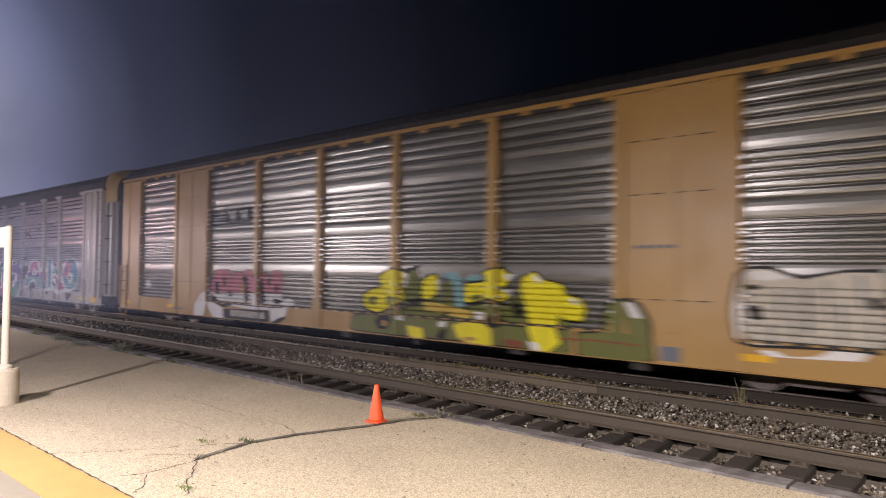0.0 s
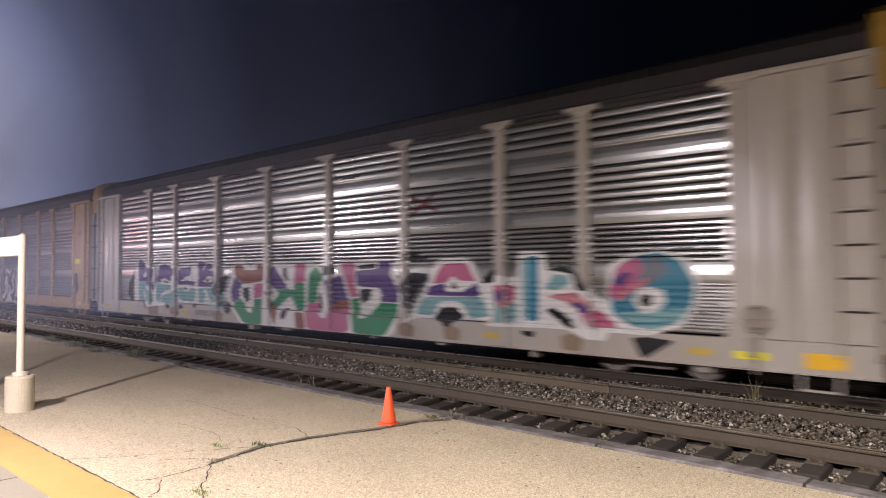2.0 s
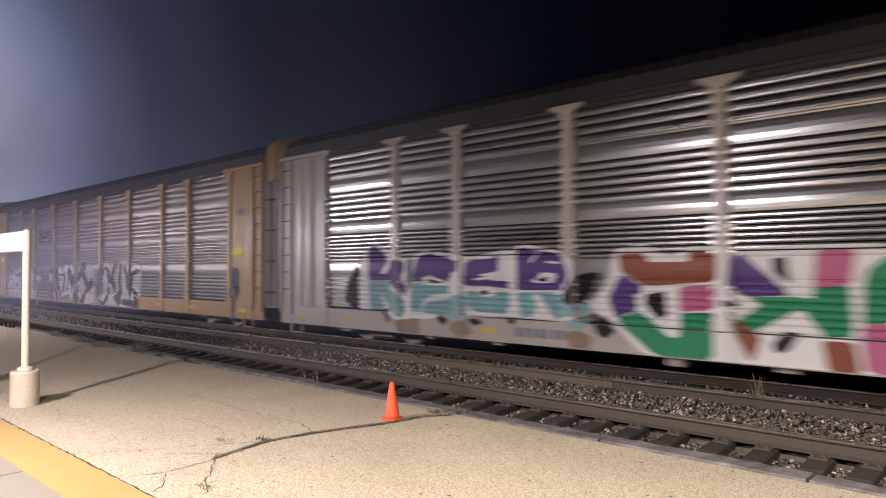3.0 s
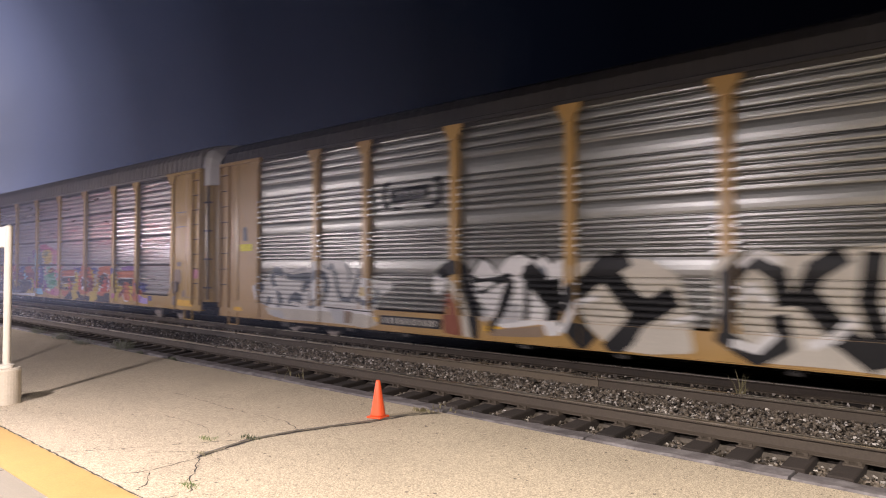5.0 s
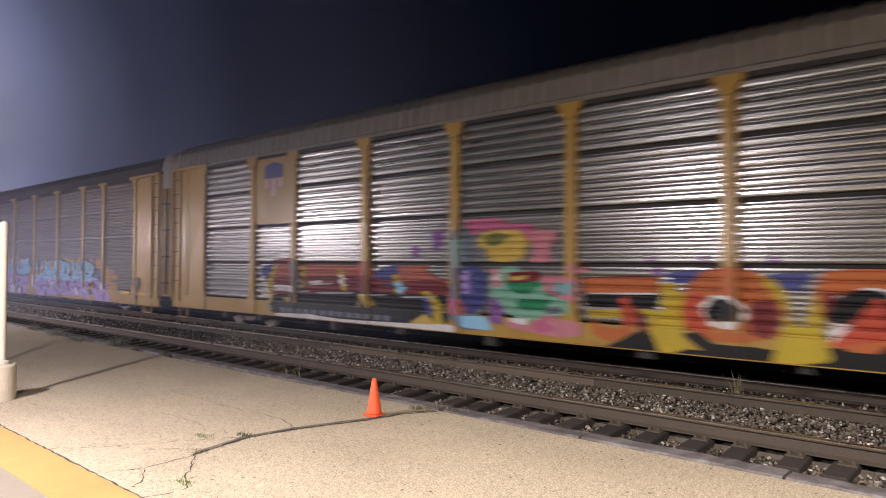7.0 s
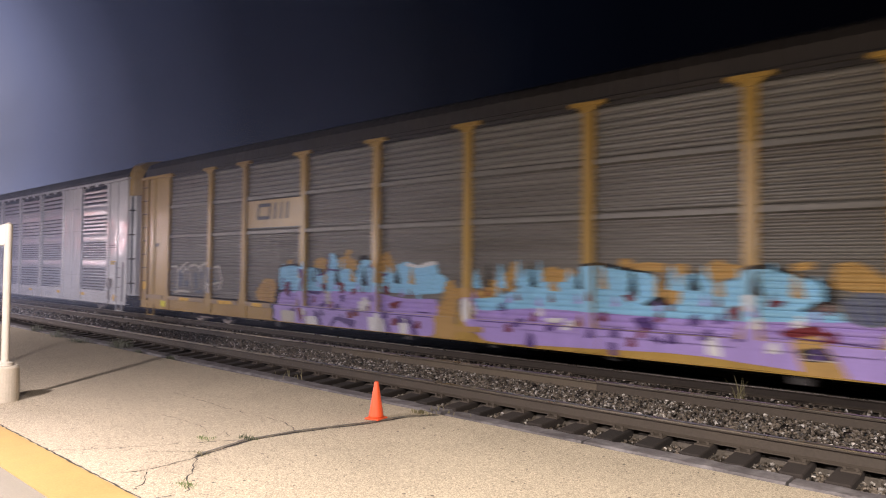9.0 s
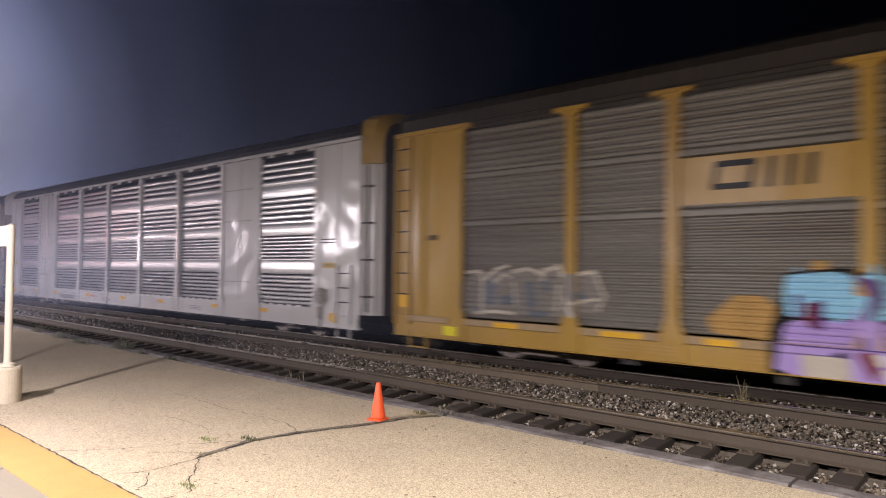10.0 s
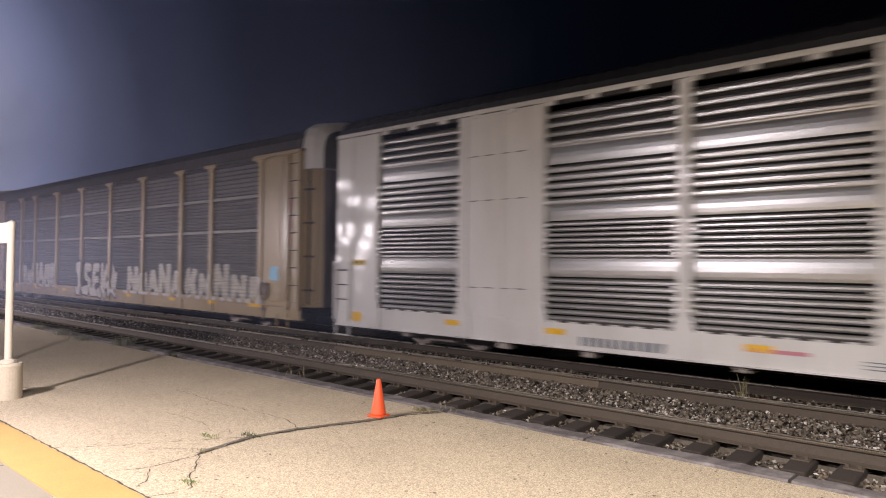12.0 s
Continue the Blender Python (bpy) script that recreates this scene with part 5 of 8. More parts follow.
    blob(sp, g, "green", [(-1.04, 1.4), (-0.4, 1.42), (-0.12, 1.4), (-0.12, 1.56), (0.36, 1.6), (0.4, 0.88), (0.04, 0.84), (-0.28, 1.26), (-1, 0.84), (-1.28, 0.98), (-0.84, 1.28)])
    blob(sp, g, "white", [(-1.48, 1.36), (-1.36, 1.44), (-0.82, 1.28), (-1.36, 1.08), (-1.48, 1.1)])
    blob(sp, g, "black", [(-1.4, 1.36), (-1.14, 1.26), (-1.4, 1.24)])
    blob(sp, g, "rust", [(-1.36, 1.1), (-0.82, 0.8), (-0.98, 0.37)])
    blob(sp, g, "black", [(-0.68, 0.7), (-0.5, 0.9), (-0.28, 0.88), (-0.44, 0.62), (-0.62, 0.56)])
    blob(sp, g, "rust", [(0, 0.8), (0.42, 0.8), (0.5, 0.37), (0.08, 0.37)])
    blob(sp, g, "green", [(0.56, 1.8), (0.84, 2.04), (1.24, 1.8), (0.96, 1.48), (0.96, 1.12), (0.5, 1.04)])
    blob(sp, g, "rose", [(0.48, 1.04), (0.96, 1.1), (1.2, 0.84), (1.54, 1.06), (2.28, 1.14), (2.32, 0.37), (0.56, 0.37)])
    blob(sp, g, "purple", [(1.32, 1.64), (1.92, 1.84), (2.24, 1.14), (1.54, 1.04), (1.42, 1.52)])
    blob(sp, g, "white", [(0.96, 1.32), (1.28, 1.64), (1.42, 1.48), (1.52, 0.92), (1.4, 0.68), (1.12, 0.72)])
    blob(sp, g, "black", [(1, 1.24), (1.14, 1.36), (1.24, 0.92), (1.12, 0.84), (1.04, 1)])
    blob(sp, g, "black", [(1.18, 1.86), (1.4, 2.06), (1.64, 2), (1.66, 1.84), (1.36, 1.8)])
    blob(sp, g, "rose", [(1.88, 2.1), (2.5, 2.12), (2.44, 1.6), (2.64, 1.28), (2.3, 1.24)])
    blob(sp, g, "rust", [(1.64, 1.12), (2.26, 1.2), (2.28, 1.02), (1.72, 0.88)])
    blob(sp, g, "purple", [(2.5, 1.92), (3.3, 1.96), (3.4, 2.14), (3.82, 2.12), (3.76, 1.8), (4.16, 1.36), (4.12, 1.16), (3.4, 1.18), (3.48, 1.36), (3.4, 1.5), (2.54, 1.54)])
    blob(sp, g, "green", [(2.32, 1.2), (2.64, 1.26), (2.72, 0.8), (2.92, 0.74), (3.4, 1.16), (4.12, 1.14), (4.08, 0.88), (3.64, 0.37), (2.5, 0.37), (2.4, 0.9)])
    blob(sp, g, "white", [(2.6, 1.48), (3.36, 1.52), (3.48, 1.32), (3.4, 1.12), (2.94, 0.76), (2.72, 0.74), (2.72, 0.92), (2.86, 1.08), (2.68, 1.2)])
    blob(sp, g, "black", [(2.68, 1.46), (3.12, 1.48), (3.06, 1.24), (2.8, 1.1), (2.68, 1.24)])
    blob(sp, g, "black", [(2.5, 2.04), (3.28, 2.1), (3.24, 1.98), (2.64, 1.96)])
    blob(sp, g, "black", [(4.2, 1.56), (4.5, 1.82), (4.88, 1.76), (4.84, 1.56), (4.4, 1.14), (4.26, 1.34)])
    stroke(sp, g, "black", [(-3.48, 0.84), (1.2, 0.84)], 0.02)
    stroke(sp, g, "black", [(1.8, 0.84), (4.2, 0.82)], 0.02)
    blob(sp, g, "black", [(4.26, 2.3), (4.76, 2.32), (4.72, 2.24), (4.32, 2.2)])
    g = "graffiti#third"
    blob(sp, g, "black", [(4.08, 1.52), (4.52, 1.88), (5.08, 1.84), (4.32, 1)])
    blob(sp, g, "white", [(4.32, 0.7), (4.94, 1.52), (5.26, 2.12), (5.44, 2.2), (6.26, 2.18), (6.6, 1.64), (6.8, 1.84), (7.5, 1.76), (7.52, 2.3), (8.16, 2.28), (8.2, 1.88), (8.72, 1.96), (8.84, 1.62), (9.12, 1.56), (9.48, 1.32), (9.52, 2), (10, 2.2), (10.52, 2.28), (10.98, 2.12), (11.16, 1.72), (11.14, 1.32), (10.88, 0.96), (10.32, 0.78), (9.56, 0.8), (9.48, 0.64), (9.12, 0.64), (8.7, 0.8), (8.08, 0.8), (6.78, 0.76), (6.7, 0.86), (4.7, 0.84)])
    blob(sp, g, "rose", [(5.32, 1.9), (5.48, 2.06), (6.14, 2.08), (6.4, 1.68), (5.92, 1.7), (5.76, 1.8), (5.52, 1.64), (5.16, 1.62)])
    blob(sp, g, "purple", [(5.08, 1.56), (5.52, 1.64), (5.56, 1.44), (6.02, 1.44), (6.4, 1.66), (6.54, 1.36), (4.94, 1.36)])
    blob(sp, g, "teal", [(4.88, 1.32), (6.56, 1.36), (6.76, 0.96), (6.24, 0.88), (6.08, 1.16), (5.88, 1.26), (5.38, 1.24), (5.16, 0.9), (4.64, 0.94)])
    blob(sp, g, "black", [(5.7, 1.52), (5.78, 1.68), (5.88, 1.52)])
    blob(sp, g, "black", [(5.2, 0.84), (5.42, 1.1), (5.84, 1.12), (6.1, 0.92), (5.8, 0.78), (5.64, 0.6), (5.46, 0.8)])
    blob(sp, g, "rose", [(6.84, 1.6), (7.42, 1.62), (7.44, 1.32), (6.88, 1.28)])
    blob(sp, g, "teal", [(6.88, 1.24), (7.44, 1.3), (7.46, 0.88), (6.92, 0.84)])
    blob(sp, g, "purple", [(6.92, 1.46), (7.12, 1.52), (7.24, 1.32), (7, 1.24)])
    blob(sp, g, "pink", [(7.16, 1.34), (7.4, 1.32), (7.24, 1.12), (7.04, 1.2)])
    blob(sp, g, "blue", [(7.72, 2.18), (8, 2.2), (8, 0.92), (7.72, 0.92)])
    blob(sp, g, "teal", [(7.6, 2.16), (7.7, 2.16), (7.7, 0.92), (7.62, 0.9)])
    blob(sp, g, "teal", [(8.14, 1.56), (8.36, 1.84), (8.68, 1.8), (8.68, 1.62), (8.36, 1.52)])
    blob(sp, g, "black", [(8.2, 1.92), (8.6, 2), (8.96, 1.8), (9.16, 1.52), (8.86, 1.54), (8.76, 1.84), (8.48, 1.88)])
    blob(sp, g, "pink", [(8.2, 1.4), (8.48, 1.46), (8.94, 1.5), (9.24, 1.24), (8.98, 1.1), (8.6, 1.32)])
    blob(sp, g, "purple", [(8.72, 1.28), (9, 1.32), (9.28, 1.12), (9, 1.12)])
    blob(sp, g, "rose", [(9, 1.1), (9.34, 1.2), (9.72, 0.88), (9.14, 0.86)])
    blob(sp, g, "black", [(8.16, 1.14), (8.36, 1.2), (8.72, 1), (8.8, 0.8), (8.6, 0.86)])
    blob(sp, g, "blue", [(9.52, 1.52), (9.68, 1.96), (10.08, 2.16), (10.52, 2.2), (10.88, 2.04), (11.08, 1.72), (11.06, 1.36), (10.82, 1.04), (10.4, 0.88), (9.96, 0.92), (9.6, 1.14)])
    blob(sp, g, "teal", [(9.64, 1.14), (11.04, 1.28), (10.82, 1.04), (10.4, 0.88), (9.96, 0.92)])
    blob(sp, g, "slate", [(10.14, 1.88), (10.28, 2.12), (10.52, 2.14), (10.66, 1.88), (10.42, 1.72), (10.24, 1.6)])
    blob(sp, g, "rose", [(9.52, 1.54), (9.72, 2), (10.14, 2.14), (10.18, 1.88), (9.98, 1.6), (9.6, 1.36)])
    blob(sp, g, "purple", [(9.56, 1.7), (9.84, 1.88), (10, 1.84), (9.76, 1.6)])
    blob(sp, g, "pink", [(9.68, 1.44), (10.02, 1.68), (10.28, 1.8), (10.24, 1.64), (9.98, 1.52), (9.72, 1.32)])
    blob(sp, g, "white", [(9.98, 1.36), (10.08, 1.58), (10.32, 1.62), (10.56, 1.56), (10.6, 1.36), (10.46, 1.2), (10.16, 1.14)])
    blob(sp, g, "black", [(10.12, 1.38), (10.18, 1.48), (10.32, 1.48), (10.36, 1.38), (10.28, 1.28), (10.16, 1.28)])
    stroke(sp, g, "blue", [(9.66, 1.1), (10.02, 0.96), (10.78, 1.04)], 0.03)
    blob(sp, g, "black", [(10, 0.72), (10.28, 0.76), (10.78, 0.72), (10.2, 0.37)])
    blob(sp, g, "black", [(6.52, 1.66), (6.8, 1.92), (7, 1.96), (7, 1.7), (6.64, 1.64)])
    blob(sp, g, "black", [(7.64, 0.72), (7.96, 0.72), (7.92, 0.6), (7.68, 0.64)])
    for x in (4.2, 5.6, 8.6):
        blob(sp, g, "dust", [(x, 0.42), (x - 0.05, 0.66), (x + 0.2, 0.74), (x + 0.45, 0.64), (x + 0.4, 0.42)])
    t = "graffiti#scrawl"
    for pts in (((4.5, 3.6), (5.3, 3.25)), ((4.55, 3.22), (5.25, 3.66))):
        stroke(sp, t, "maroon", pts, 0.08)
    for k in range(5):
        stroke(sp, t, "black", [(4.2 + 0.15 * k, 2.12 + 0.06 * (k % 2)), (4.5 + 0.15 * k, 2.25 - 0.05 * k % 0.1)], 0.04)
        stroke(sp, t, "slate", [(10.2 + 0.25 * k, 2.2 + 0.05 * (k % 2)), (10.5 + 0.25 * k, 2.36)], 0.04)
        stroke(sp, t, "slate", [(-12.9 + 0.16 * k, 1.5 - 0.1 * (k % 2)), (-12.6 + 0.12 * k, 1.75)], 0.03)
    reflectors(sp, (-12.7, -10.8, -6.2, 3.7, 6.9, 11.2), 0.58, c="gold")
    sp.coat("amber", [(12.75, 0.45), (12.75, 0.68), (13.3, 0.68), (13.3, 0.45)], "reflector#end")
    sp.coat("yellow", [(11.75, 0.52), (11.75, 0.64), (12.25, 0.64), (12.25, 0.52)], "reflector#plate")
    bars(sp, "lettering", -5.5, -3.9, 0.5, 0.68, 9, "slate")
    for k in range(7):
        for j in range(2):
            sp.coat("slate", [(12.52 + 0.1 * j, 1.9 + 0.36 * k), (12.52 + 0.1 * j, 2.12 + 0.36 * k), (12.58 + 0.1 * j, 2.12 + 0.36 * k), (12.58 + 0.1 * j, 1.9 + 0.36 * k)], "lettering#v")
    sp.flush("sprayed multicoloured block graffiti with white outlines")
    return car


def car_tan_second():
    car = build_car(-69.82, "galv_dull", "tight", "tan", "tan", "roof", caps="wedge", hood="tan", door="greyw", label="tan-posted autorack railcar with grey panels and pale graffiti")
    sp = Spray(car, "tight", ())
    g = "graffiti#pale"
    blob(sp, g, "white", [(-11.89, 1.28), (-11.66, 1.38), (-11.31, 1.49), (-11.13, 1.73), (-10.85, 1.88), (-10.5, 1.86), (-10.24, 1.76), (-9.57, 1.89), (-9.32, 1.79), (-9.1, 1.98), (-8.64, 2.03), (-7.86, 1.98), (-7.68, 1.8), (-7.39, 1.8), (-7.29, 1.56), (-7.07, 1.59), (-6.82, 1.55), (-6.63, 1.52), (-6.25, 1.5), (-6.19, 1.38), (-6.4, 1.25), (-6.64, 1.16), (-6.73, 0.99), (-6.82, 0.75), (-6.64, 0.51), (-6.94, 0.38), (-7.93, 0.43), (-9.09, 0.44), (-10.15, 0.42), (-11.12, 0.72), (-11.73, 0.88)])
    blob(sp, g, "bone", [(-11.31, 0.71), (-10.06, 0.71), (-8.5, 0.71), (-7.13, 0.71), (-6.82, 0.67), (-6.64, 0.49), (-6.94, 0.38), (-7.93, 0.42), (-9.09, 0.43), (-10.4, 0.41), (-11.12, 0.52)])
    blob(sp, g, "silver", [(-8.5, 0.85), (-7.93, 0.82), (-7.72, 0.45), (-8.21, 0.44)])
    blob(sp, g, "silver", [(-11.12, 0.64), (-10.49, 0.65), (-10.32, 0.43), (-10.9, 0.47)])
    blob(sp, g, "silver", [(-9.32, 1.79), (-9.1, 1.91), (-9.04, 1.63), (-9.22, 1.53)])
    blob(sp, g, "dust", [(-7.86, 0.77), (-7.52, 0.74), (-7.59, 0.46), (-7.86, 0.46)])
    blob(sp, g, "slate", [(-11.76, 1.26), (-11.67, 1.39), (-11.53, 1.41), (-11.45, 1.27), (-11.53, 1.12), (-11.7, 1.11)])
    blob(sp, g, "slate", [(-11.15, 1.56), (-11.07, 1.78), (-10.87, 1.86), (-10.62, 1.8), (-10.47, 1.62), (-10.66, 1.57), (-10.86, 1.64), (-10.96, 1.5), (-10.84, 1.32), (-11, 1.26), (-11.13, 1.42)])
    blob(sp, g, "slate", [(-10.87, 1.23), (-10.68, 1.14), (-10.53, 0.9), (-10.55, 0.71), (-10.72, 0.74), (-10.81, 0.97)])
    blob(sp, g, "slate", [(-11.33, 0.89), (-11.23, 1.04), (-11.09, 0.96), (-11.09, 0.77), (-11.27, 0.74)])
    blob(sp, g, "slate", [(-10.46, 1.68), (-10.02, 1.63), (-9.68, 1.69), (-9.33, 1.7), (-9.27, 1.52), (-9.43, 1.26), (-9.65, 1.13), (-9.72, 1.25), (-9.56, 1.47), (-10.02, 1.48), (-10.38, 1.5)])
    blob(sp, g, "slate", [(-10.33, 0.91), (-10.19, 1.08), (-9.94, 1.18), (-9.7, 1.11), (-9.64, 0.85), (-9.87, 0.9), (-10.11, 0.92), (-10.25, 0.76)])
    blob(sp, g, "slate", [(-9.38, 0.89), (-9.33, 1.27), (-9.21, 1.61), (-8.98, 1.78), (-8.7, 1.72), (-8.55, 1.5), (-8.56, 1.22), (-8.75, 0.93), (-9.06, 0.76), (-9.28, 0.76)])
    blob(sp, g, "white", [(-9.23, 0.98), (-9.2, 1.25), (-9.06, 1.49), (-8.85, 1.56), (-8.73, 1.45), (-8.79, 1.24), (-8.99, 1.01)])
    blob(sp, g, "bone", [(-9.14, 0.9), (-8.91, 1.04), (-8.76, 1.2), (-8.68, 1.18), (-8.82, 0.96), (-9.06, 0.83)])
    stroke(sp, g, "slate", [(-8.47, 1.89), (-8.29, 1.64), (-8.21, 1.32), (-8.04, 1.04)], 0.13)
    stroke(sp, g, "slate", [(-8.04, 1.04), (-7.72, 1.02), (-7.55, 1.28), (-7.42, 1.56), (-7.34, 1.76)], 0.12)
    stroke(sp, g, "slate", [(-7.5, 1.07), (-7.23, 1), (-6.94, 0.97), (-6.78, 1.1), (-6.73, 1.26)], 0.13)
    stroke(sp, g, "slate", [(-7.86, 1.91), (-7.72, 1.67), (-7.76, 1.5)], 0.08)
    blob(sp, g, "gold", [(-7.26, 1.35), (-7.11, 1.37), (-7.07, 1.16), (-7.23, 1.13)])
    stroke(sp, g, "slate", [(-8.76, 1.89), (-8.57, 1.77), (-8.47, 1.89)], 0.06)
    stroke(sp, g, "silver", [(-10.07, 1.74), (-9.57, 1.79)], 0.06)
    stroke(sp, g, "black", [(-8.64, 0.82), (-6.82, 0.78)], 0.03)
    stroke(sp, g, "black", [(-11.69, 0.83), (-9.73, 0.79)], 0.03)
    g = "graffiti#dark"
    blob(sp, g, "white", [(-4.93, 1.51), (-4.83, 1.7), (-4.66, 1.85), (-4.44, 1.93), (-4.49, 1.62), (-4.58, 1.33), (-4.76, 1.23), (-4.88, 1.28)])
    blob(sp, g, "white", [(-3.91, 1.63), (-3.67, 1.9), (-3.54, 2.03), (-3.33, 1.91), (-3.17, 1.76), (-2.85, 2.07), (-2.58, 2.11), (-2.25, 1.98), (-2.04, 2.1), (-1.83, 1.92), (-1.58, 2.02), (-1.59, 0.59), (-1.91, 0.54), (-2.01, 0.77), (-2.48, 0.69), (-2.94, 0.63), (-3.26, 0.73), (-3.5, 1.02), (-3.72, 1.23)])
    blob(sp, g, "silver", [(-3.01, 1.13), (-2.62, 1.15), (-2.54, 0.78), (-3.02, 0.71), (-3.22, 0.78)])
    blob(sp, g, "silver", [(-3.59, 0.97), (-3.34, 1.03), (-3.38, 0.72), (-3.52, 0.76)])
    blob(sp, g, "dust", [(-3.26, 0.59), (-2.48, 0.67), (-2.02, 0.74), (-1.97, 0.52), (-2.63, 0.48), (-3.3, 0.46)])
    blob(sp, g, "black", [(-4.84, 1.76), (-4.63, 1.91), (-4.34, 2.01), (-4.13, 1.97), (-3.95, 1.86), (-3.91, 1.72), (-4.11, 1.73), (-4.28, 1.69), (-4.49, 1.63), (-4.68, 1.61), (-4.76, 1.67)])
    blob(sp, g, "black", [(-4.15, 1.79), (-3.95, 1.7), (-3.8, 1.4), (-3.67, 1.05), (-3.57, 0.67), (-3.59, 0.37), (-3.75, 0.39), (-3.88, 0.82), (-4.04, 1.31)])
    blob(sp, g, "bone", [(-4.44, 1.6), (-4.26, 1.55), (-4.06, 1.22), (-3.88, 0.82), (-3.77, 0.38), (-3.98, 0.4), (-4.1, 0.94), (-4.3, 1.34)])
    blob(sp, g, "rust", [(-4.54, 1.24), (-4.35, 1.34), (-4.12, 0.89), (-4.01, 0.4), (-4.53, 0.44), (-4.59, 0.87)])
    blob(sp, g, "black", [(-3.91, 1.7), (-3.58, 1.61), (-3.17, 1.66), (-2.89, 1.75), (-2.76, 1.68), (-3.01, 1.52), (-3.21, 1.47), (-3.42, 1.33), (-3.67, 1.28), (-3.8, 1.45)])
    blob(sp, g, "white", [(-3.76, 1.52), (-3.33, 1.57), (-3.21, 1.52), (-3.43, 1.41), (-3.67, 1.36)])
    blob(sp, g, "black", [(-2.87, 1.65), (-2.74, 1.61), (-2.74, 1.36), (-2.89, 1.05), (-3.08, 0.75), (-3.26, 0.5), (-3.34, 0.6), (-3.17, 0.95), (-3.03, 1.3)])
    blob(sp, g, "black", [(-2.5, 1.88), (-2.35, 1.9), (-2.33, 1.41), (-2.36, 0.83), (-2.51, 0.8), (-2.47, 1.32)])
    blob(sp, g, "black", [(-1.92, 1.6), (-1.62, 1.67), (-1.64, 1.2), (-1.7, 0.86), (-1.99, 0.82), (-1.91, 1.19)])
    blob(sp, g, "slate", [(-2.12, 1.92), (-1.96, 1.82), (-1.93, 1.57), (-2.08, 1.56)])
    stroke(sp, g, "black", [(-3.84, 1.75), (-3.58, 2.06), (-3.31, 1.93), (-3.15, 1.74)], 0.05)
    stroke(sp, g, "black", [(-2.83, 2.08), (-2.58, 2.15), (-2.23, 2), (-2.04, 2.12), (-1.82, 1.93)], 0.05)
    blob(sp, g, "bone", [(-1.39, 1.92), (-0.57, 2.04), (0.13, 1.99), (0.64, 1.72), (0.82, 0.94), (0.91, 0.46), (0.16, 0.38), (-0.54, 0.41), (-1.19, 0.89)])
    blob(sp, g, "bone", [(1.22, 1.95), (1.77, 2.18), (2.38, 2.02), (2.97, 2.13), (3.96, 2.22), (4.76, 2.04), (5.27, 2.01), (5.33, 1.4), (5.19, 0.47), (4.15, 0.37), (2.92, 0.42), (1.99, 0.41), (1.4, 0.58), (1.23, 1.24)])
    stroke(sp, g, "black", [(-2.35, 1.75), (-1.76, 1.19), (-1.09, 0.53)], 0.42)
    stroke(sp, g, "black", [(-1.66, 1.13), (-0.93, 1.71), (-0.39, 2)], 0.36)
    stroke(sp, g, "black", [(-0.84, 1.92), (-0.29, 1.32), (0.06, 1.08), (0.48, 1.33)], 0.38)
    stroke(sp, g, "black", [(-0.03, 1.08), (-0.28, 0.68), (-0.54, 0.43)], 0.36)
    stroke(sp, g, "black", [(1.47, 1.25), (1.46, 1.72), (1.77, 2.01), (2.16, 1.76), (2.24, 1.35)], 0.26)
    stroke(sp, g, "black", [(1.47, 1.25), (1.39, 0.77), (1.87, 0.48), (2.25, 0.7), (2.17, 1.07)], 0.26)
    stroke(sp, g, "black", [(2.47, 1.36), (2.68, 1.82), (2.98, 2.02)], 0.3)
    stroke(sp, g, "black", [(2.62, 1.36), (2.99, 0.91), (3.42, 0.57)], 0.34)
    stroke(sp, g, "black", [(3.41, 2), (3.34, 1.37), (3.56, 0.57)], 0.28)
    stroke(sp, g, "black", [(3.82, 1.91), (4.3, 1.56), (4.37, 1.21)], 0.3)
    stroke(sp, g, "black", [(4.37, 1.3), (4.56, 1.73), (5.14, 1.9)], 0.28)
    stroke(sp, g, "black", [(4.37, 1.21), (4.9, 0.97), (5.09, 0.55)], 0.3)
    stroke(sp, g, "black", [(3.84, 0.58), (4.48, 0.56), (5.09, 0.51)], 0.24)
    stroke(sp, g, "white", [(-1.56, 0.68), (-1.28, 1.2), (-0.92, 1.31)], 0.12)
    stroke(sp, g, "white", [(1.55, 0.68), (1.87, 0.6), (2.1, 0.83)], 0.14)
    stroke(sp, g, "white", [(1.62, 1.91), (1.85, 2.1), (2.16, 1.95)], 0.12)
    stroke(sp, g, "white", [(2.62, 0.72), (2.92, 0.85), (3.13, 1.1)], 0.14)
    stroke(sp, g, "white", [(3.62, 1.28), (3.7, 1.02), (4.11, 0.94)], 0.16)
    stroke(sp, g, "white", [(4.47, 1.82), (4.89, 1.97), (5.27, 1.9)], 0.16)
    stroke(sp, g, "white", [(4.63, 1.18), (5.02, 1.05), (5.21, 0.81)], 0.14)
    stroke(sp, g, "white", [(0.49, 0.94), (0.9, 1.04)], 0.1)
    stroke(sp, g, "white", [(1.62, 1.34), (1.78, 1.57), (2.01, 1.35)], 0.14)
    lg = "company_mark"
    stroke(sp, lg, "black", [(-6.2, 3.5), (-5.15, 3.55)], 0.3)
    for x, s in ((-6.5, 1), (-4.72, -1)):
        stroke(sp, lg, "black", [(x + 0.15 * s, 3.8), (x, 3.78), (x, 3.3), (x + 0.15 * s, 3.28)], 0.13)
    for x in (-6.2, -5.2):
        stroke(sp, lg, "black", [(x, 3.2), (x + 0.25, 3.2)], 0.09)
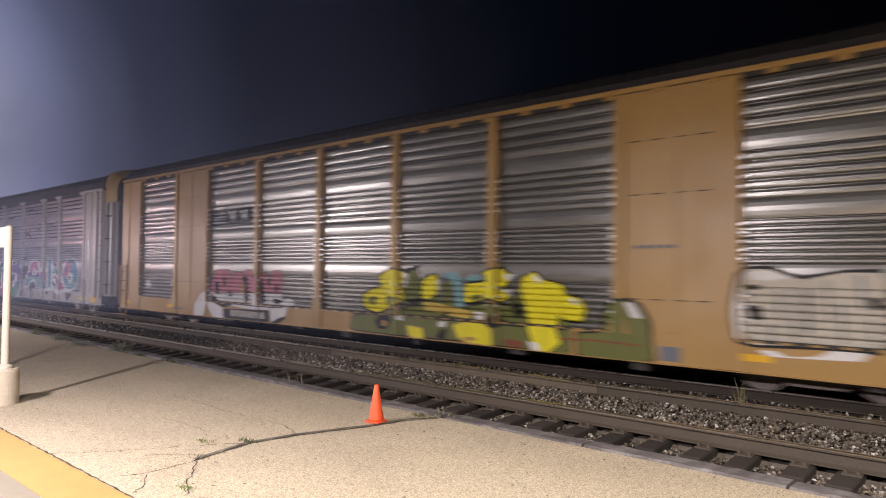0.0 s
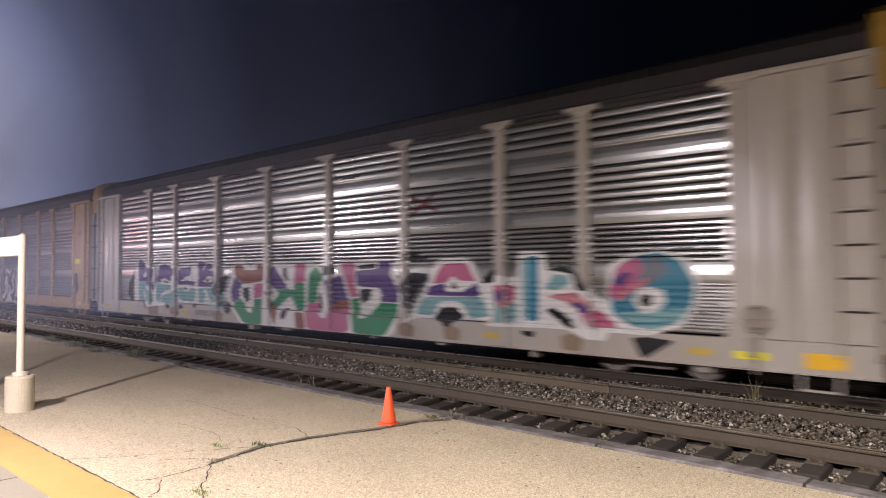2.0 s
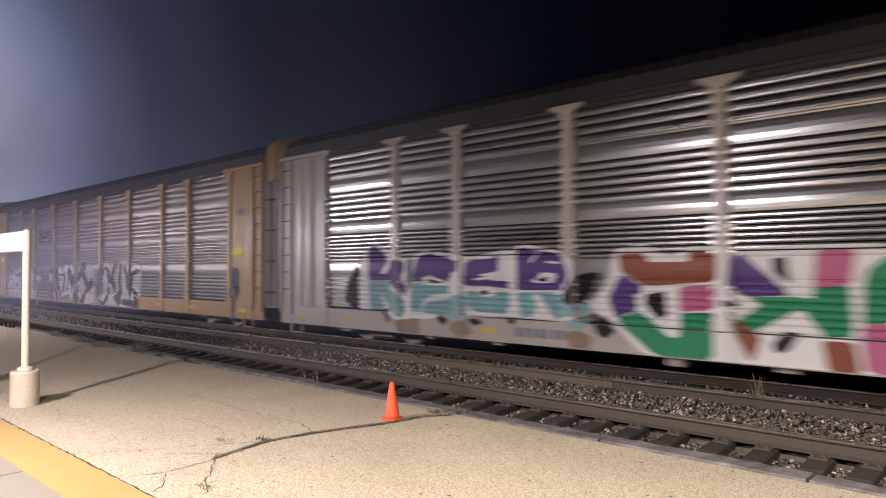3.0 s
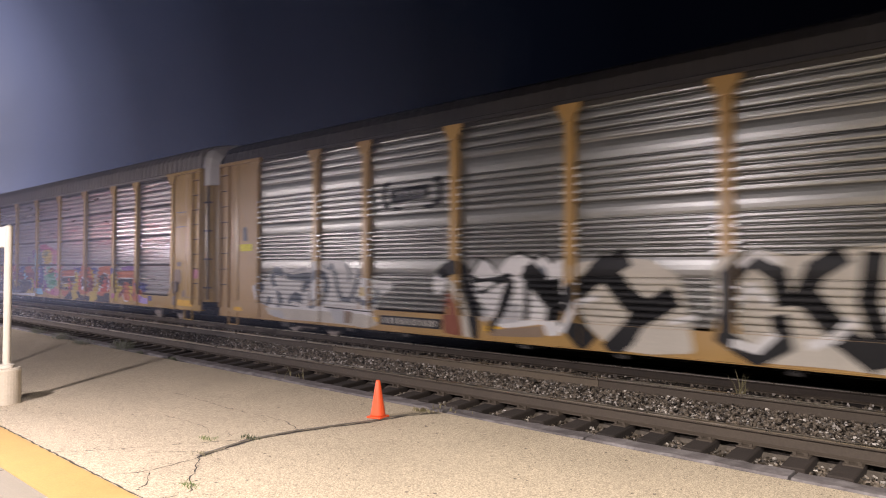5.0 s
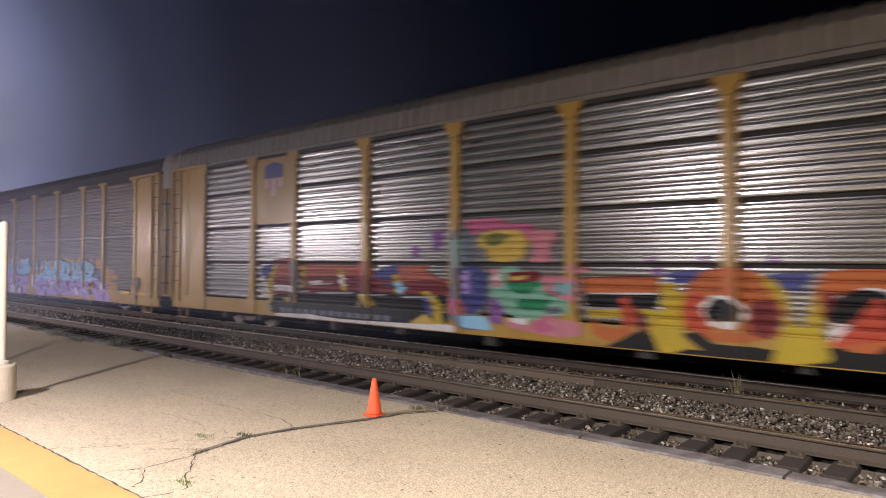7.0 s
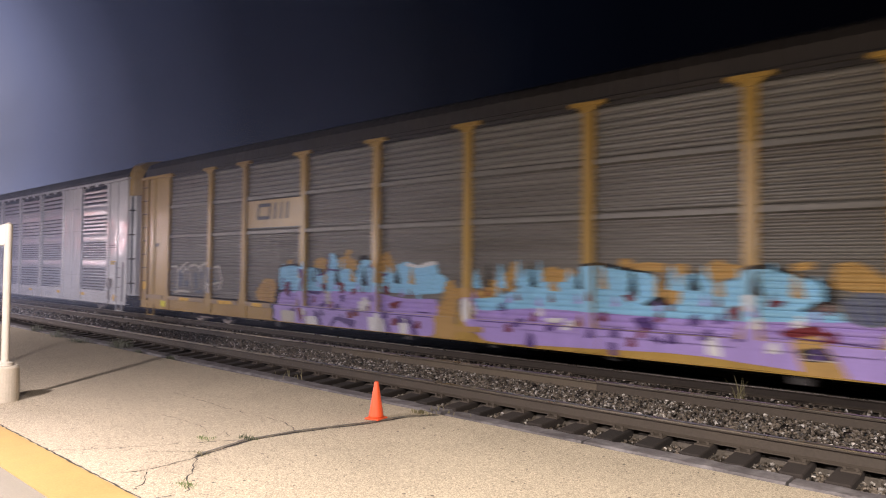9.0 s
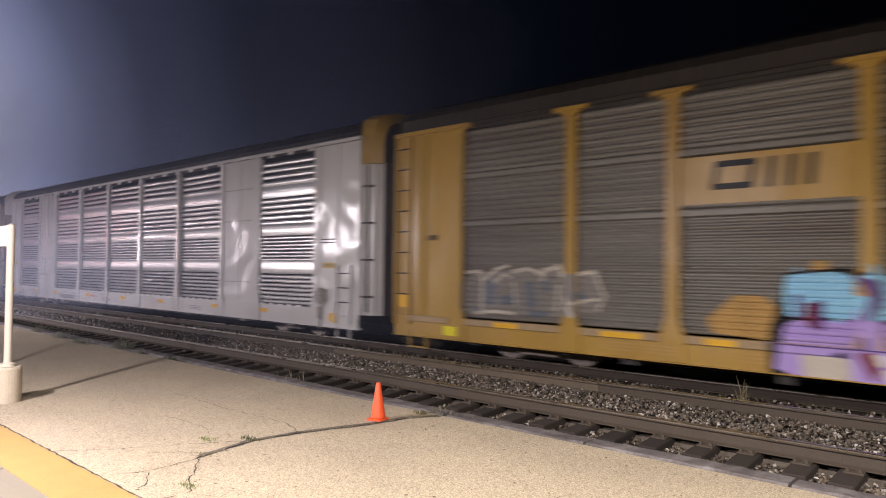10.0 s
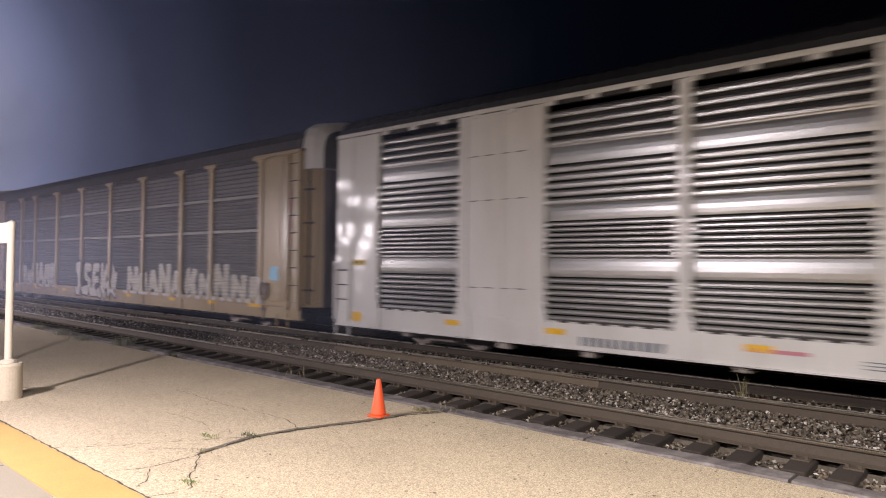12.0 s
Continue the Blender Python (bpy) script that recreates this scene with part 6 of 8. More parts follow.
    for k in range(4):
        sp.coat("silver", [(-6.05 + 0.24 * k, 3.46), (-6.05 + 0.24 * k, 3.58), (-5.96 + 0.24 * k, 3.59), (-5.96 + 0.24 * k, 3.47)], lg)
    sp.coat("black", [(-6.55, 0.5), (-6.55, 0.72), (-4.6, 0.72), (-4.6, 0.5)], "number_board")
    bars(sp, "number_board#n", -6.45, -4.7, 0.54, 0.68, 10, "bone", 4)
    reflectors(sp, (-12.7, -9.4, -6.85, -3.2, 3.0, 6.9, 9.4, 12.6), 0.60)
    sp.coat("yellow", [(-12.6, 2.3), (-12.6, 2.5), (-12.0, 2.5), (-12.0, 2.3)], "notice_plate")
    sp.coat("yellow", [(12.0, 2.3), (12.0, 2.5), (12.6, 2.5), (12.6, 2.3)], "notice_plate#b")
    bars(sp, "lettering", -12.45, -12.15, 2.6, 3.0, 1, "slate")
    bars(sp, "lettering#c", 12.3, 12.8, 3.5, 3.7, 3, "slate")
    sp.coat("pink", glyph("pod", -13.3, -13.0, 1.35, 1.75), "graffiti#spot")
    sp.coat("white", glyph("ring", 12.75, 12.98, 2.6, 2.85), "paper_label")
    sp.coat("black", glyph("pod", 11.95, 12.4, 1.1, 1.9), "scorch")
    sp.flush("sprayed pale and black-outlined graffiti")
    return car


def car_yellow():
    car = build_car(-98.42, "galv", "seamed", "yellow", "yellow", "roof_light", caps="wedge", hood="white", label="yellow autorack railcar with silver panels and orange graffiti")
    sp = Spray(car, "seamed", ())
    g = "graffiti#left"
    blob(sp, g, "brick", [(-8.5, 1.52), (-8.08, 1.94), (-7.22, 2), (-6.62, 1.84), (-4.14, 1.92), (-4.02, 1.6), (-3.36, 1.88), (-2.32, 1.88), (-2.2, 1.64), (-1.56, 1.48), (-1.46, 1.14), (-1.56, 0.8), (-2.6, 0.64), (-4.24, 0.72), (-7.98, 0.62)], "maroon", 0.03)
    blob(sp, g, "maroon", [(-8.4, 1.48), (-4.14, 1.62), (-4.02, 1.38), (-2.2, 1.54), (-1.52, 1.44), (-1.52, 1.22), (-4.24, 1.2), (-8.32, 1.04)])
    blob(sp, g, "black", [(-8.32, 1.02), (-4.24, 1.2), (-1.46, 1.2), (-1.52, 0.6), (-2.5, 0.5), (-3.56, 0.52), (-6.9, 0.5), (-8.08, 0.52)])
    blob(sp, g, "indigo", [(-8.76, 1.68), (-8.42, 1.84), (-8.08, 1.84), (-8.4, 1.36)])
    blob(sp, g, "indigo", [(-4.08, 1.6), (-3.74, 1.78), (-3.12, 1.92), (-3.24, 1.44), (-3.46, 1.32)])
    blob(sp, g, "ochre", [(-8.4, 1.32), (-8.08, 1.84), (-7.88, 1.84), (-8.14, 1.32), (-8.08, 0.76), (-8.28, 0.8)])
    blob(sp, g, "ochre", [(-6.8, 1.8), (-6.6, 1.84), (-6.64, 1.26), (-6.8, 1.24)])
    blob(sp, g, "ochre", [(-5.36, 1.72), (-5.2, 1.76), (-5, 1.4), (-5, 1.16), (-5.14, 1.2)])
    blob(sp, g, "ochre", [(-3.36, 1.6), (-3.18, 1.68), (-3.12, 1.24), (-3.24, 1.12)])
    blob(sp, g, "ochre", [(-2.46, 1.24), (-2.2, 1.3), (-1.84, 1.04), (-1.66, 0.56), (-1.96, 0.52), (-2.02, 0.84), (-2.26, 1.08)])
    blob(sp, g, "indigo", [(-2.4, 1.14), (-2.2, 1.12), (-2, 0.76), (-2.2, 0.76)])
    blob(sp, g, "ochre", [(-4.48, 1.16), (-4.2, 1.16), (-3.9, 0.88), (-4.12, 0.84)])
    blob(sp, g, "ochre", [(-7.6, 0.94), (-7.2, 0.98), (-7.12, 0.86), (-7.54, 0.84)])
    blob(sp, g, "white", [(-8.08, 1.28), (-7.06, 1.28), (-7.08, 1.14), (-8.08, 1.12)])
    blob(sp, g, "white", [(-6.48, 1.4), (-5.52, 1.48), (-5.44, 1.36), (-6.48, 1.3)])
    blob(sp, g, "white", [(-7.82, 0.52), (-6.4, 0.56), (-5.12, 0.5), (-2.92, 0.54), (-1.36, 0.6), (-1.36, 0.37), (-2.92, 0.37), (-5.5, 0.37), (-7.98, 0.37)])
    blob(sp, g, "gold", [(-2.72, 0.56), (-2.2, 0.8), (-1.92, 0.56)])
    blob(sp, g, "black", [(-6.6, 0.96), (-5.24, 0.96), (-5.26, 0.82), (-6.6, 0.8)])
    stroke(sp, g, "white", [(-8.48, 1.4), (-8.24, 1), (-8.08, 0.6)], 0.03)
    bars(sp, g, -7.6, -3.2, 0.56, 0.68, 13, "slate", 3)
    for x, w in ((-7.4, 0.9), (-6.1, 1.3), (-4.4, 0.8), (-3.0, 0.9)):
        stroke(sp, g, "silver", [(x, 1.12), (x + w, 1.15)], 0.035)
        stroke(sp, g, "maroon", [(x + 0.2, 1.42), (x + w + 0.2, 1.47)], 0.09)
    blob(sp, g, "sky", [(-3.3, 1.4), (-3.1, 1.5), (-2.9, 1.3), (-3.1, 1.15)])
    blob(sp, g, "slate", [(-7.2, 1.9), (-7.0, 1.95), (-6.8, 1.5), (-6.75, 1.1), (-7.0, 1.1), (-7.1, 1.5)])
    blob(sp, g, "cream", [(-5.3, 1.6), (-5.1, 1.6), (-5.05, 1.3), (-5.25, 1.3)])
    g = "graffiti#creature"
    blob(sp, g, "violet", [(-2.12, 2.6), (-1.74, 2.6), (-1.8, 2.32), (-2.06, 2.08)])
    blob(sp, g, "violet", [(-2.72, 2.28), (-2.48, 2.28), (-2.5, 2.04), (-2.72, 2)])
    blob(sp, g, "slate", [(-1.48, 2.58), (-1.12, 2.68), (-0.76, 2.56), (-0.84, 1.8), (-0.76, 0.92), (-0.68, 0.52), (-1.2, 0.52), (-1.56, 0.8), (-1.46, 1.48)])
    blob(sp, g, "indigo", [(-1.38, 1.88), (-0.94, 1.96), (-0.6, 1.66), (-0.6, 1.08), (-1.02, 0.82), (-1.28, 1.04)])
    blob(sp, g, "lilac", [(-1.28, 1.72), (-1.08, 1.76), (-1.02, 1.28), (-1.24, 1.24)])
    blob(sp, g, "rose", [(-1.2, 2.8), (-0.36, 2.84), (0.04, 2.68), (0.48, 2.68), (0.7, 2.5), (0.48, 2.38), (0.4, 2.16), (-0.36, 2.54), (-0.68, 2.6), (-0.94, 2.46)])
    blob(sp, g, "pink", [(0.4, 2.52), (1.04, 2.56), (1.08, 2.36), (0.92, 2.24), (0.98, 1.96), (0.76, 1.88), (0.48, 1.96), (0.56, 2.24)])
    blob(sp, g, "pink", [(1.38, 1.9), (1.72, 1.9), (1.76, 1.76), (1.44, 1.7)])
    blob(sp, g, "teal", [(-1.48, 2.38), (-1.2, 2.42), (-1.2, 1.8), (-1.42, 1.8)])
    blob(sp, g, "gold", [(-0.8, 2.48), (-0.36, 2.6), (0.26, 2.56), (0.44, 2.32), (0.34, 2.02), (-0.04, 1.92), (-0.52, 1.96), (-0.6, 2.18), (-0.84, 2.26)])
    blob(sp, g, "olive", [(-0.68, 2.44), (-0.36, 2.54), (0.04, 2.46), (-0.36, 2.24), (-0.6, 2.28)])
    blob(sp, g, "mint", [(-0.52, 1.66), (-0.04, 1.88), (0.7, 1.62), (0.84, 1.28), (1.38, 1.24), (1.44, 0.98), (0.4, 0.76), (-0.2, 0.96), (-0.52, 1.3)])
    blob(sp, g, "green", [(-0.16, 1.56), (0.4, 1.68), (0.76, 1.48), (0.4, 1.3), (0.04, 1.32)])
    blob(sp, g, "maroon", [(-0.08, 1.72), (0.7, 1.76), (0.72, 1.56), (-0.04, 1.52)])
    blob(sp, g, "gold", [(0, 1.64), (0.4, 1.68), (0.4, 1.6), (0.04, 1.56)])
    blob(sp, g, "white", [(0.04, 0.82), (0.48, 0.84), (0.48, 0.72), (0.12, 0.68)])
    blob(sp, g, "pink", [(-0.48, 1.78), (-0.26, 1.8), (-0.2, 1.44), (-0.44, 1.4)])
    blob(sp, g, "white", [(-0.4, 1.7), (-0.28, 1.7), (-0.28, 1.56), (-0.4, 1.56)])
    blob(sp, g, "pink", [(0.7, 1.68), (1.58, 1.64), (1.56, 1.18), (1.24, 1.24), (0.84, 1.36)])
    blob(sp, g, "teal", [(0.98, 1.56), (1.52, 1.54), (1.44, 1.32), (1.04, 1.32)])
    blob(sp, g, "green", [(0.12, 1.2), (0.98, 1.22), (0.84, 1), (0.2, 1)])
    blob(sp, g, "slate", [(0.84, 1.08), (1.18, 1.1), (1.18, 0.96), (0.84, 0.94)])
    blob(sp, g, "sky", [(-1.28, 0.8), (-0.52, 0.82), (-0.36, 0.54), (-1.2, 0.56)])
    blob(sp, g, "pink", [(-0.04, 0.78), (0.48, 0.68), (0.84, 0.94), (1.18, 0.88), (1.64, 0.84), (1.7, 0.6), (1.24, 0.52), (0.7, 0.56), (0.04, 0.64)])
    blob(sp, g, "rose", [(0.56, 0.72), (0.84, 0.88), (1.12, 0.66), (0.76, 0.56)])
    blob(sp, g, "rose", [(-1.56, 1.18), (-1.2, 1.12), (-1.12, 0.82), (-1.46, 0.8)])
    blob(sp, g, "violet", [(-0.52, 1.22), (-0.2, 1.1), (-0.12, 0.66), (-0.44, 0.72)])
    g = "graffiti#orange"
    blob(sp, g, "violet", [(2.96, 1.72), (3.04, 1.96), (3.2, 1.72)])
    blob(sp, g, "violet", [(4.8, 1.86), (4.9, 2.08), (5.04, 1.86)])
    blob(sp, g, "indigo", [(3.36, 1.68), (4.08, 1.86), (4.14, 1.54), (3.56, 1.58)])
    blob(sp, g, "violet", [(8.38, 1.76), (8.54, 1.96), (8.72, 1.76)])
    blob(sp, g, "indigo", [(4.8, 1.76), (5.32, 1.78), (5.32, 1.48), (4.88, 1.56)])
    blob(sp, g, "indigo", [(6.84, 1.72), (7.24, 1.76), (7.14, 1.32), (6.84, 1.48)])
    blob(sp, g, "violet", [(7.68, 1.8), (8.22, 1.88), (8.76, 1.84), (8.76, 1.66), (7.78, 1.64)])
    blob(sp, g, "black", [(1.96, 0.37), (2.88, 0.76), (3.36, 0.52), (4.46, 0.52), (4.82, 0.62), (6.84, 0.84), (6.9, 0.37), (6.36, 0.37), (3.84, 0.37)])
    blob(sp, g, "ochre", [(3.24, 1.52), (3.56, 1.4), (3.52, 0.72), (3.7, 0.52), (3.32, 0.52), (3.14, 1)])
    blob(sp, g, "orange", [(1.64, 1.64), (3.08, 1.68), (3.08, 1.42), (1.68, 1.38)], "maroon", 0.03)
    blob(sp, g, "black", [(1.68, 1.36), (3.08, 1.4), (3.08, 1.16), (1.68, 1.12)])
    stroke(sp, g, "white", [(1.72, 1.36), (3.04, 1.4)], 0.035)
    blob(sp, g, "ochre", [(1.68, 1.06), (3.08, 1.14), (2.8, 1), (1.8, 0.92)])
    blob(sp, g, "orange", [(1.84, 0.92), (2.02, 0.8), (2.38, 0.76), (2.68, 0.88), (2.68, 0.72), (2.24, 0.52), (1.9, 0.64)])
    blob(sp, g, "red", [(2.36, 1.28), (2.52, 1.36), (2.7, 0.9), (2.46, 0.8)])
    blob(sp, g, "maroon", [(2.6, 1.2), (2.8, 1.08), (3.04, 0.52), (2.8, 0.72)])
    blob(sp, g, "ochre", [(2.84, 1.1), (3.34, 1.08), (3.2, 1.58), (3.08, 1.6), (3.2, 0.8), (3.54, 0.72), (3.72, 0.56), (3.16, 0.37), (3, 0.72)])
    blob(sp, g, "ochre", [(3.12, 1.56), (3.38, 1.6), (3.4, 1.12), (3.16, 1.1)])
    blob(sp, g, "orange", [(3.48, 1.12), (3.56, 1.52), (3.84, 1.8), (4.32, 1.88), (4.74, 1.76), (4.96, 1.52), (5.04, 1.2), (4.96, 0.8), (4.44, 0.68), (3.84, 0.72), (3.54, 0.88)])
    blob(sp, g, "red", [(3.48, 1.12), (3.6, 1.4), (3.88, 1.44), (3.8, 1.08), (3.96, 0.8), (3.54, 0.88)])
    blob(sp, g, "maroon", [(4.56, 1.32), (4.96, 1.36), (5, 1.04), (4.88, 0.76), (4.56, 0.84)])
    blob(sp, g, "white", [(3.78, 1.2), (3.94, 1.4), (4.26, 1.42), (4.5, 1.24), (4.52, 1.06), (4.32, 0.88), (3.96, 0.9)])
    blob(sp, g, "black", [(3.84, 1.16), (4, 1.34), (4.26, 1.36), (4.44, 1.22), (4.42, 1.02), (3.94, 0.98)])
    blob(sp, g, "orange", [(4, 0.86), (4.64, 0.92), (4.44, 0.72), (4.08, 0.68)])
    blob(sp, g, "ochre", [(4.66, 1.76), (4.9, 1.68), (5.08, 1.46), (5.16, 1.04), (5.32, 0.94), (5.48, 1.56), (5.58, 1.48), (5.56, 0.96), (5.72, 0.52), (4.88, 0.37), (5, 0.8), (5.08, 1.2)])
    blob(sp, g, "orange", [(5.48, 1.52), (5.58, 1.78), (5.92, 1.86), (6.7, 1.84), (6.92, 1.6), (7.04, 1.24), (7.04, 0.96), (6.48, 0.8), (5.82, 0.76), (5.58, 1.16)])
    blob(sp, g, "maroon", [(5.56, 1.48), (5.8, 1.52), (5.76, 1.12), (5.58, 1.1)])
    blob(sp, g, "white", [(5.72, 1.44), (6.16, 1.6), (6.48, 1.54), (6.68, 1.28), (6.64, 0.92), (6.02, 0.84), (5.68, 0.76)])
    blob(sp, g, "black", [(5.72, 1.4), (5.92, 1.54), (6.24, 1.56), (6.56, 1.42), (6.6, 1.1), (6.24, 1.04), (5.6, 1.08)])
    blob(sp, g, "red", [(5.68, 0.76), (6.24, 1.44), (6.32, 1.44), (6.48, 0.88), (5.76, 0.72)])
    blob(sp, g, "maroon", [(6.32, 1.36), (6.48, 1.32), (6.52, 0.92), (6.44, 0.92)])
    blob(sp, g, "orange", [(5.82, 0.76), (6.48, 0.88), (6.24, 0.68), (5.92, 0.68)])
    blob(sp, g, "black", [(1.88, 0.56), (2.08, 0.37), (2.68, 0.72), (2.94, 0.8), (3.04, 0.5), (2.02, 0.37)])
    blob(sp, g, "black", [(3.52, 0.76), (3.8, 0.82), (4.04, 0.64), (4.84, 0.64), (4.84, 0.37), (4.08, 0.37)])
    blob(sp, g, "black", [(5.72, 0.6), (6.24, 0.68), (6.7, 0.8), (6.88, 0.72), (6.88, 0.37), (6.38, 0.37)])
    blob(sp, g, "indigo", [(3.2, 1.76), (3.8, 1.82), (3.6, 1.6), (3.34, 1.58)])
    blob(sp, g, "indigo", [(4.98, 1.78), (5.48, 1.78), (5.28, 1.52), (5.08, 1.56)])
    blob(sp, g, "indigo", [(6.84, 1.8), (7.28, 1.76), (7.24, 1.56), (7, 1.52)])
    blob(sp, g, "violet", [(2.88, 1.88), (2.94, 2.06), (3.12, 1.88)])
    blob(sp, g, "violet", [(3.8, 1.88), (3.84, 2.12), (3.96, 1.88)])
    blob(sp, g, "violet", [(4.84, 1.88), (4.92, 2.08), (5.04, 1.9)])
    blob(sp, g, "ochre", [(7, 1.48), (7.28, 1.64), (7.36, 1.24), (7.64, 0.88), (7.6, 0.52), (7.28, 0.52), (7.32, 0.92), (7.08, 1.08)])
    blob(sp, g, "rose", [(7.08, 0.8), (7.36, 0.82), (7.32, 0.62), (7.08, 0.64)])
    blob(sp, g, "orange", [(7.36, 1.64), (8.98, 1.68), (8.98, 1.44), (7.44, 1.4)], "maroon", 0.03)
    blob(sp, g, "black", [(7.44, 1.38), (8.98, 1.4), (8.94, 1.12), (7.52, 1.12)])
    stroke(sp, g, "white", [(7.52, 1.4), (8.98, 1.4)], 0.035)
    blob(sp, g, "ochre", [(7.42, 1.1), (8.94, 1.12), (8.98, 0.6), (8.38, 0.54), (8.04, 0.96), (7.52, 0.86)])
    blob(sp, g, "orange", [(8, 0.82), (8.04, 1.28), (8.3, 1.24), (8.38, 0.92), (8.7, 0.72), (8.62, 0.56), (8.16, 0.6)])
    blob(sp, g, "white", [(7.96, 0.8), (8.02, 0.82), (8.2, 0.6), (8.58, 0.56), (8.22, 0.52)])
    blob(sp, g, "maroon", [(7.68, 0.64), (7.88, 1.2), (8.06, 1.28), (7.96, 0.74)])
    blob(sp, g, "orange", [(8.74, 0.96), (8.94, 1.6), (9.06, 1.32), (9.36, 1.08), (9.4, 0.84), (9.32, 0.56), (8.94, 0.6)])
    blob(sp, g, "maroon", [(8.78, 0.94), (8.94, 1.1), (9.06, 0.8), (8.94, 0.66)])
    blob(sp, g, "indigo", [(9.06, 1.24), (9.48, 1.26), (9.76, 1.16), (9.68, 0.92), (9.48, 0.94), (9.16, 1)])
    blob(sp, g, "lilac", [(9.36, 0.84), (9.76, 0.72), (10.08, 0.72), (10.08, 0.52), (9.68, 0.52), (9.4, 0.56)])
    blob(sp, g, "violet", [(9.4, 0.8), (9.62, 0.78), (9.54, 0.56), (9.4, 0.6)])
    blob(sp, g, "indigo", [(10.12, 0.8), (10.36, 0.82), (10.4, 0.64), (10.16, 0.64)])
    bars(sp, "lettering", -7.9, -5.6, 0.62, 0.78, 10, "slate")
    # plate with a shield-shaped mark
    sp.plate(-8.93, -7.22, 2.98, 4.82, "yellow")
    sp.coat("indigo", [(-8.5, 4.25), (-8.5, 4.6), (-8.06, 4.7), (-7.62, 4.6), (-7.62, 4.25)], "shield_mark")
    for k in range(5):
        sp.coat("pink" if k % 2 else "bone", [(-8.45 + 0.16 * k, 3.75 + 0.12 * abs(k - 2)), (-8.45 + 0.16 * k, 4.23), (-8.3 + 0.16 * k, 4.23), (-8.3 + 0.16 * k, 3.75 + 0.12 * abs(k - 2))], "shield_mark")
    for z in (3.14, 3.62):
        sp.coat("slate", [(12.05, z), (12.05, z + 0.03), (12.75, z + 0.03), (12.75, z)], "lettering#d")
    bars(sp, "lettering#e", 12.1, 12.7, 3.3, 3.5, 5, "tanfill")
    bars(sp, "lettering#f", 12.15, 12.45, 1.85, 2.0, 2, "slate")
    sp.coat("pink", glyph("pod", 13.25, 13.55, 1.45, 1.75), "paper_label")
    sp.coat("amber", [(12.2, 0.55), (12.2, 0.75), (13.2, 0.75), (13.2, 0.55)], "reflector")
    bars(sp, "lettering#g", 10.6, 11.4, 0.5, 0.62, 6, "tanfill")
    for x, za, zb in ((13.62, 2.5, 4.8), (13.56, 3.5, 4.7)):
        sp.coat("white", glyph("pod", x - 0.04, x + 0.05, za, zb), "paint_drip#%.2f" % x)
    for x, z, w, h in ((11.95, 1.5, 0.5, 0.5), (12.5, 0.95, 0.7, 0.25)):
        sp.coat("dust", glyph("pod", x, x + w, z - h / 2, z + h / 2), "rust_patch#%.2f" % x)
    sp.flush("sprayed orange, black and gold graffiti")
    return car


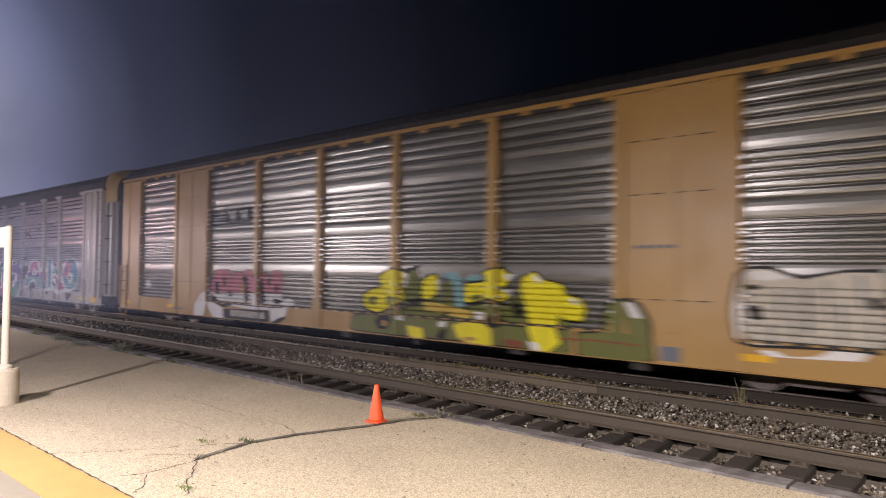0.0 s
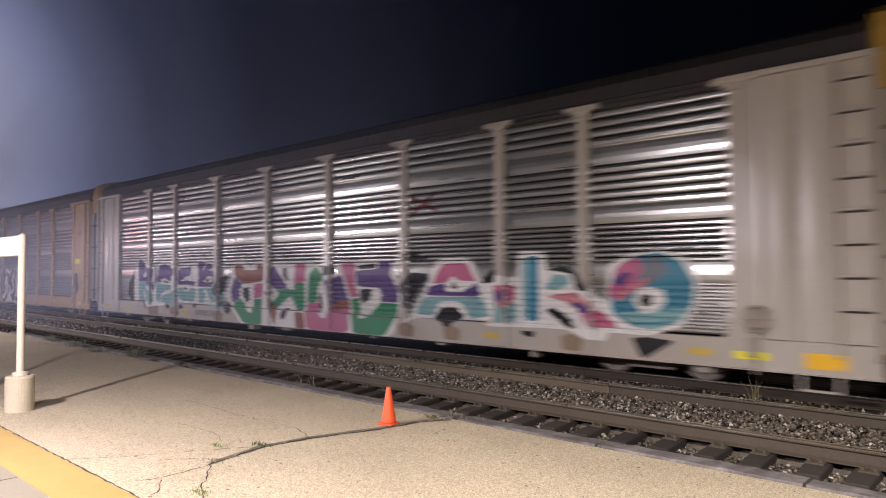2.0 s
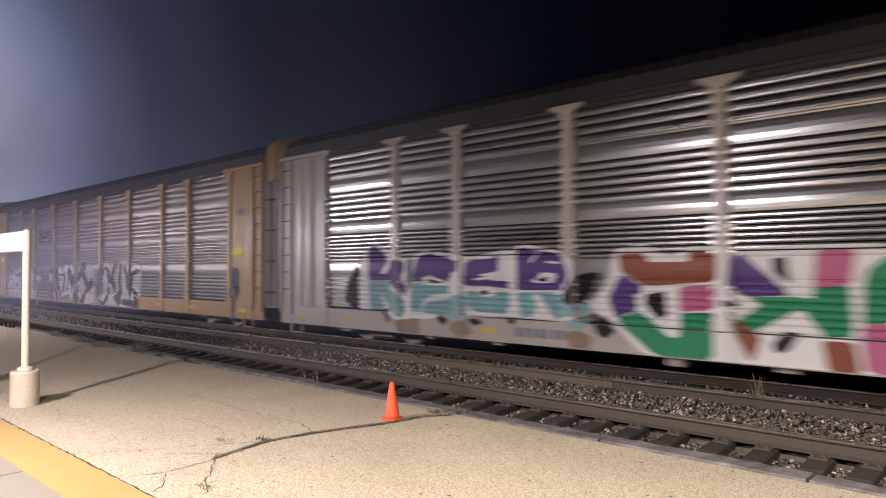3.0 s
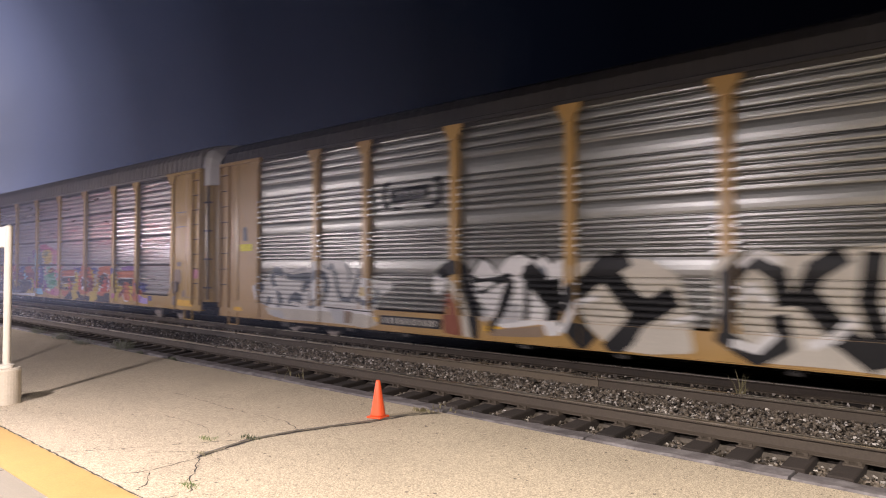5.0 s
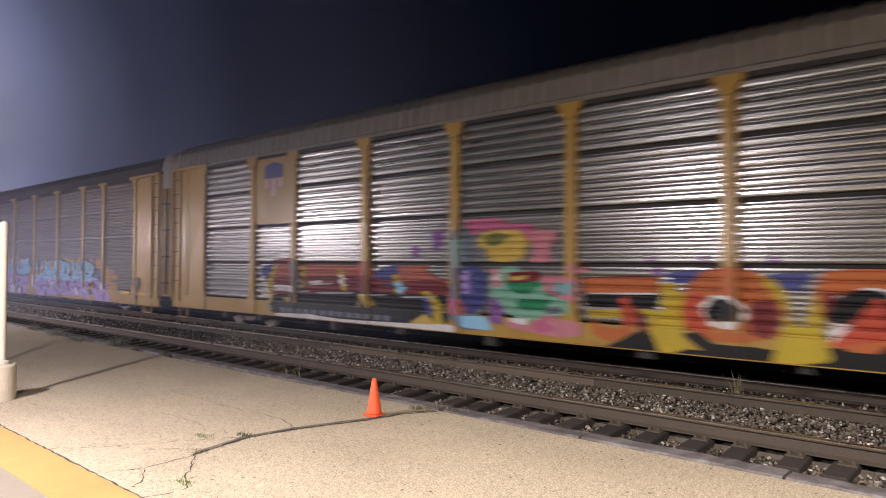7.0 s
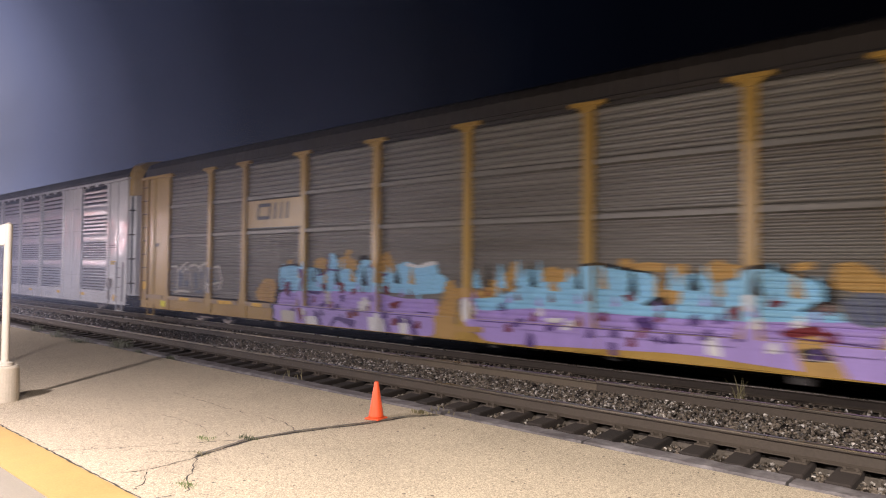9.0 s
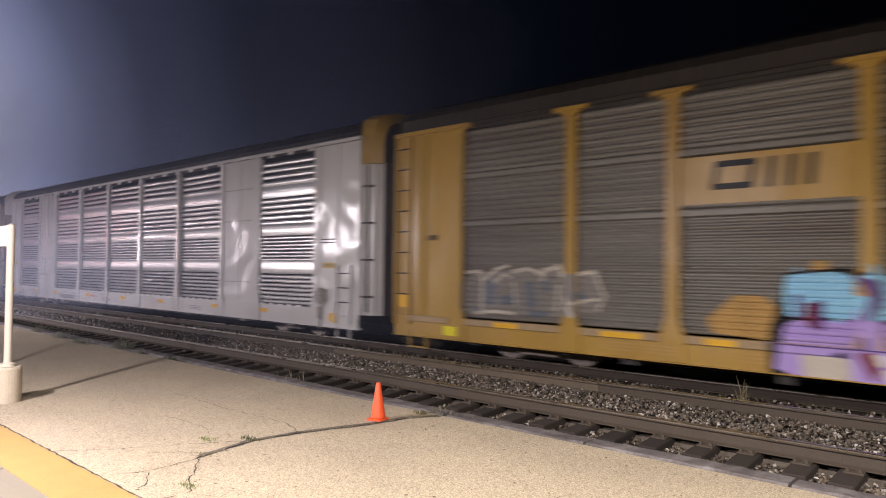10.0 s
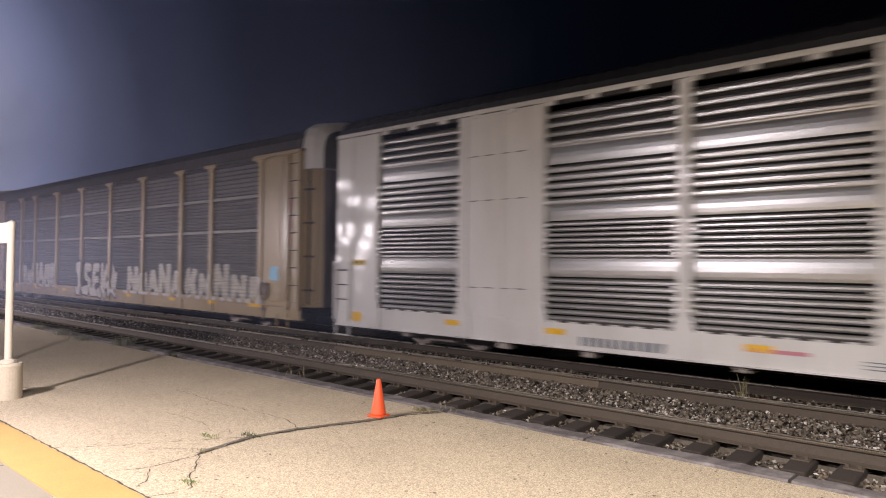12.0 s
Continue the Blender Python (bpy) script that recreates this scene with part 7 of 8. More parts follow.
def car_sooty_yellow():
    car = build_car(-126.82, "galv_dark", "ledged", "yellow", "yellow", "roof_brown", caps="wide", hood="greyw", label="yellow-posted sooty autorack railcar with purple and blue graffiti")
    sp = Spray(car, "ledged", ())
    g = "graffiti#one"
    blob(sp, g, "tanfill", [(-6.56, 1.12), (-6.28, 1.36), (-6.12, 1.52), (-5.68, 1.52), (-5.4, 1.24), (-5.56, 0.84), (-6.46, 0.9)])
    blob(sp, g, "tanfill", [(-5.04, 1.88), (-5, 2.06), (-4.82, 2.06), (-4.8, 1.88)])
    blob(sp, g, "tanfill", [(-3.9, 1.84), (-3.84, 2.06), (-3.48, 2.12), (-3.28, 2.02), (-3.32, 1.7), (-3.76, 1.64)])
    blob(sp, g, "tanfill", [(-2.9, 1.92), (-2.84, 2.08), (-2.6, 2.14), (-2.56, 2.28), (-2.36, 2.32), (-2.32, 2.22), (-2.46, 2.14), (-2.12, 2.02), (-2.12, 1.76), (-2.72, 1.8)])
    blob(sp, g, "tanfill", [(-1.52, 1.92), (-1.32, 2.12), (-1.08, 2.28), (-0.96, 2.12), (-0.84, 1.92), (-0.88, 1.68), (-1.24, 1.74)])
    blob(sp, g, "tanfill", [(0.4, 0.8), (0.56, 1.04), (0.76, 1.18), (1.12, 1.04), (1.1, 0.37), (0.64, 0.37)])
    blob(sp, g, "black", [(-5.44, 1.48), (-5.4, 1.88), (-4.6, 1.96), (-4.22, 1.88), (-3.36, 1.8), (-3.24, 2.2), (-3.08, 2.24), (-2.88, 2.16), (-2.8, 1.82), (-2.14, 1.78), (-2.02, 2.12), (-1.76, 2.16), (-1.58, 2.02), (-1.52, 1.72), (-1.56, 1.22), (-4.26, 1.14), (-5.36, 0.37), (-5.58, 0.37), (-5.6, 1.02)])
    blob(sp, g, "lilac", [(-5.52, 0.37), (-5.38, 1.16), (-4.18, 1.24), (-1.56, 1.28), (-0.52, 1.16), (0.56, 1.2), (0.52, 0.37), (-0.54, 0.37), (-2.7, 0.37)])
    blob(sp, g, "sky", [(-5.4, 1.64), (-5.36, 1.84), (-5.04, 1.88), (-4.68, 1.9), (-4.5, 1.84), (-4.16, 1.86), (-3.84, 1.84), (-3.72, 1.64), (-3.32, 1.74), (-3.22, 1.96), (-3.2, 2.2), (-3.04, 2.24), (-2.86, 2), (-2.8, 1.78), (-2.48, 1.84), (-2.2, 1.76), (-2.12, 1.64), (-2.02, 1.96), (-1.94, 2.1), (-1.68, 2.08), (-1.56, 1.96), (-1.44, 1.86), (-1.22, 1.76), (-0.92, 1.72), (-0.64, 1.94), (-0.2, 1.9), (-0.2, 1.28), (-1.22, 1.28), (-2.92, 1.26), (-4.16, 1.22), (-4.92, 1.24), (-5.36, 1.22)])
    stroke(sp, g, "purple", [(-4.48, 1.84), (-4.22, 1.64), (-4.32, 1.24)], 0.06)
    stroke(sp, g, "purple", [(-3.22, 2.2), (-3.28, 1.76)], 0.05)
    blob(sp, g, "black", [(-2.04, 2.14), (-1.86, 2.18), (-1.6, 2.04), (-1.94, 2.06), (-2.12, 1.68), (-2.08, 2)])
    blob(sp, g, "purple", [(-1.6, 1.88), (-1.48, 1.92), (-1.52, 1.68), (-1.64, 1.7)])
    blob(sp, g, "black", [(-3.56, 1.42), (-3.36, 1.46), (-3.28, 1.32), (-3.48, 1.24)])
    blob(sp, g, "maroon", [(-5.1, 1.44), (-4.92, 1.44), (-4.88, 1.16), (-5, 1.04), (-5.12, 1.2)])
    blob(sp, g, "maroon", [(-2.8, 1.48), (-2.6, 1.48), (-2.6, 1.24), (-2.76, 1.2)])
    blob(sp, g, "maroon", [(-2.32, 1.32), (-2.16, 1.34), (-2.12, 1.24), (-2.32, 1.22)])
    blob(sp, g, "white", [(-2.02, 1.04), (-1.64, 1.08), (-1.66, 0.84), (-2, 0.84)])
    blob(sp, g, "white", [(-1.58, 0.56), (-1.08, 0.56), (-1.04, 0.37), (-1.54, 0.37)])
    blob(sp, g, "purple", [(-4.42, 1.84), (-4.16, 1.78), (-4.12, 1.52), (-4.26, 1.2), (-4.36, 1.24), (-4.26, 1.52)])
    blob(sp, g, "purple", [(-5.26, 1.56), (-5.16, 1.56), (-5.16, 1.2), (-5.24, 1.2)])
    blob(sp, g, "purple", [(-4.98, 1.48), (-4.86, 1.48), (-4.88, 1.04), (-4.96, 1.04)])
    stroke(sp, g, "purple", [(-3.72, 1.64), (-3.44, 1.68), (-3.22, 1.8), (-2.76, 1.78)], 0.04)
    blob(sp, g, "purple", [(-1.68, 1.96), (-1.56, 1.96), (-1.6, 1.54), (-1.56, 1.28), (-1.66, 1.26)])
    blob(sp, g, "purple", [(-1.4, 1.74), (-0.96, 1.72), (-0.92, 1.68), (-1.34, 1.64)])
    blob(sp, g, "maroon", [(-3.56, 1.4), (-3.42, 1.46), (-3.32, 1.34), (-3.48, 1.28)])
    blob(sp, g, "maroon", [(-2.84, 1.48), (-2.6, 1.48), (-2.6, 1.26), (-2.76, 1.28)])
    blob(sp, g, "maroon", [(-2.34, 1.32), (-2.2, 1.36), (-2.14, 1.22), (-2.28, 1.18)])
    blob(sp, g, "maroon", [(-1.26, 1.42), (-1.08, 1.44), (-0.96, 1.24), (-1.14, 1.24)])
    blob(sp, g, "purple", [(-4.18, 1.24), (-3.48, 1.24), (-3.62, 1.14), (-4.04, 1.16)])
    blob(sp, g, "purple", [(-3.68, 0.84), (-3.36, 1), (-3.28, 0.92), (-3.4, 0.84)])
    blob(sp, g, "maroon", [(-4.42, 0.76), (-4.24, 0.8), (-4.14, 0.54), (-4.24, 0.37)])
    blob(sp, g, "purple", [(-3.64, 0.7), (-3.52, 0.72), (-3.34, 0.37), (-3.48, 0.37)])
    blob(sp, g, "purple", [(-2.76, 1.16), (-2.58, 1.18), (-2.6, 1), (-2.74, 1.02)])
    blob(sp, g, "white", [(-2.04, 1.04), (-1.76, 1.04), (-1.76, 0.8), (-2.04, 0.8)])
    blob(sp, g, "white", [(-4.12, 0.56), (-3.64, 0.6), (-3.52, 0.37), (-4.04, 0.37)])
    blob(sp, g, "white", [(-1.6, 0.7), (-1.08, 0.68), (-1.04, 0.37), (-1.54, 0.37)])
    blob(sp, g, "white", [(-0.56, 0.68), (-0.24, 0.74), (-0.3, 0.37), (-0.54, 0.37)])
    blob(sp, g, "bone", [(-3.36, 1.24), (-3.18, 1.26), (-3.16, 0.92), (-3.32, 0.92)])
    blob(sp, g, "bone", [(-5.16, 0.68), (-4.52, 0.68), (-4.48, 0.37), (-5.12, 0.37)])
    blob(sp, g, "purple", [(-2.22, 0.86), (-2.12, 0.88), (-2.12, 0.72), (-2.2, 0.74)])
    blob(sp, g, "purple", [(-1.74, 0.94), (-1.6, 0.96), (-1.64, 0.8), (-1.72, 0.8)])
    blob(sp, g, "maroon", [(-0.98, 1.04), (-0.58, 1.12), (-0.72, 0.92), (-0.98, 0.92)])
    blob(sp, g, "purple", [(-0.3, 0.72), (-0.14, 0.72), (0.04, 0.37), (-0.12, 0.37)])
    blob(sp, g, "purple", [(-3.08, 0.37), (-2.88, 0.64), (-2.04, 0.58), (-2.12, 0.37), (-2.76, 0.56), (-2.96, 0.37)])
    blob(sp, g, "purple", [(-1.1, 0.68), (-0.98, 0.68), (-0.8, 0.37), (-0.92, 0.37)])
    stroke(sp, g, "purple", [(-5.58, 0.82), (-2.72, 0.8), (0.52, 0.8)], 0.02)
    blob(sp, g, "sky", [(-0.82, 1.92), (-0.4, 2.02), (-0.08, 1.92), (0.32, 2.02), (0.5, 2.02), (0.58, 1.76), (0.84, 1.66), (0.7, 1.32), (-0.52, 1.24)])
    blob(sp, g, "white", [(-0.4, 2), (-0.08, 1.92), (0.32, 2.02), (0.5, 2.02), (0.54, 1.96), (-0.02, 1.86), (-0.48, 1.92)])
    stroke(sp, g, "purple", [(-0.04, 0.88), (0.32, 0.88)], 0.03)
    g = "graffiti#two"
    blob(sp, g, "tanfill", [(0.7, 1.24), (0.76, 1.56), (1, 1.64), (1.08, 1.44), (1.42, 1.48), (1.84, 1.4), (1.9, 1.66), (2.16, 1.64), (2.48, 1.84), (2.54, 2.02), (2.72, 2.02), (2.76, 1.8), (2.48, 1.52), (2.08, 1.28), (1.14, 1.24), (1.12, 0.84), (0.86, 0.37), (0.4, 0.6)])
    blob(sp, g, "tanfill", [(3.24, 1.64), (3.28, 1.88), (3.52, 1.94), (3.64, 1.86), (3.84, 1.92), (4.04, 1.8), (3.96, 1.64), (3.64, 1.6)])
    blob(sp, g, "tanfill", [(4.84, 1.96), (4.88, 2.08), (5.06, 2.08), (5.16, 1.98), (5.36, 2.02), (5.72, 2), (5.72, 1.84), (5.12, 1.88)])
    blob(sp, g, "tanfill", [(5.76, 1.8), (5.8, 1.98), (6.08, 2), (6.12, 1.72), (6.08, 1.34), (5.84, 1.32)])
    blob(sp, g, "black", [(3.96, 1.6), (4.1, 1.96), (4.48, 2.02), (5.44, 1.84), (5.72, 1.72), (5.8, 1.26), (5.28, 1.12), (4.16, 1.12)])
    blob(sp, g, "black", [(6.94, 1.8), (7.04, 1.96), (7.34, 2), (7.96, 1.78), (8.16, 1.72), (8.16, 1.48), (7.76, 1.18), (7.04, 1.12)])
    blob(sp, g, "lilac", [(1.24, 1.16), (1.42, 1.28), (3, 1.16), (5.1, 1.16), (6.6, 1.12), (8.4, 1.2), (9.32, 1.08), (9.92, 0.37), (8.66, 0.37), (6.12, 0.52), (2, 0.37), (1.44, 0.68)])
    blob(sp, g, "sky", [(1.56, 1.24), (2.2, 1.3), (2.72, 1.5), (2.88, 1.88), (3.22, 1.84), (3.12, 1.48), (3.32, 1.64), (3.84, 1.64), (4.08, 1.92), (4.48, 1.96), (4.68, 1.9), (5.44, 1.82), (5.64, 1.7), (5.58, 1.46), (5.28, 1.26), (5.88, 1.3), (6, 1.8), (6.2, 1.86), (6.52, 1.68), (6.94, 1.76), (7.04, 1.9), (7.34, 1.92), (7.92, 1.76), (8.12, 1.68), (8.06, 1.48), (7.76, 1.28), (8.28, 1.32), (8.38, 1.16), (7.04, 1.1), (5.8, 1.08), (3.12, 1.12), (1.74, 1)])
    blob(sp, g, "maroon", [(4.92, 1.44), (5.16, 1.44), (5.04, 1.3)])
    blob(sp, g, "maroon", [(7.34, 1.44), (7.6, 1.44), (7.48, 1.32)])
    blob(sp, g, "maroon", [(6.72, 1.28), (6.94, 1.36), (6.92, 1.1), (6.76, 1.12)])
    blob(sp, g, "tanfill", [(5.68, 1.5), (5.8, 1.92), (6, 1.92), (5.96, 1.32), (5.76, 1.3)])
    blob(sp, g, "tanfill", [(6.28, 1.9), (6.6, 2.08), (6.72, 2), (6.96, 1.96), (6.94, 1.8), (6.52, 1.72)])
    blob(sp, g, "tanfill", [(7.68, 2), (7.96, 2.04), (7.96, 1.92), (7.68, 1.88)])
    blob(sp, g, "tanfill", [(8.2, 1.64), (8.24, 2), (8.48, 2.04), (8.66, 1.96), (8.84, 1.8), (9.12, 1.8), (9.42, 1.66), (9.64, 1.48), (9.72, 1.22), (9.64, 1), (9.24, 1.02), (9.02, 1.36), (8.66, 1.58)])
    blob(sp, g, "tanfill", [(9.7, 1.56), (10, 1.56), (9.96, 1.4), (10.28, 1.4), (10.28, 1.26), (9.86, 1.16)])
    blob(sp, g, "tanfill", [(9.42, 0.92), (9.7, 1.12), (10.16, 1.08), (10.32, 0.76), (10.32, 0.37), (10, 0.37)])
    blob(sp, g, "slate", [(8.32, 1.48), (8.56, 1.6), (8.9, 1.6), (9.08, 1.42), (9.02, 1.18), (8.66, 1.1), (8.36, 1.18)])
    stroke(sp, g, "indigo", [(8.4, 1.48), (8.6, 1.16)], 0.04)
    stroke(sp, g, "indigo", [(8.64, 1.58), (8.72, 1.16)], 0.04)
    stroke(sp, g, "indigo", [(8.86, 1.56), (8.84, 1.2)], 0.04)
    blob(sp, g, "maroon", [(7.48, 0.96), (7.76, 1.08), (8.06, 1.08), (8.16, 0.96), (7.62, 0.88)])
    blob(sp, g, "tanfill", [(7.68, 0.88), (8.02, 0.96), (8.2, 0.76), (8.44, 0.37), (7.84, 0.37)])
    blob(sp, g, "black", [(7.78, 0.74), (8.14, 0.8), (8.26, 0.6), (7.84, 0.56)])
    stroke(sp, g, "bone", [(7.84, 0.68), (8.2, 0.68)], 0.02)
    stroke(sp, g, "bone", [(7.84, 0.6), (8.26, 0.6)], 0.02)
    blob(sp, g, "white", [(6.44, 0.84), (6.6, 0.84), (6.68, 0.52), (6.44, 0.54)])
    blob(sp, g, "white", [(7, 1.5), (7.16, 1.54), (7.12, 1.24), (7, 1.28)])
    blob(sp, g, "white", [(8.84, 1), (9.2, 1.06), (9.24, 0.84), (8.9, 0.8)])
    blob(sp, g, "white", [(1.26, 1.16), (1.46, 1.28), (1.68, 0.96), (1.36, 0.72)])
    blob(sp, g, "purple", [(5.1, 1.04), (5.44, 1.08), (5.58, 0.88), (5.28, 0.84)])
    blob(sp, g, "white", [(3.34, 0.94), (3.76, 0.96), (3.64, 0.86), (3.36, 0.86)])
    blob(sp, g, "purple", [(4.7, 0.6), (4.84, 0.6), (4.88, 0.37), (4.74, 0.37)])
    blob(sp, g, "purple", [(5.54, 0.8), (5.72, 0.72), (5.68, 0.62), (5.5, 0.72)])
    blob(sp, g, "purple", [(3.02, 0.68), (3.12, 0.6), (3.16, 0.37), (2.92, 0.37)])
    stroke(sp, g, "purple", [(1.74, 0.8), (6.8, 0.84)], 0.02)
    stroke(sp, g, "purple", [(7.62, 0.9), (8.78, 0.84)], 0.02)
    blob(sp, g, "tanfill", [(1, 0.64), (1.88, 0.68), (1.88, 0.56), (1.04, 0.52)])
    # ragged tops, dark cuts and highlights between the letters
    rnd = random.Random(17)
    for tag, xa, xb in (("graffiti#one", -5.3, 0.2), ("graffiti#two", 1.6, 8.4)):
        n = int((xb - xa) / 0.26)
        for k in range(n):
            x = xa + (xb - xa) * k / n + rnd.uniform(-0.06, 0.06)
            w, z = rnd.uniform(0.14, 0.26), 1.62 + rnd.uniform(0.0, 0.16)
            blob(sp, tag, ("sky", "black", "sky", "tanfill")[k % 4], [(x, z - 0.2), (x + 0.3 * w, z + rnd.uniform(0.18, 0.38)), (x + w, z - 0.22)])
            zl = rnd.uniform(0.5, 1.05)
            blob(sp, tag, rnd.choice(("purple", "purple", "maroon", "white")), [(x, zl), (x + 0.05, zl + 0.16), (x + w * 0.8, zl + 0.2), (x + w, zl + 0.03)])
            zm = rnd.uniform(1.12, 1.35)
            blob(sp, tag, ("lilac", "maroon", "sky")[k % 3], [(x, zm), (x + 0.04, zm + 0.22), (x + 0.12, zm + 0.02)])
    g = "graffiti#faded"
    blob(sp, g, "haze", [(-11.72, 1.66), (-11.33, 1.82), (-10.46, 1.87), (-9.79, 1.86), (-9.34, 1.97), (-9.22, 1.81), (-8.57, 1.82), (-8.45, 1.57), (-8.39, 1.26), (-8.56, 1.1), (-9.28, 0.99), (-9.91, 0.98), (-10.74, 0.98), (-11.71, 0.93)])
    blob(sp, g, "slate", [(-11.15, 1.61), (-10.96, 1.73), (-10.81, 1.62), (-10.85, 1.16), (-11.1, 1.14)])
    blob(sp, g, "slate", [(-10.74, 1.33), (-10.39, 1.4), (-10.39, 1.18), (-10.71, 1.16)])
    blob(sp, g, "slate", [(-10.12, 1.63), (-9.92, 1.66), (-9.85, 1.15), (-10.05, 1.08)])
    blob(sp, g, "slate", [(-9.72, 1.75), (-9.59, 1.75), (-9.55, 1.48), (-9.68, 1.42)])
    blob(sp, g, "slate", [(-9.03, 1.44), (-8.8, 1.5), (-8.74, 1.35), (-9.01, 1.32)])
    blob(sp, g, "slate", [(-11.4, 1.07), (-11.17, 1.08), (-11.17, 0.96), (-11.38, 0.94)])
    blob(sp, g, "slate", [(-10.02, 1.08), (-9.59, 1.08), (-9.59, 0.98), (-10.02, 0.95)])
    stroke(sp, g, "bone", [(-11.64, 1.81), (-11.26, 1.84), (-11.18, 1.61), (-11.2, 1.02)], 0.07)
    stroke(sp, g, "bone", [(-11.11, 1.67), (-10.86, 1.87), (-10.53, 1.96)], 0.07)
    stroke(sp, g, "bone", [(-10.89, 1.61), (-10.6, 1.79), (-10.46, 1.71)], 0.06)
    stroke(sp, g, "bone", [(-10.43, 1.83), (-10.05, 1.9), (-9.76, 1.81)], 0.08)
    stroke(sp, g, "bone", [(-9.71, 1.69), (-9.69, 1.86), (-9.34, 1.95), (-9.26, 1.76)], 0.09)
    stroke(sp, g, "bone", [(-11.4, 0.96), (-10.88, 1.02), (-10.38, 1)], 0.07)
    stroke(sp, g, "bone", [(-10.39, 1.62), (-10.34, 1.18)], 0.05)
    stroke(sp, g, "bone", [(-9.34, 1.59), (-9.4, 1.11)], 0.06)
    stroke(sp, g, "bone", [(-9.16, 1.39), (-9.09, 1.25), (-8.51, 1.36)], 0.06)
    stroke(sp, g, "bone", [(-9.09, 1.18), (-9.01, 1.03)], 0.1)
    stroke(sp, g, "bone", [(-8.92, 1.81), (-8.57, 1.85), (-8.51, 1.67)], 0.08)
    stroke(sp, g, "bone", [(-8.51, 1.67), (-8.38, 1.42), (-8.51, 1.16)], 0.07)
    sp.plate(-6.98, -4.39, 2.97, 3.75, "yellow")
    lg = "company_mark"
    stroke(sp, lg, "black", [(-5.80, 3.60), (-6.36, 3.60), (-6.42, 3.24), (-5.86, 3.24), (-5.80, 3.60)], 0.10)
    for x in (-5.58, -5.30, -5.02):
        stroke(sp, lg, "black", [(x, 3.22), (x + 0.04, 3.62)], 0.11)
    for x, w in ((-10.5, 0.6), (-8.0, 0.8), (-6.3, 0.5), (11.2, 0.7), (12.6, 0.5)):
        reflectors(sp, (x,), 0.76, w=w, h=0.1)
    for x in (-10.9, -8.4, -7.6, -6.0, 2.0, 11.0):
        for k in range(3):
            stroke(sp, "lettering#%.1f" % x, "tanfill", [(x, 0.5 + 0.06 * k), (x + 0.6, 0.5 + 0.06 * k)], 0.025)
    sp.coat("yellow", [(-12.2, 0.45), (-12.2, 0.65), (-11.8, 0.65), (-11.8, 0.45)], "reflector#p")
    sp.coat("amber", [(-13.6, 1.0), (-13.6, 1.3), (-13.3, 1.3), (-13.3, 1.0)], "reflector#q")
    bars(sp, "lettering#x", -12.75, -12.35, 2.5, 2.62, 3, "black")
    sp.flush("sprayed light blue over purple graffiti")
    return car


def car_white():
    car = build_car(-155.30, "galv_bright", "slatted", "white", "white", "roof_dark", solid=(2, 8), caps="none", hood="yellow", label="clean white autorack railcar with silver corrugated panels")
    sp = Spray(car, "slatted", (2, 8))
    reflectors(sp, (-9.3, -6.73, -3.1, 0.14, 3.2, 6.8, 9.45), 0.66, w=0.42, h=0.11)
    for x in (-12.4, 12.55):
        sp.coat("amber", glyph("ring", x - 0.2, x + 0.2, 0.48, 0.74), "reflector#%d" % x)
    for x in (-12.35, 12.33):
        sp.coat("gold", [(x - 0.25, 1.86), (x - 0.25, 2.0), (x + 0.25, 2.0), (x + 0.25, 1.86)], "notice_plate#%d" % x)
        bars(sp, "notice_plate#t%d" % x, x - 0.2, x + 0.2, 1.9, 1.96, 6, "black")
    for z in (2.52, 2.6):
        stroke(sp, "lettering#l", "black", [(11.95, z), (12.6, z)], 0.03)
    bars(sp, "lettering", -6.2, -4.55, 0.44, 0.60, 11, "slate", 7)
    for k in range(3):
        stroke(sp, "lettering#s", "slate", [(-1.7, 0.5 + 0.05 * k), (-0.9, 0.5 + 0.05 * k)], 0.015)
        stroke(sp, "lettering#u", "slate", [(5.2, 0.5 + 0.05 * k), (6.0, 0.5 + 0.05 * k)], 0.015)
    sp.coat("pink", [(-3.3, 0.6), (-3.3, 0.66), (-2.4, 0.66), (-2.4, 0.6)], "graffiti#dash")
    sp.flush("short sprayed dash")
    return car


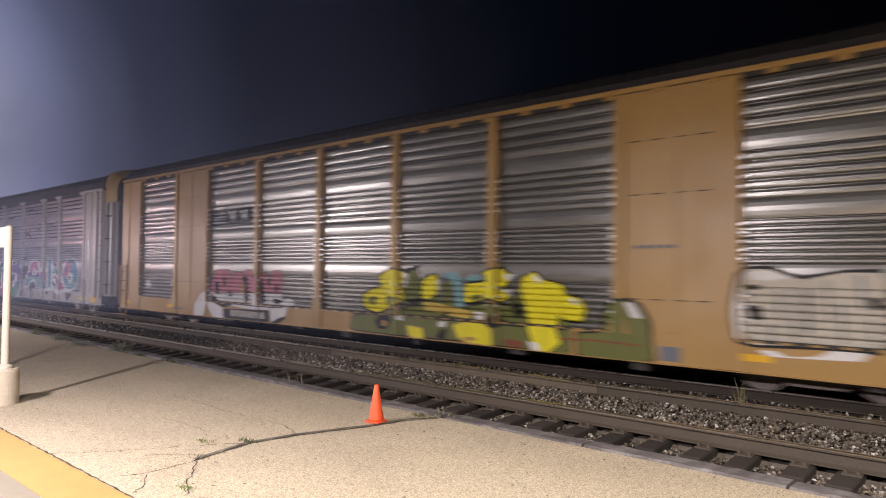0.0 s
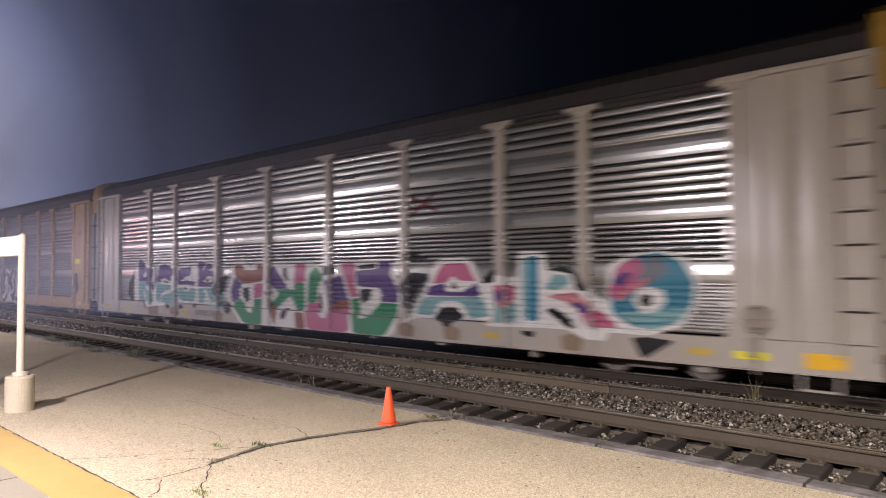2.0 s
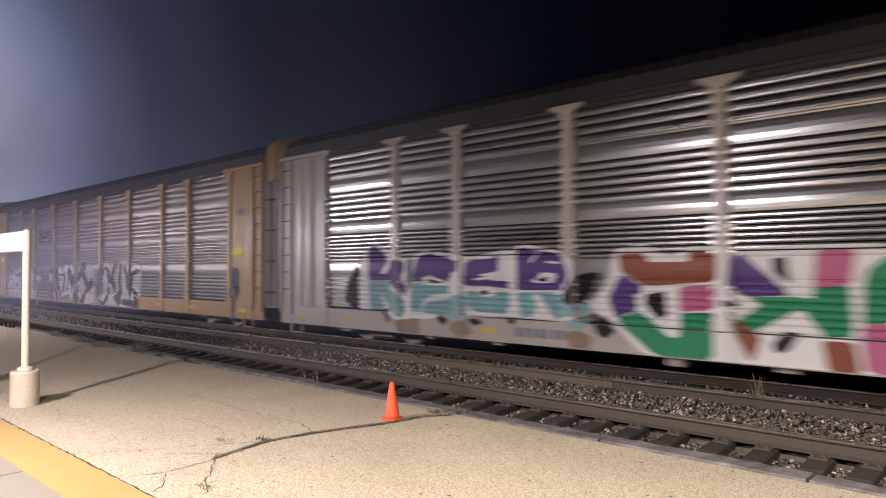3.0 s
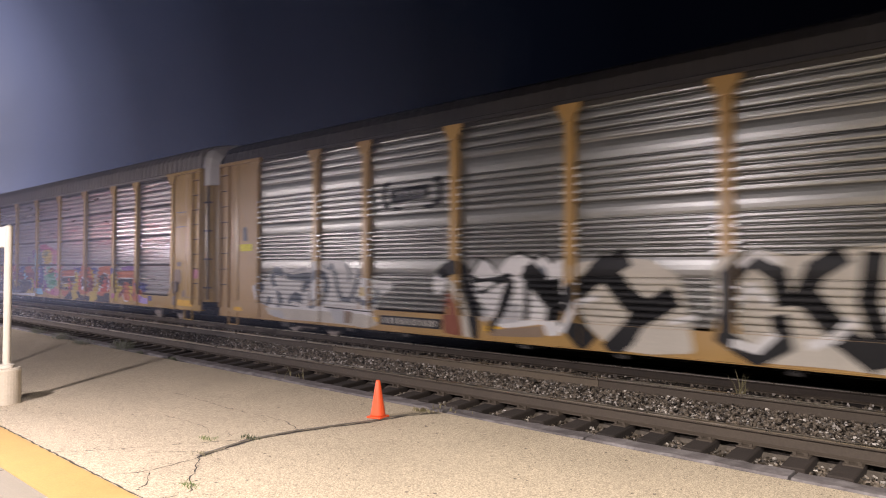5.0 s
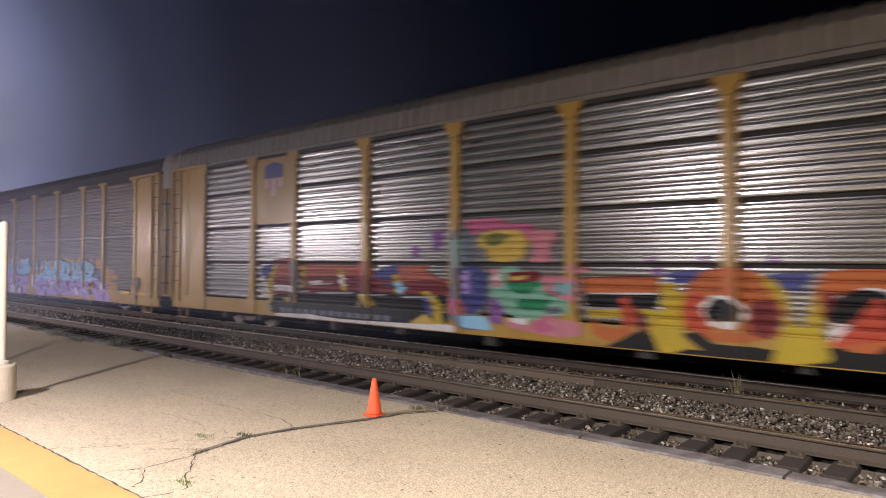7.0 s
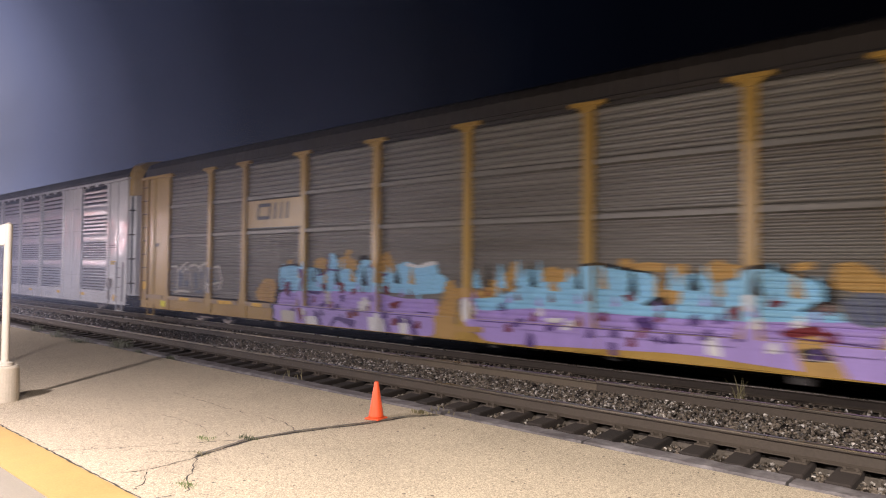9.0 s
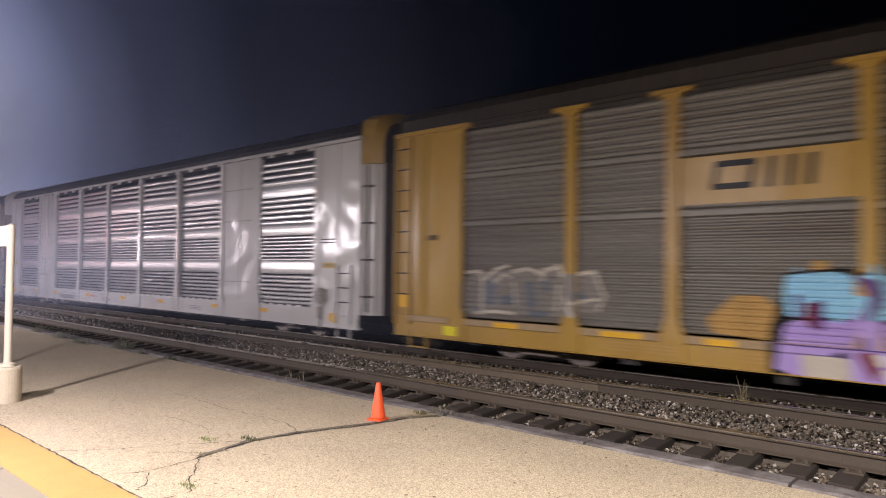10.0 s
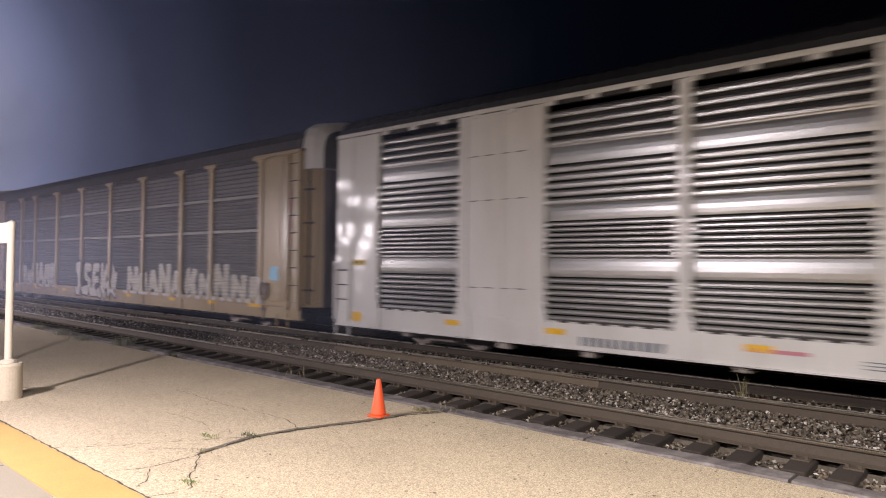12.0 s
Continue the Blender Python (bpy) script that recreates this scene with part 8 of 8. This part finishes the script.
def car_brown(x0, scrawl, label):
    car = build_car(x0, "galv_soot", "ledged", "brown", "brown", "roof_brown", caps="wide", hood="white" if scrawl else "brown", label=label)
    sp = Spray(car, "ledged", ())
    if scrawl:
        g = "graffiti#white"
        rnd = random.Random(9)
        for a, b in ((2.9, 6.3), (6.3, 9.2), (9.2, 12.1), (-9.2, -4.3)):
            n = int((b - a) / 0.75)
            for k in range(n):
                x = a + (b - a) * k / n
                letter(sp, g, rnd.choice(("peak", "arch", "cup", "zed", "bolt")), x, x + 0.85, 0.75, 1.45 + rnd.uniform(0, 0.4), [(0, 3, "bone")], halo="silver", grow=0.03)
        for k, nm in enumerate(("hook", "snake", "comb", "kay", "dart")):
            a = -2.1 + 0.85 * k
            letter(sp, g, nm, a, a + 0.8, 0.5, 1.85, [(0, 3, "bone")], halo="black", grow=0.08)
        # painted red streak in place of the signal lamp's reflection
        sp.coat("rose", [(13.2, 2.3), (13.2, 3.9), (13.28, 3.9), (13.28, 2.3)], "reflector#tall")
        sp.coat("sky", glyph("pod", 12.3, 12.9, 1.4, 1.8), "paper_label")
    for x in (-9.4, -6.7, -3.2, 0.4, 3.2, 6.6, 9.2):
        reflectors(sp, (x,), 0.66, w=0.4)
    reflectors(sp, (11.7,), 0.68, w=0.9)
    sp.flush("sprayed white scrawled graffiti")
    return car


CARS = [
    car_tan_first(), car_grey_white(), car_tan_second(), car_yellow(), car_sooty_yellow(), car_white(),
    car_brown(-183.75, True, "brown sooty autorack railcar with white graffiti"),
    car_brown(-212.2, False, "dark brown autorack railcar far down the train"),
]
WHEELS = []
for car in CARS:
    for wx in (-10.95, -9.25, 9.25, 10.95):
        ob = new("axle", AXLE_MESH)
        ob.parent = car
        for s in (-1, 1):
            shared("wheel", WHEEL_MESH, ob, Matrix.Translation((0, s * 0.755, 0)) @ Matrix.Rotation(radians(90 * s), 4, "X"))
        WHEELS.append((ob, wx))


# ---- things on the platform ----
def build_cone():
    cone = thing("traffic_cone", "small orange plastic traffic cone standing on the platform edge", "traffic cone", m=pose(-6.45, 5.975, 0.0, 0, 0, 12))
    bm = bmesh.new()
    box(bm, -0.11, 0.11, -0.11, 0.11, 0.0, 0.025, bevel=0.01)
    part("base", bm, M["cone"], cone)
    bm = bmesh.new()
    lathe(bm, [(0.100, 0.024), (0.094, 0.05), (0.029, 0.465), (0.025, 0.475), (0.018, 0.475), (0.018, 0.45)], 32)
    part("body", bm, M["cone"], cone, smooth=True)


build_cone()


def build_sign():
    sign = thing("station_sign", "cream painted board on two posts set in round concrete piers", "station sign", m=pose(-11.01, 3.07, 0.0))
    for dx in (0.0, -2.45):
        bm = bmesh.new()
        lathe(bm, [(0.185, 0.0), (0.185, 0.47), (0.17, 0.50), (0.0001, 0.50)], 32, Matrix.Translation((dx, 0, 0)))
        part("pier", bm, M["pier"], sign, "round concrete pier", smooth=False)
        bm = bmesh.new()
        lathe(bm, [(0.10, 0.50), (0.10, 0.54), (0.05, 0.56), (0.05, 2.50), (0.0001, 2.53)], 20, Matrix.Translation((dx, 0, 0)))
        part("post", bm, M["post"], sign)
    bm = bmesh.new()
    box(bm, -2.42, -0.04, -0.03, 0.03, 2.20, 2.50, bevel=0.012)
    part("board", bm, M["post"], sign)


build_sign()


def build_lamp_post(x):
    lamp = thing("platform_lamp", "tall dark platform lamp post with a flat round head", "lamp post", "platform lamps", m=pose(x, LAMP_Y - 0.45, -0.004))
    bm = bmesh.new()
    lathe(bm, [(0.12, 0.0), (0.12, 0.25), (0.06, 0.3), (0.05, 3.9), (0.0001, 3.92)], 16)
    part("pole", bm, M["black"], lamp)
    bm = bmesh.new()
    tube(bm, (0, 0, 3.80), (0, 0.45, 3.89), 0.03, 8)
    part("arm", bm, M["black"], lamp)
    bm = bmesh.new()
    lathe(bm, [(0.05, 3.88), (0.2, 3.84), (0.28, 3.72), (0.28, 3.668), (0.27, 3.668), (0.19, 3.82), (0.04, 3.85)], 24, Matrix.Translation((0, 0.45, 0)))
    part("shade", bm, M["black"], lamp)


for lx in LAMP_X:
    build_lamp_post(lx)


# unseen mast made up to hold the added fill spot
def build_fill_mast():
    x, y, z = FILL_SPOT
    mast = thing("fill_spot_mast", "unseen tall dark mast with a tilted box on top, added to carry the platform fill spot", "floodlight", m=pose(x, y - 0.5, -0.004))
    bm = bmesh.new()
    lathe(bm, [(0.16, 0.0), (0.16, 0.3), (0.09, 0.36), (0.06, z + 0.3), (0.0001, z + 0.32)], 16)
    part("pole", bm, M["black"], mast)
    bm = bmesh.new()
    tube(bm, (0, 0, z + 0.2), (0, 0.4, z + 0.24), 0.03, 8)
    part("arm", bm, M["black"], mast)
    bm = bmesh.new()
    box(bm, -0.28, 0.28, -0.2, 0.2, 0.1, 0.22, bevel=0.02)
    bmesh.ops.transform(bm, matrix=pose(0, 0.5, z, 7, 0, 0), verts=bm.verts)
    part("lamp_head", bm, M["black"], mast)


build_fill_mast()


# ---- platform edge, cracks and weeds ----
def ribbon(bm, pts, width, z, rnd, wobble=0.02, gaps=0.0):
    """A thin uneven strip along a line on the ground."""
    fine = []
    for (xa, ya), (xb, yb) in zip(pts, pts[1:]):
        n = max(2, int(math.hypot(xb - xa, yb - ya) / 0.07))
        fine += [(xa + (xb - xa) * k / n, ya + (yb - ya) * k / n) for k in range(n)]
    fine.append(pts[-1])
    left, right = [], []
    for i, (x, y) in enumerate(fine):
        a, b = fine[max(0, i - 1)], fine[min(len(fine) - 1, i + 1)]
        d = Vector((b[0] - a[0], b[1] - a[1])).normalized()
        nx, ny = -d.y, d.x
        o = rnd.uniform(-wobble, wobble)
        w = width * rnd.uniform(0.35, 1.3) / 2
        left.append(bm.verts.new((x + nx * (o + w), y + ny * (o + w), z)))
        right.append(bm.verts.new((x + nx * (o - w), y + ny * (o - w), z)))
    for i in range(len(fine) - 1):
        if not (gaps and math.sin(2.3 * i + 40 * width) + rnd.uniform(-0.6, 0.6) > 1.25 - 2 * gaps):
            bm.faces.new((left[i], left[i + 1], right[i + 1], right[i]))


JOINT = [(-6.02, 6.7), (-6.23, 6.31), (-6.33, 5.71), (-6.59, 4.82), (-6.65, 4.22), (-6.46, 3.51)]
CRACKS = [
    ([(-6.46, 3.51), (-6.38, 3.06), (-6.51, 2.67)], 0.018), ([(-6.46, 3.51), (-6.14, 3.33), (-5.87, 3.11), (-5.56, 2.98), (-5.52, 2.77), (-5.6, 2.6)], 0.016),
    ([(-6.32, 2.96), (-6.0, 2.77), (-5.92, 2.6)], 0.016), ([(-7.76, 2.61), (-7.36, 3.15), (-7.04, 3.72), (-6.72, 4.26)], 0.018),
    ([(-9.95, 5.05), (-8.37, 4.98), (-7.18, 5.06), (-6.65, 4.88)], 0.016), ([(-7.0, 3.25), (-6.8, 3.5), (-6.62, 3.62)], 0.012),
    ([(-8.6, 4.2), (-7.7, 4.25), (-7.25, 4.1)], 0.010), ([(-6.9, 4.0), (-7.0, 4.2), (-7.3, 4.3)], 0.010), ([(-5.5, 2.95), (-5.25, 3.05), (-5.05, 3.0)], 0.010),
]


def build_cracks():
    rnd = random.Random(11)
    for pts, w in CRACKS:
        bm = bmesh.new()
        ribbon(bm, pts, w * 0.8, 0.003, rnd, gaps=0.1)
        tagged(part("trim", bm, M["crack"]), "dark crack in the asphalt platform surface", "crack", kind="structure")
    bm = bmesh.new()
    ribbon(bm, JOINT, 0.045, 0.003, rnd, 0.012)
    tagged(part("trim", bm, M["crack"]), "open dark joint between two asphalt slabs", "joint", kind="structure")
    # raised lip of the slab along the joint
    bm = bmesh.new()
    ribbon(bm, [(x - 0.045, y + 0.02) for x, y in JOINT], 0.035, 0.010, rnd, 0.01)
    ribbon(bm, [(x - 0.07, y + 0.02) for x, y in JOINT], 0.03, 0.005, rnd, 0.01)
    tagged(part("trim", bm, M["lip"]), "broken grey asphalt lip along the joint", "joint", kind="structure")
    bm = bmesh.new()
    for y in (1.45, 0.2, -1.2):
        box(bm, -60, 30, y - 0.006, y + 0.006, -0.006, -0.002)
    for k in range(14):
        x = -17.4 + 1.42 * k
        box(bm, x - 0.006, x + 0.006, -4, 2.07, -0.006, -0.0015)
    tagged(part("trim", bm, M["crack"]), "thin dark joints in the concrete paving", "joint", kind="structure")
    bm = bmesh.new()
    ribbon(bm, [(-22, 2.59), (-8, 2.59), (4, 2.59)], 0.022, 0.0062, rnd, 0.008)
    tagged(part("trim", bm, M["crack"]), "dirty seam along the yellow strip", "joint", kind="structure")
    bm = bmesh.new()
    for _ in range(3400):
        x, y = rnd.uniform(-14, 1), rnd.uniform(2.65, 6.7)
        r = rnd.uniform(0.004, 0.011) if rnd.random() < 0.93 else rnd.uniform(0.011, 0.022)
        vs = [bm.verts.new((x + r * rnd.uniform(0.5, 1.2) * math.cos(a), y + r * rnd.uniform(0.5, 1.2) * math.sin(a), 0.0028)) for a in (0, 1.2, 2.4, 3.6, 4.9)]
        bm.faces.new(vs)
    tagged(part("grit", bm, M["grit"]), "scattered dark grit and pits on the asphalt", "grit", kind="stuff")


build_cracks()


def build_curb():
    """Old timbers laid end to end along the platform edge."""
    rnd = random.Random(2)
    for x0, x1, y0, top in ((1.45, 6.5, 6.75, 0.02), (-1.78, 1.42, 6.75, 0.015), (-3.9, -1.81, 6.75, 0.02), (-5.97, -3.93, 6.75, 0.015), (-9.7, -6.06, 6.76, 0.02), (-13.9, -9.75, 6.90, 0.0), (-19, -13.95, 6.86, 0.01), (-26, -19.05, 6.9, 0.0)):
        bm = bmesh.new()
        n = max(4, int((x1 - x0) / 0.12))
        rows = []
        for k in range(n + 1):
            x = x0 + (x1 - x0) * k / n
            j = [rnd.uniform(-0.008, 0.008) for _ in range(4)]
            rows.append([bm.verts.new(v) for v in ((x, y0 + j[0], -0.2), (x, y0 + j[1] + 0.006, top - 0.02 + j[2] * 0.6), (x, y0 + 0.03, top + j[2] * 0.8), (x, y0 + 0.26 + j[3], top + j[3] * 0.6), (x, y0 + 0.285, top - 0.03 + j[1]), (x, y0 + 0.29, -0.2))])
        for r0, r1 in zip(rows, rows[1:]):
            for i in range(6):
                bm.faces.new((r0[i], r0[(i + 1) % 6], r1[(i + 1) % 6], r1[i]))
        bm.faces.new(rows[0])
        bm.faces.new(rows[-1][::-1])
        tagged(part("edge_timber", bm, M["timber"]), "weathered grey timber lying along the platform edge", "timber", "platform edge timbers")


build_curb()


def build_weeds():
    rnd = random.Random(21)
    spots = [(-6.74, 4.28, 0.05, 45, "weed"), (-7.08, 3.95, 0.03, 40, "weed_green"), (-5.71, 3.02, 0.03, 40, "weed_green"), (-6.28, 6.6, 0.07, 40, "weed_dry"), (-6.1, 6.8, 0.13, 14, "weed_dry"),
             (-17.95, 6.6, 0.14, 150, "weed"), (-16.25, 6.9, 0.26, 170, "weed"), (-9.8, 7.1, 0.2, 10, "weed_dry"), (-19.6, 6.7, 0.2, 150, "weed"), (-15.1, 6.8, 0.1, 80, "weed"),
             (-3.35, 10.2, 0.42, 14, "weed_dry"), (-13.6, 6.8, 0.1, 60, "weed"), (-22, 6.9, 0.2, 120, "weed"), (-6.55, 3.6, 0.04, 20, "weed_dry"), (-1.2, 10.3, 0.3, 8, "weed_dry")]
    for x, y, h, n, m in spots:
        bm = bmesh.new()
        spread = 0.12 if h < 0.12 else 0.35
        if h > 0.3:
            spread = 0.06
        for _ in range(n):
            bx, by = x + rnd.gauss(0, spread * 0.6), y + rnd.gauss(0, spread * 0.25)
            a, l = rnd.uniform(0, 6.28), h * rnd.uniform(0.4, 1.1)
            dx, dy, w = 0.5 * l * math.cos(a), 0.5 * l * math.sin(a), rnd.uniform(0.004, 0.009)
            b0, b1 = bm.verts.new((bx - w, by, 0.0)), bm.verts.new((bx + w, by, 0.0))
            m0, m1 = bm.verts.new((bx - w + dx * 0.4, by + dy * 0.4, l * 0.6)), bm.verts.new((bx + w + dx * 0.4, by + dy * 0.4, l * 0.6))
            tp = bm.verts.new((bx + dx, by + dy, l))
            bm.faces.new((b0, b1, m1, m0))
            bm.faces.new((m0, m1, tp))
        base = 0.0 if y < 6.75 else (-0.03 if y < 9 else 0.0)
        ob = part("weed_clump", bm, M[m])
        ob.location = (0, 0, base)
        tagged(ob, "small clump of weeds growing in a joint" if h < 0.3 else "thin dry weed growing between the tracks", "weed", kind="stuff")


build_weeds()


# ---- night haze along the tracks, put in as tinted see-through sheets, denser down the line ----
def haze_sheet_material():
    m = bpy.data.materials.new("translucent_haze_sheet")
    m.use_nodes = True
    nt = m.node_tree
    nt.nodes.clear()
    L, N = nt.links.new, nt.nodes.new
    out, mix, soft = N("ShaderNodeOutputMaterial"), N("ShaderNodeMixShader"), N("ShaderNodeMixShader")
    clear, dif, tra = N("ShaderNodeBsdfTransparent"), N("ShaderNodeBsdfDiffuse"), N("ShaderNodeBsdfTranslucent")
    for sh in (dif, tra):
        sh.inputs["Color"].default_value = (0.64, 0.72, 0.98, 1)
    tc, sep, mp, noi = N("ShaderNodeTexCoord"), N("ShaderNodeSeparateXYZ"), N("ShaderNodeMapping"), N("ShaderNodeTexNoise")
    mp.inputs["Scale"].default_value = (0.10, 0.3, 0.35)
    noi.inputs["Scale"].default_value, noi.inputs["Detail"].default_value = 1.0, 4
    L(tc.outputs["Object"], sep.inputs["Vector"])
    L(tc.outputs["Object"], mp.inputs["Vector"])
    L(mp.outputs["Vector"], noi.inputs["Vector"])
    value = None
    for src, a, b, lo, hi in ((sep.outputs["X"], HAZE_FROM, HAZE_FULL, 0.0, HAZE_DENSE), (sep.outputs["Z"], 0.0, 0.4, 0.0, 1.0),
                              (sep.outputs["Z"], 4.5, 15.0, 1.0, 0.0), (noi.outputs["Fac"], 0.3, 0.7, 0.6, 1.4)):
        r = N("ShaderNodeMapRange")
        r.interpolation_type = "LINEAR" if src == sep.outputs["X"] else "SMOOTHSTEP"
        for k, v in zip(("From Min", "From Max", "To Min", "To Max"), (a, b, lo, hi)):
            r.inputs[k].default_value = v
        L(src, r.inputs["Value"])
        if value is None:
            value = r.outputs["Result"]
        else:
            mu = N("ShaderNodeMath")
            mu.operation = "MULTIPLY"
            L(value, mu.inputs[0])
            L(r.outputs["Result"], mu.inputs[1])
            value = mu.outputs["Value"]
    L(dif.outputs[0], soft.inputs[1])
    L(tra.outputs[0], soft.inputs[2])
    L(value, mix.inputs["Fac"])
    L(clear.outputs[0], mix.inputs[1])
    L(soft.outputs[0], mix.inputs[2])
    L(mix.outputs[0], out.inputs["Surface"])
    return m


HAZE_FROM, HAZE_FULL, HAZE_DENSE = -6.0, -47.0, 0.15


def build_haze_sheets():
    haze_mat = haze_sheet_material()
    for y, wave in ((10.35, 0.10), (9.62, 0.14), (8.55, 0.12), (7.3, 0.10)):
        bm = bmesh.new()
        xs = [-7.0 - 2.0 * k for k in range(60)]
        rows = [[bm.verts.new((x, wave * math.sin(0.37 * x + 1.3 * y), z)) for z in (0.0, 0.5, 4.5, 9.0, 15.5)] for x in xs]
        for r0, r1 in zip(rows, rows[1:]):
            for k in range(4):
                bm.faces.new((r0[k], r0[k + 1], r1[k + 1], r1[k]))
        ob = part("mist", bm, haze_mat, smooth=True)
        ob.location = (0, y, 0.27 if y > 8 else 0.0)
        tagged(ob, "see-through bluish sheet standing in for night haze along the railway tracks", "mist", kind="stuff")


build_haze_sheets()


# ---- ballast stones ----
def stones(name, spec, label):
    """Many small broken stones in one mesh; spec: rows of (count, x0, x1, y0, y1, z0 at y0, z1 at y1, size)."""
    rng = np.random.RandomState(4)
    base = np.array([(1, 0, -0.2), (0.3, 0.95, -0.1), (-0.8, 0.6, -0.2), (-0.8, -0.6, 0.1), (0.3, -0.95, -0.15), (0.35, 0.3, 0.75), (-0.4, -0.1, 0.7), (0, 0, -0.7)])
    tri = [(0, 1, 5), (1, 2, 6), (1, 6, 5), (2, 3, 6), (3, 4, 6), (4, 5, 6), (4, 0, 5), (1, 0, 7), (2, 1, 7), (3, 2, 7), (4, 3, 7), (0, 4, 7)]
    verts, faces, tone, off = [], [], [], 0
    for n, x0, x1, y0, y1, za, zb, size in spec:
        for _ in range(n):
            u, v = rng.rand(2)
            p = np.array((x0 + u * (x1 - x0), y0 + v * (y1 - y0), za + v * (zb - za) + rng.rand() * size * 0.8))
            s = size * (0.5 + rng.rand())
            q = base * (1 + 0.5 * (rng.rand(8, 1) - 0.5)) * s * np.array((1, 0.6 + 0.5 * rng.rand(), 0.6 + 0.4 * rng.rand()))
            a, b = rng.rand(2) * 6.28
            ca, sa, cb, sb = math.cos(a), math.sin(a), math.cos(b), math.sin(b)
            r = np.array(((ca, -sa, 0), (sa, ca, 0), (0, 0, 1))) @ np.array(((1, 0, 0), (0, cb, -sb), (0, sb, cb)))
            verts.append(q @ r.T + p)
            faces += [(i + off, j + off, k + off) for i, j, k in tri]
            tone += [1 if rng.rand() < 0.13 else 0] * len(tri)
            off += 8
    me = bpy.data.meshes.new(name)
    me.from_pydata(np.concatenate(verts).tolist(), [], faces)
    me.materials.append(M["ballast"])
    me.materials.append(M["ballast_pale"])
    me.polygons.foreach_set("material_index", tone)
    me.update()
    return tagged(new(name, me), label, "ballast", kind="stuff")


stones("ballast_stones", [
    (12000, -9, 3, 7.93, 9.24, 0.04, 0.11, 0.02), (9000, -20, -9, 7.93, 9.24, 0.035, 0.105, 0.025), (3500, -45, -20, 7.93, 9.24, 0.03, 0.10, 0.04),
], "grey broken ballast stones between the rails")
stones("ballast_stones", [
    (7500, -12, 3, 7.05, 7.75, -0.145, -0.105, 0.022), (1500, -30, -12, 7.05, 7.75, -0.15, -0.11, 0.03),
    (5000, -20, 4, 9.45, 11.7, 0.0, -0.12, 0.03), (2500, -45, -20, 9.45, 11.7, 0.0, -0.12, 0.04),
], "dirty ballast stones between ties and between the tracks")


# ---- movement ----
def motions():
    for car in CARS:
        x0 = car["x0"]
        del car["x0"]
        walk(car, [(t, pose(x0 + SPEED * t, TRACK_Y, TRACK_Z)) for t in (0.0, 3.0, 6.0, 9.0, 12.0)])
    turn = math.degrees(SPEED / FPS / 0.42)
    for ob, wx in WHEELS:
        walk(ob, [(k / FPS, pose(wx, 0, 0.42, 0, (turn * k) % 360, 0)) for k in range(361)])


motions()
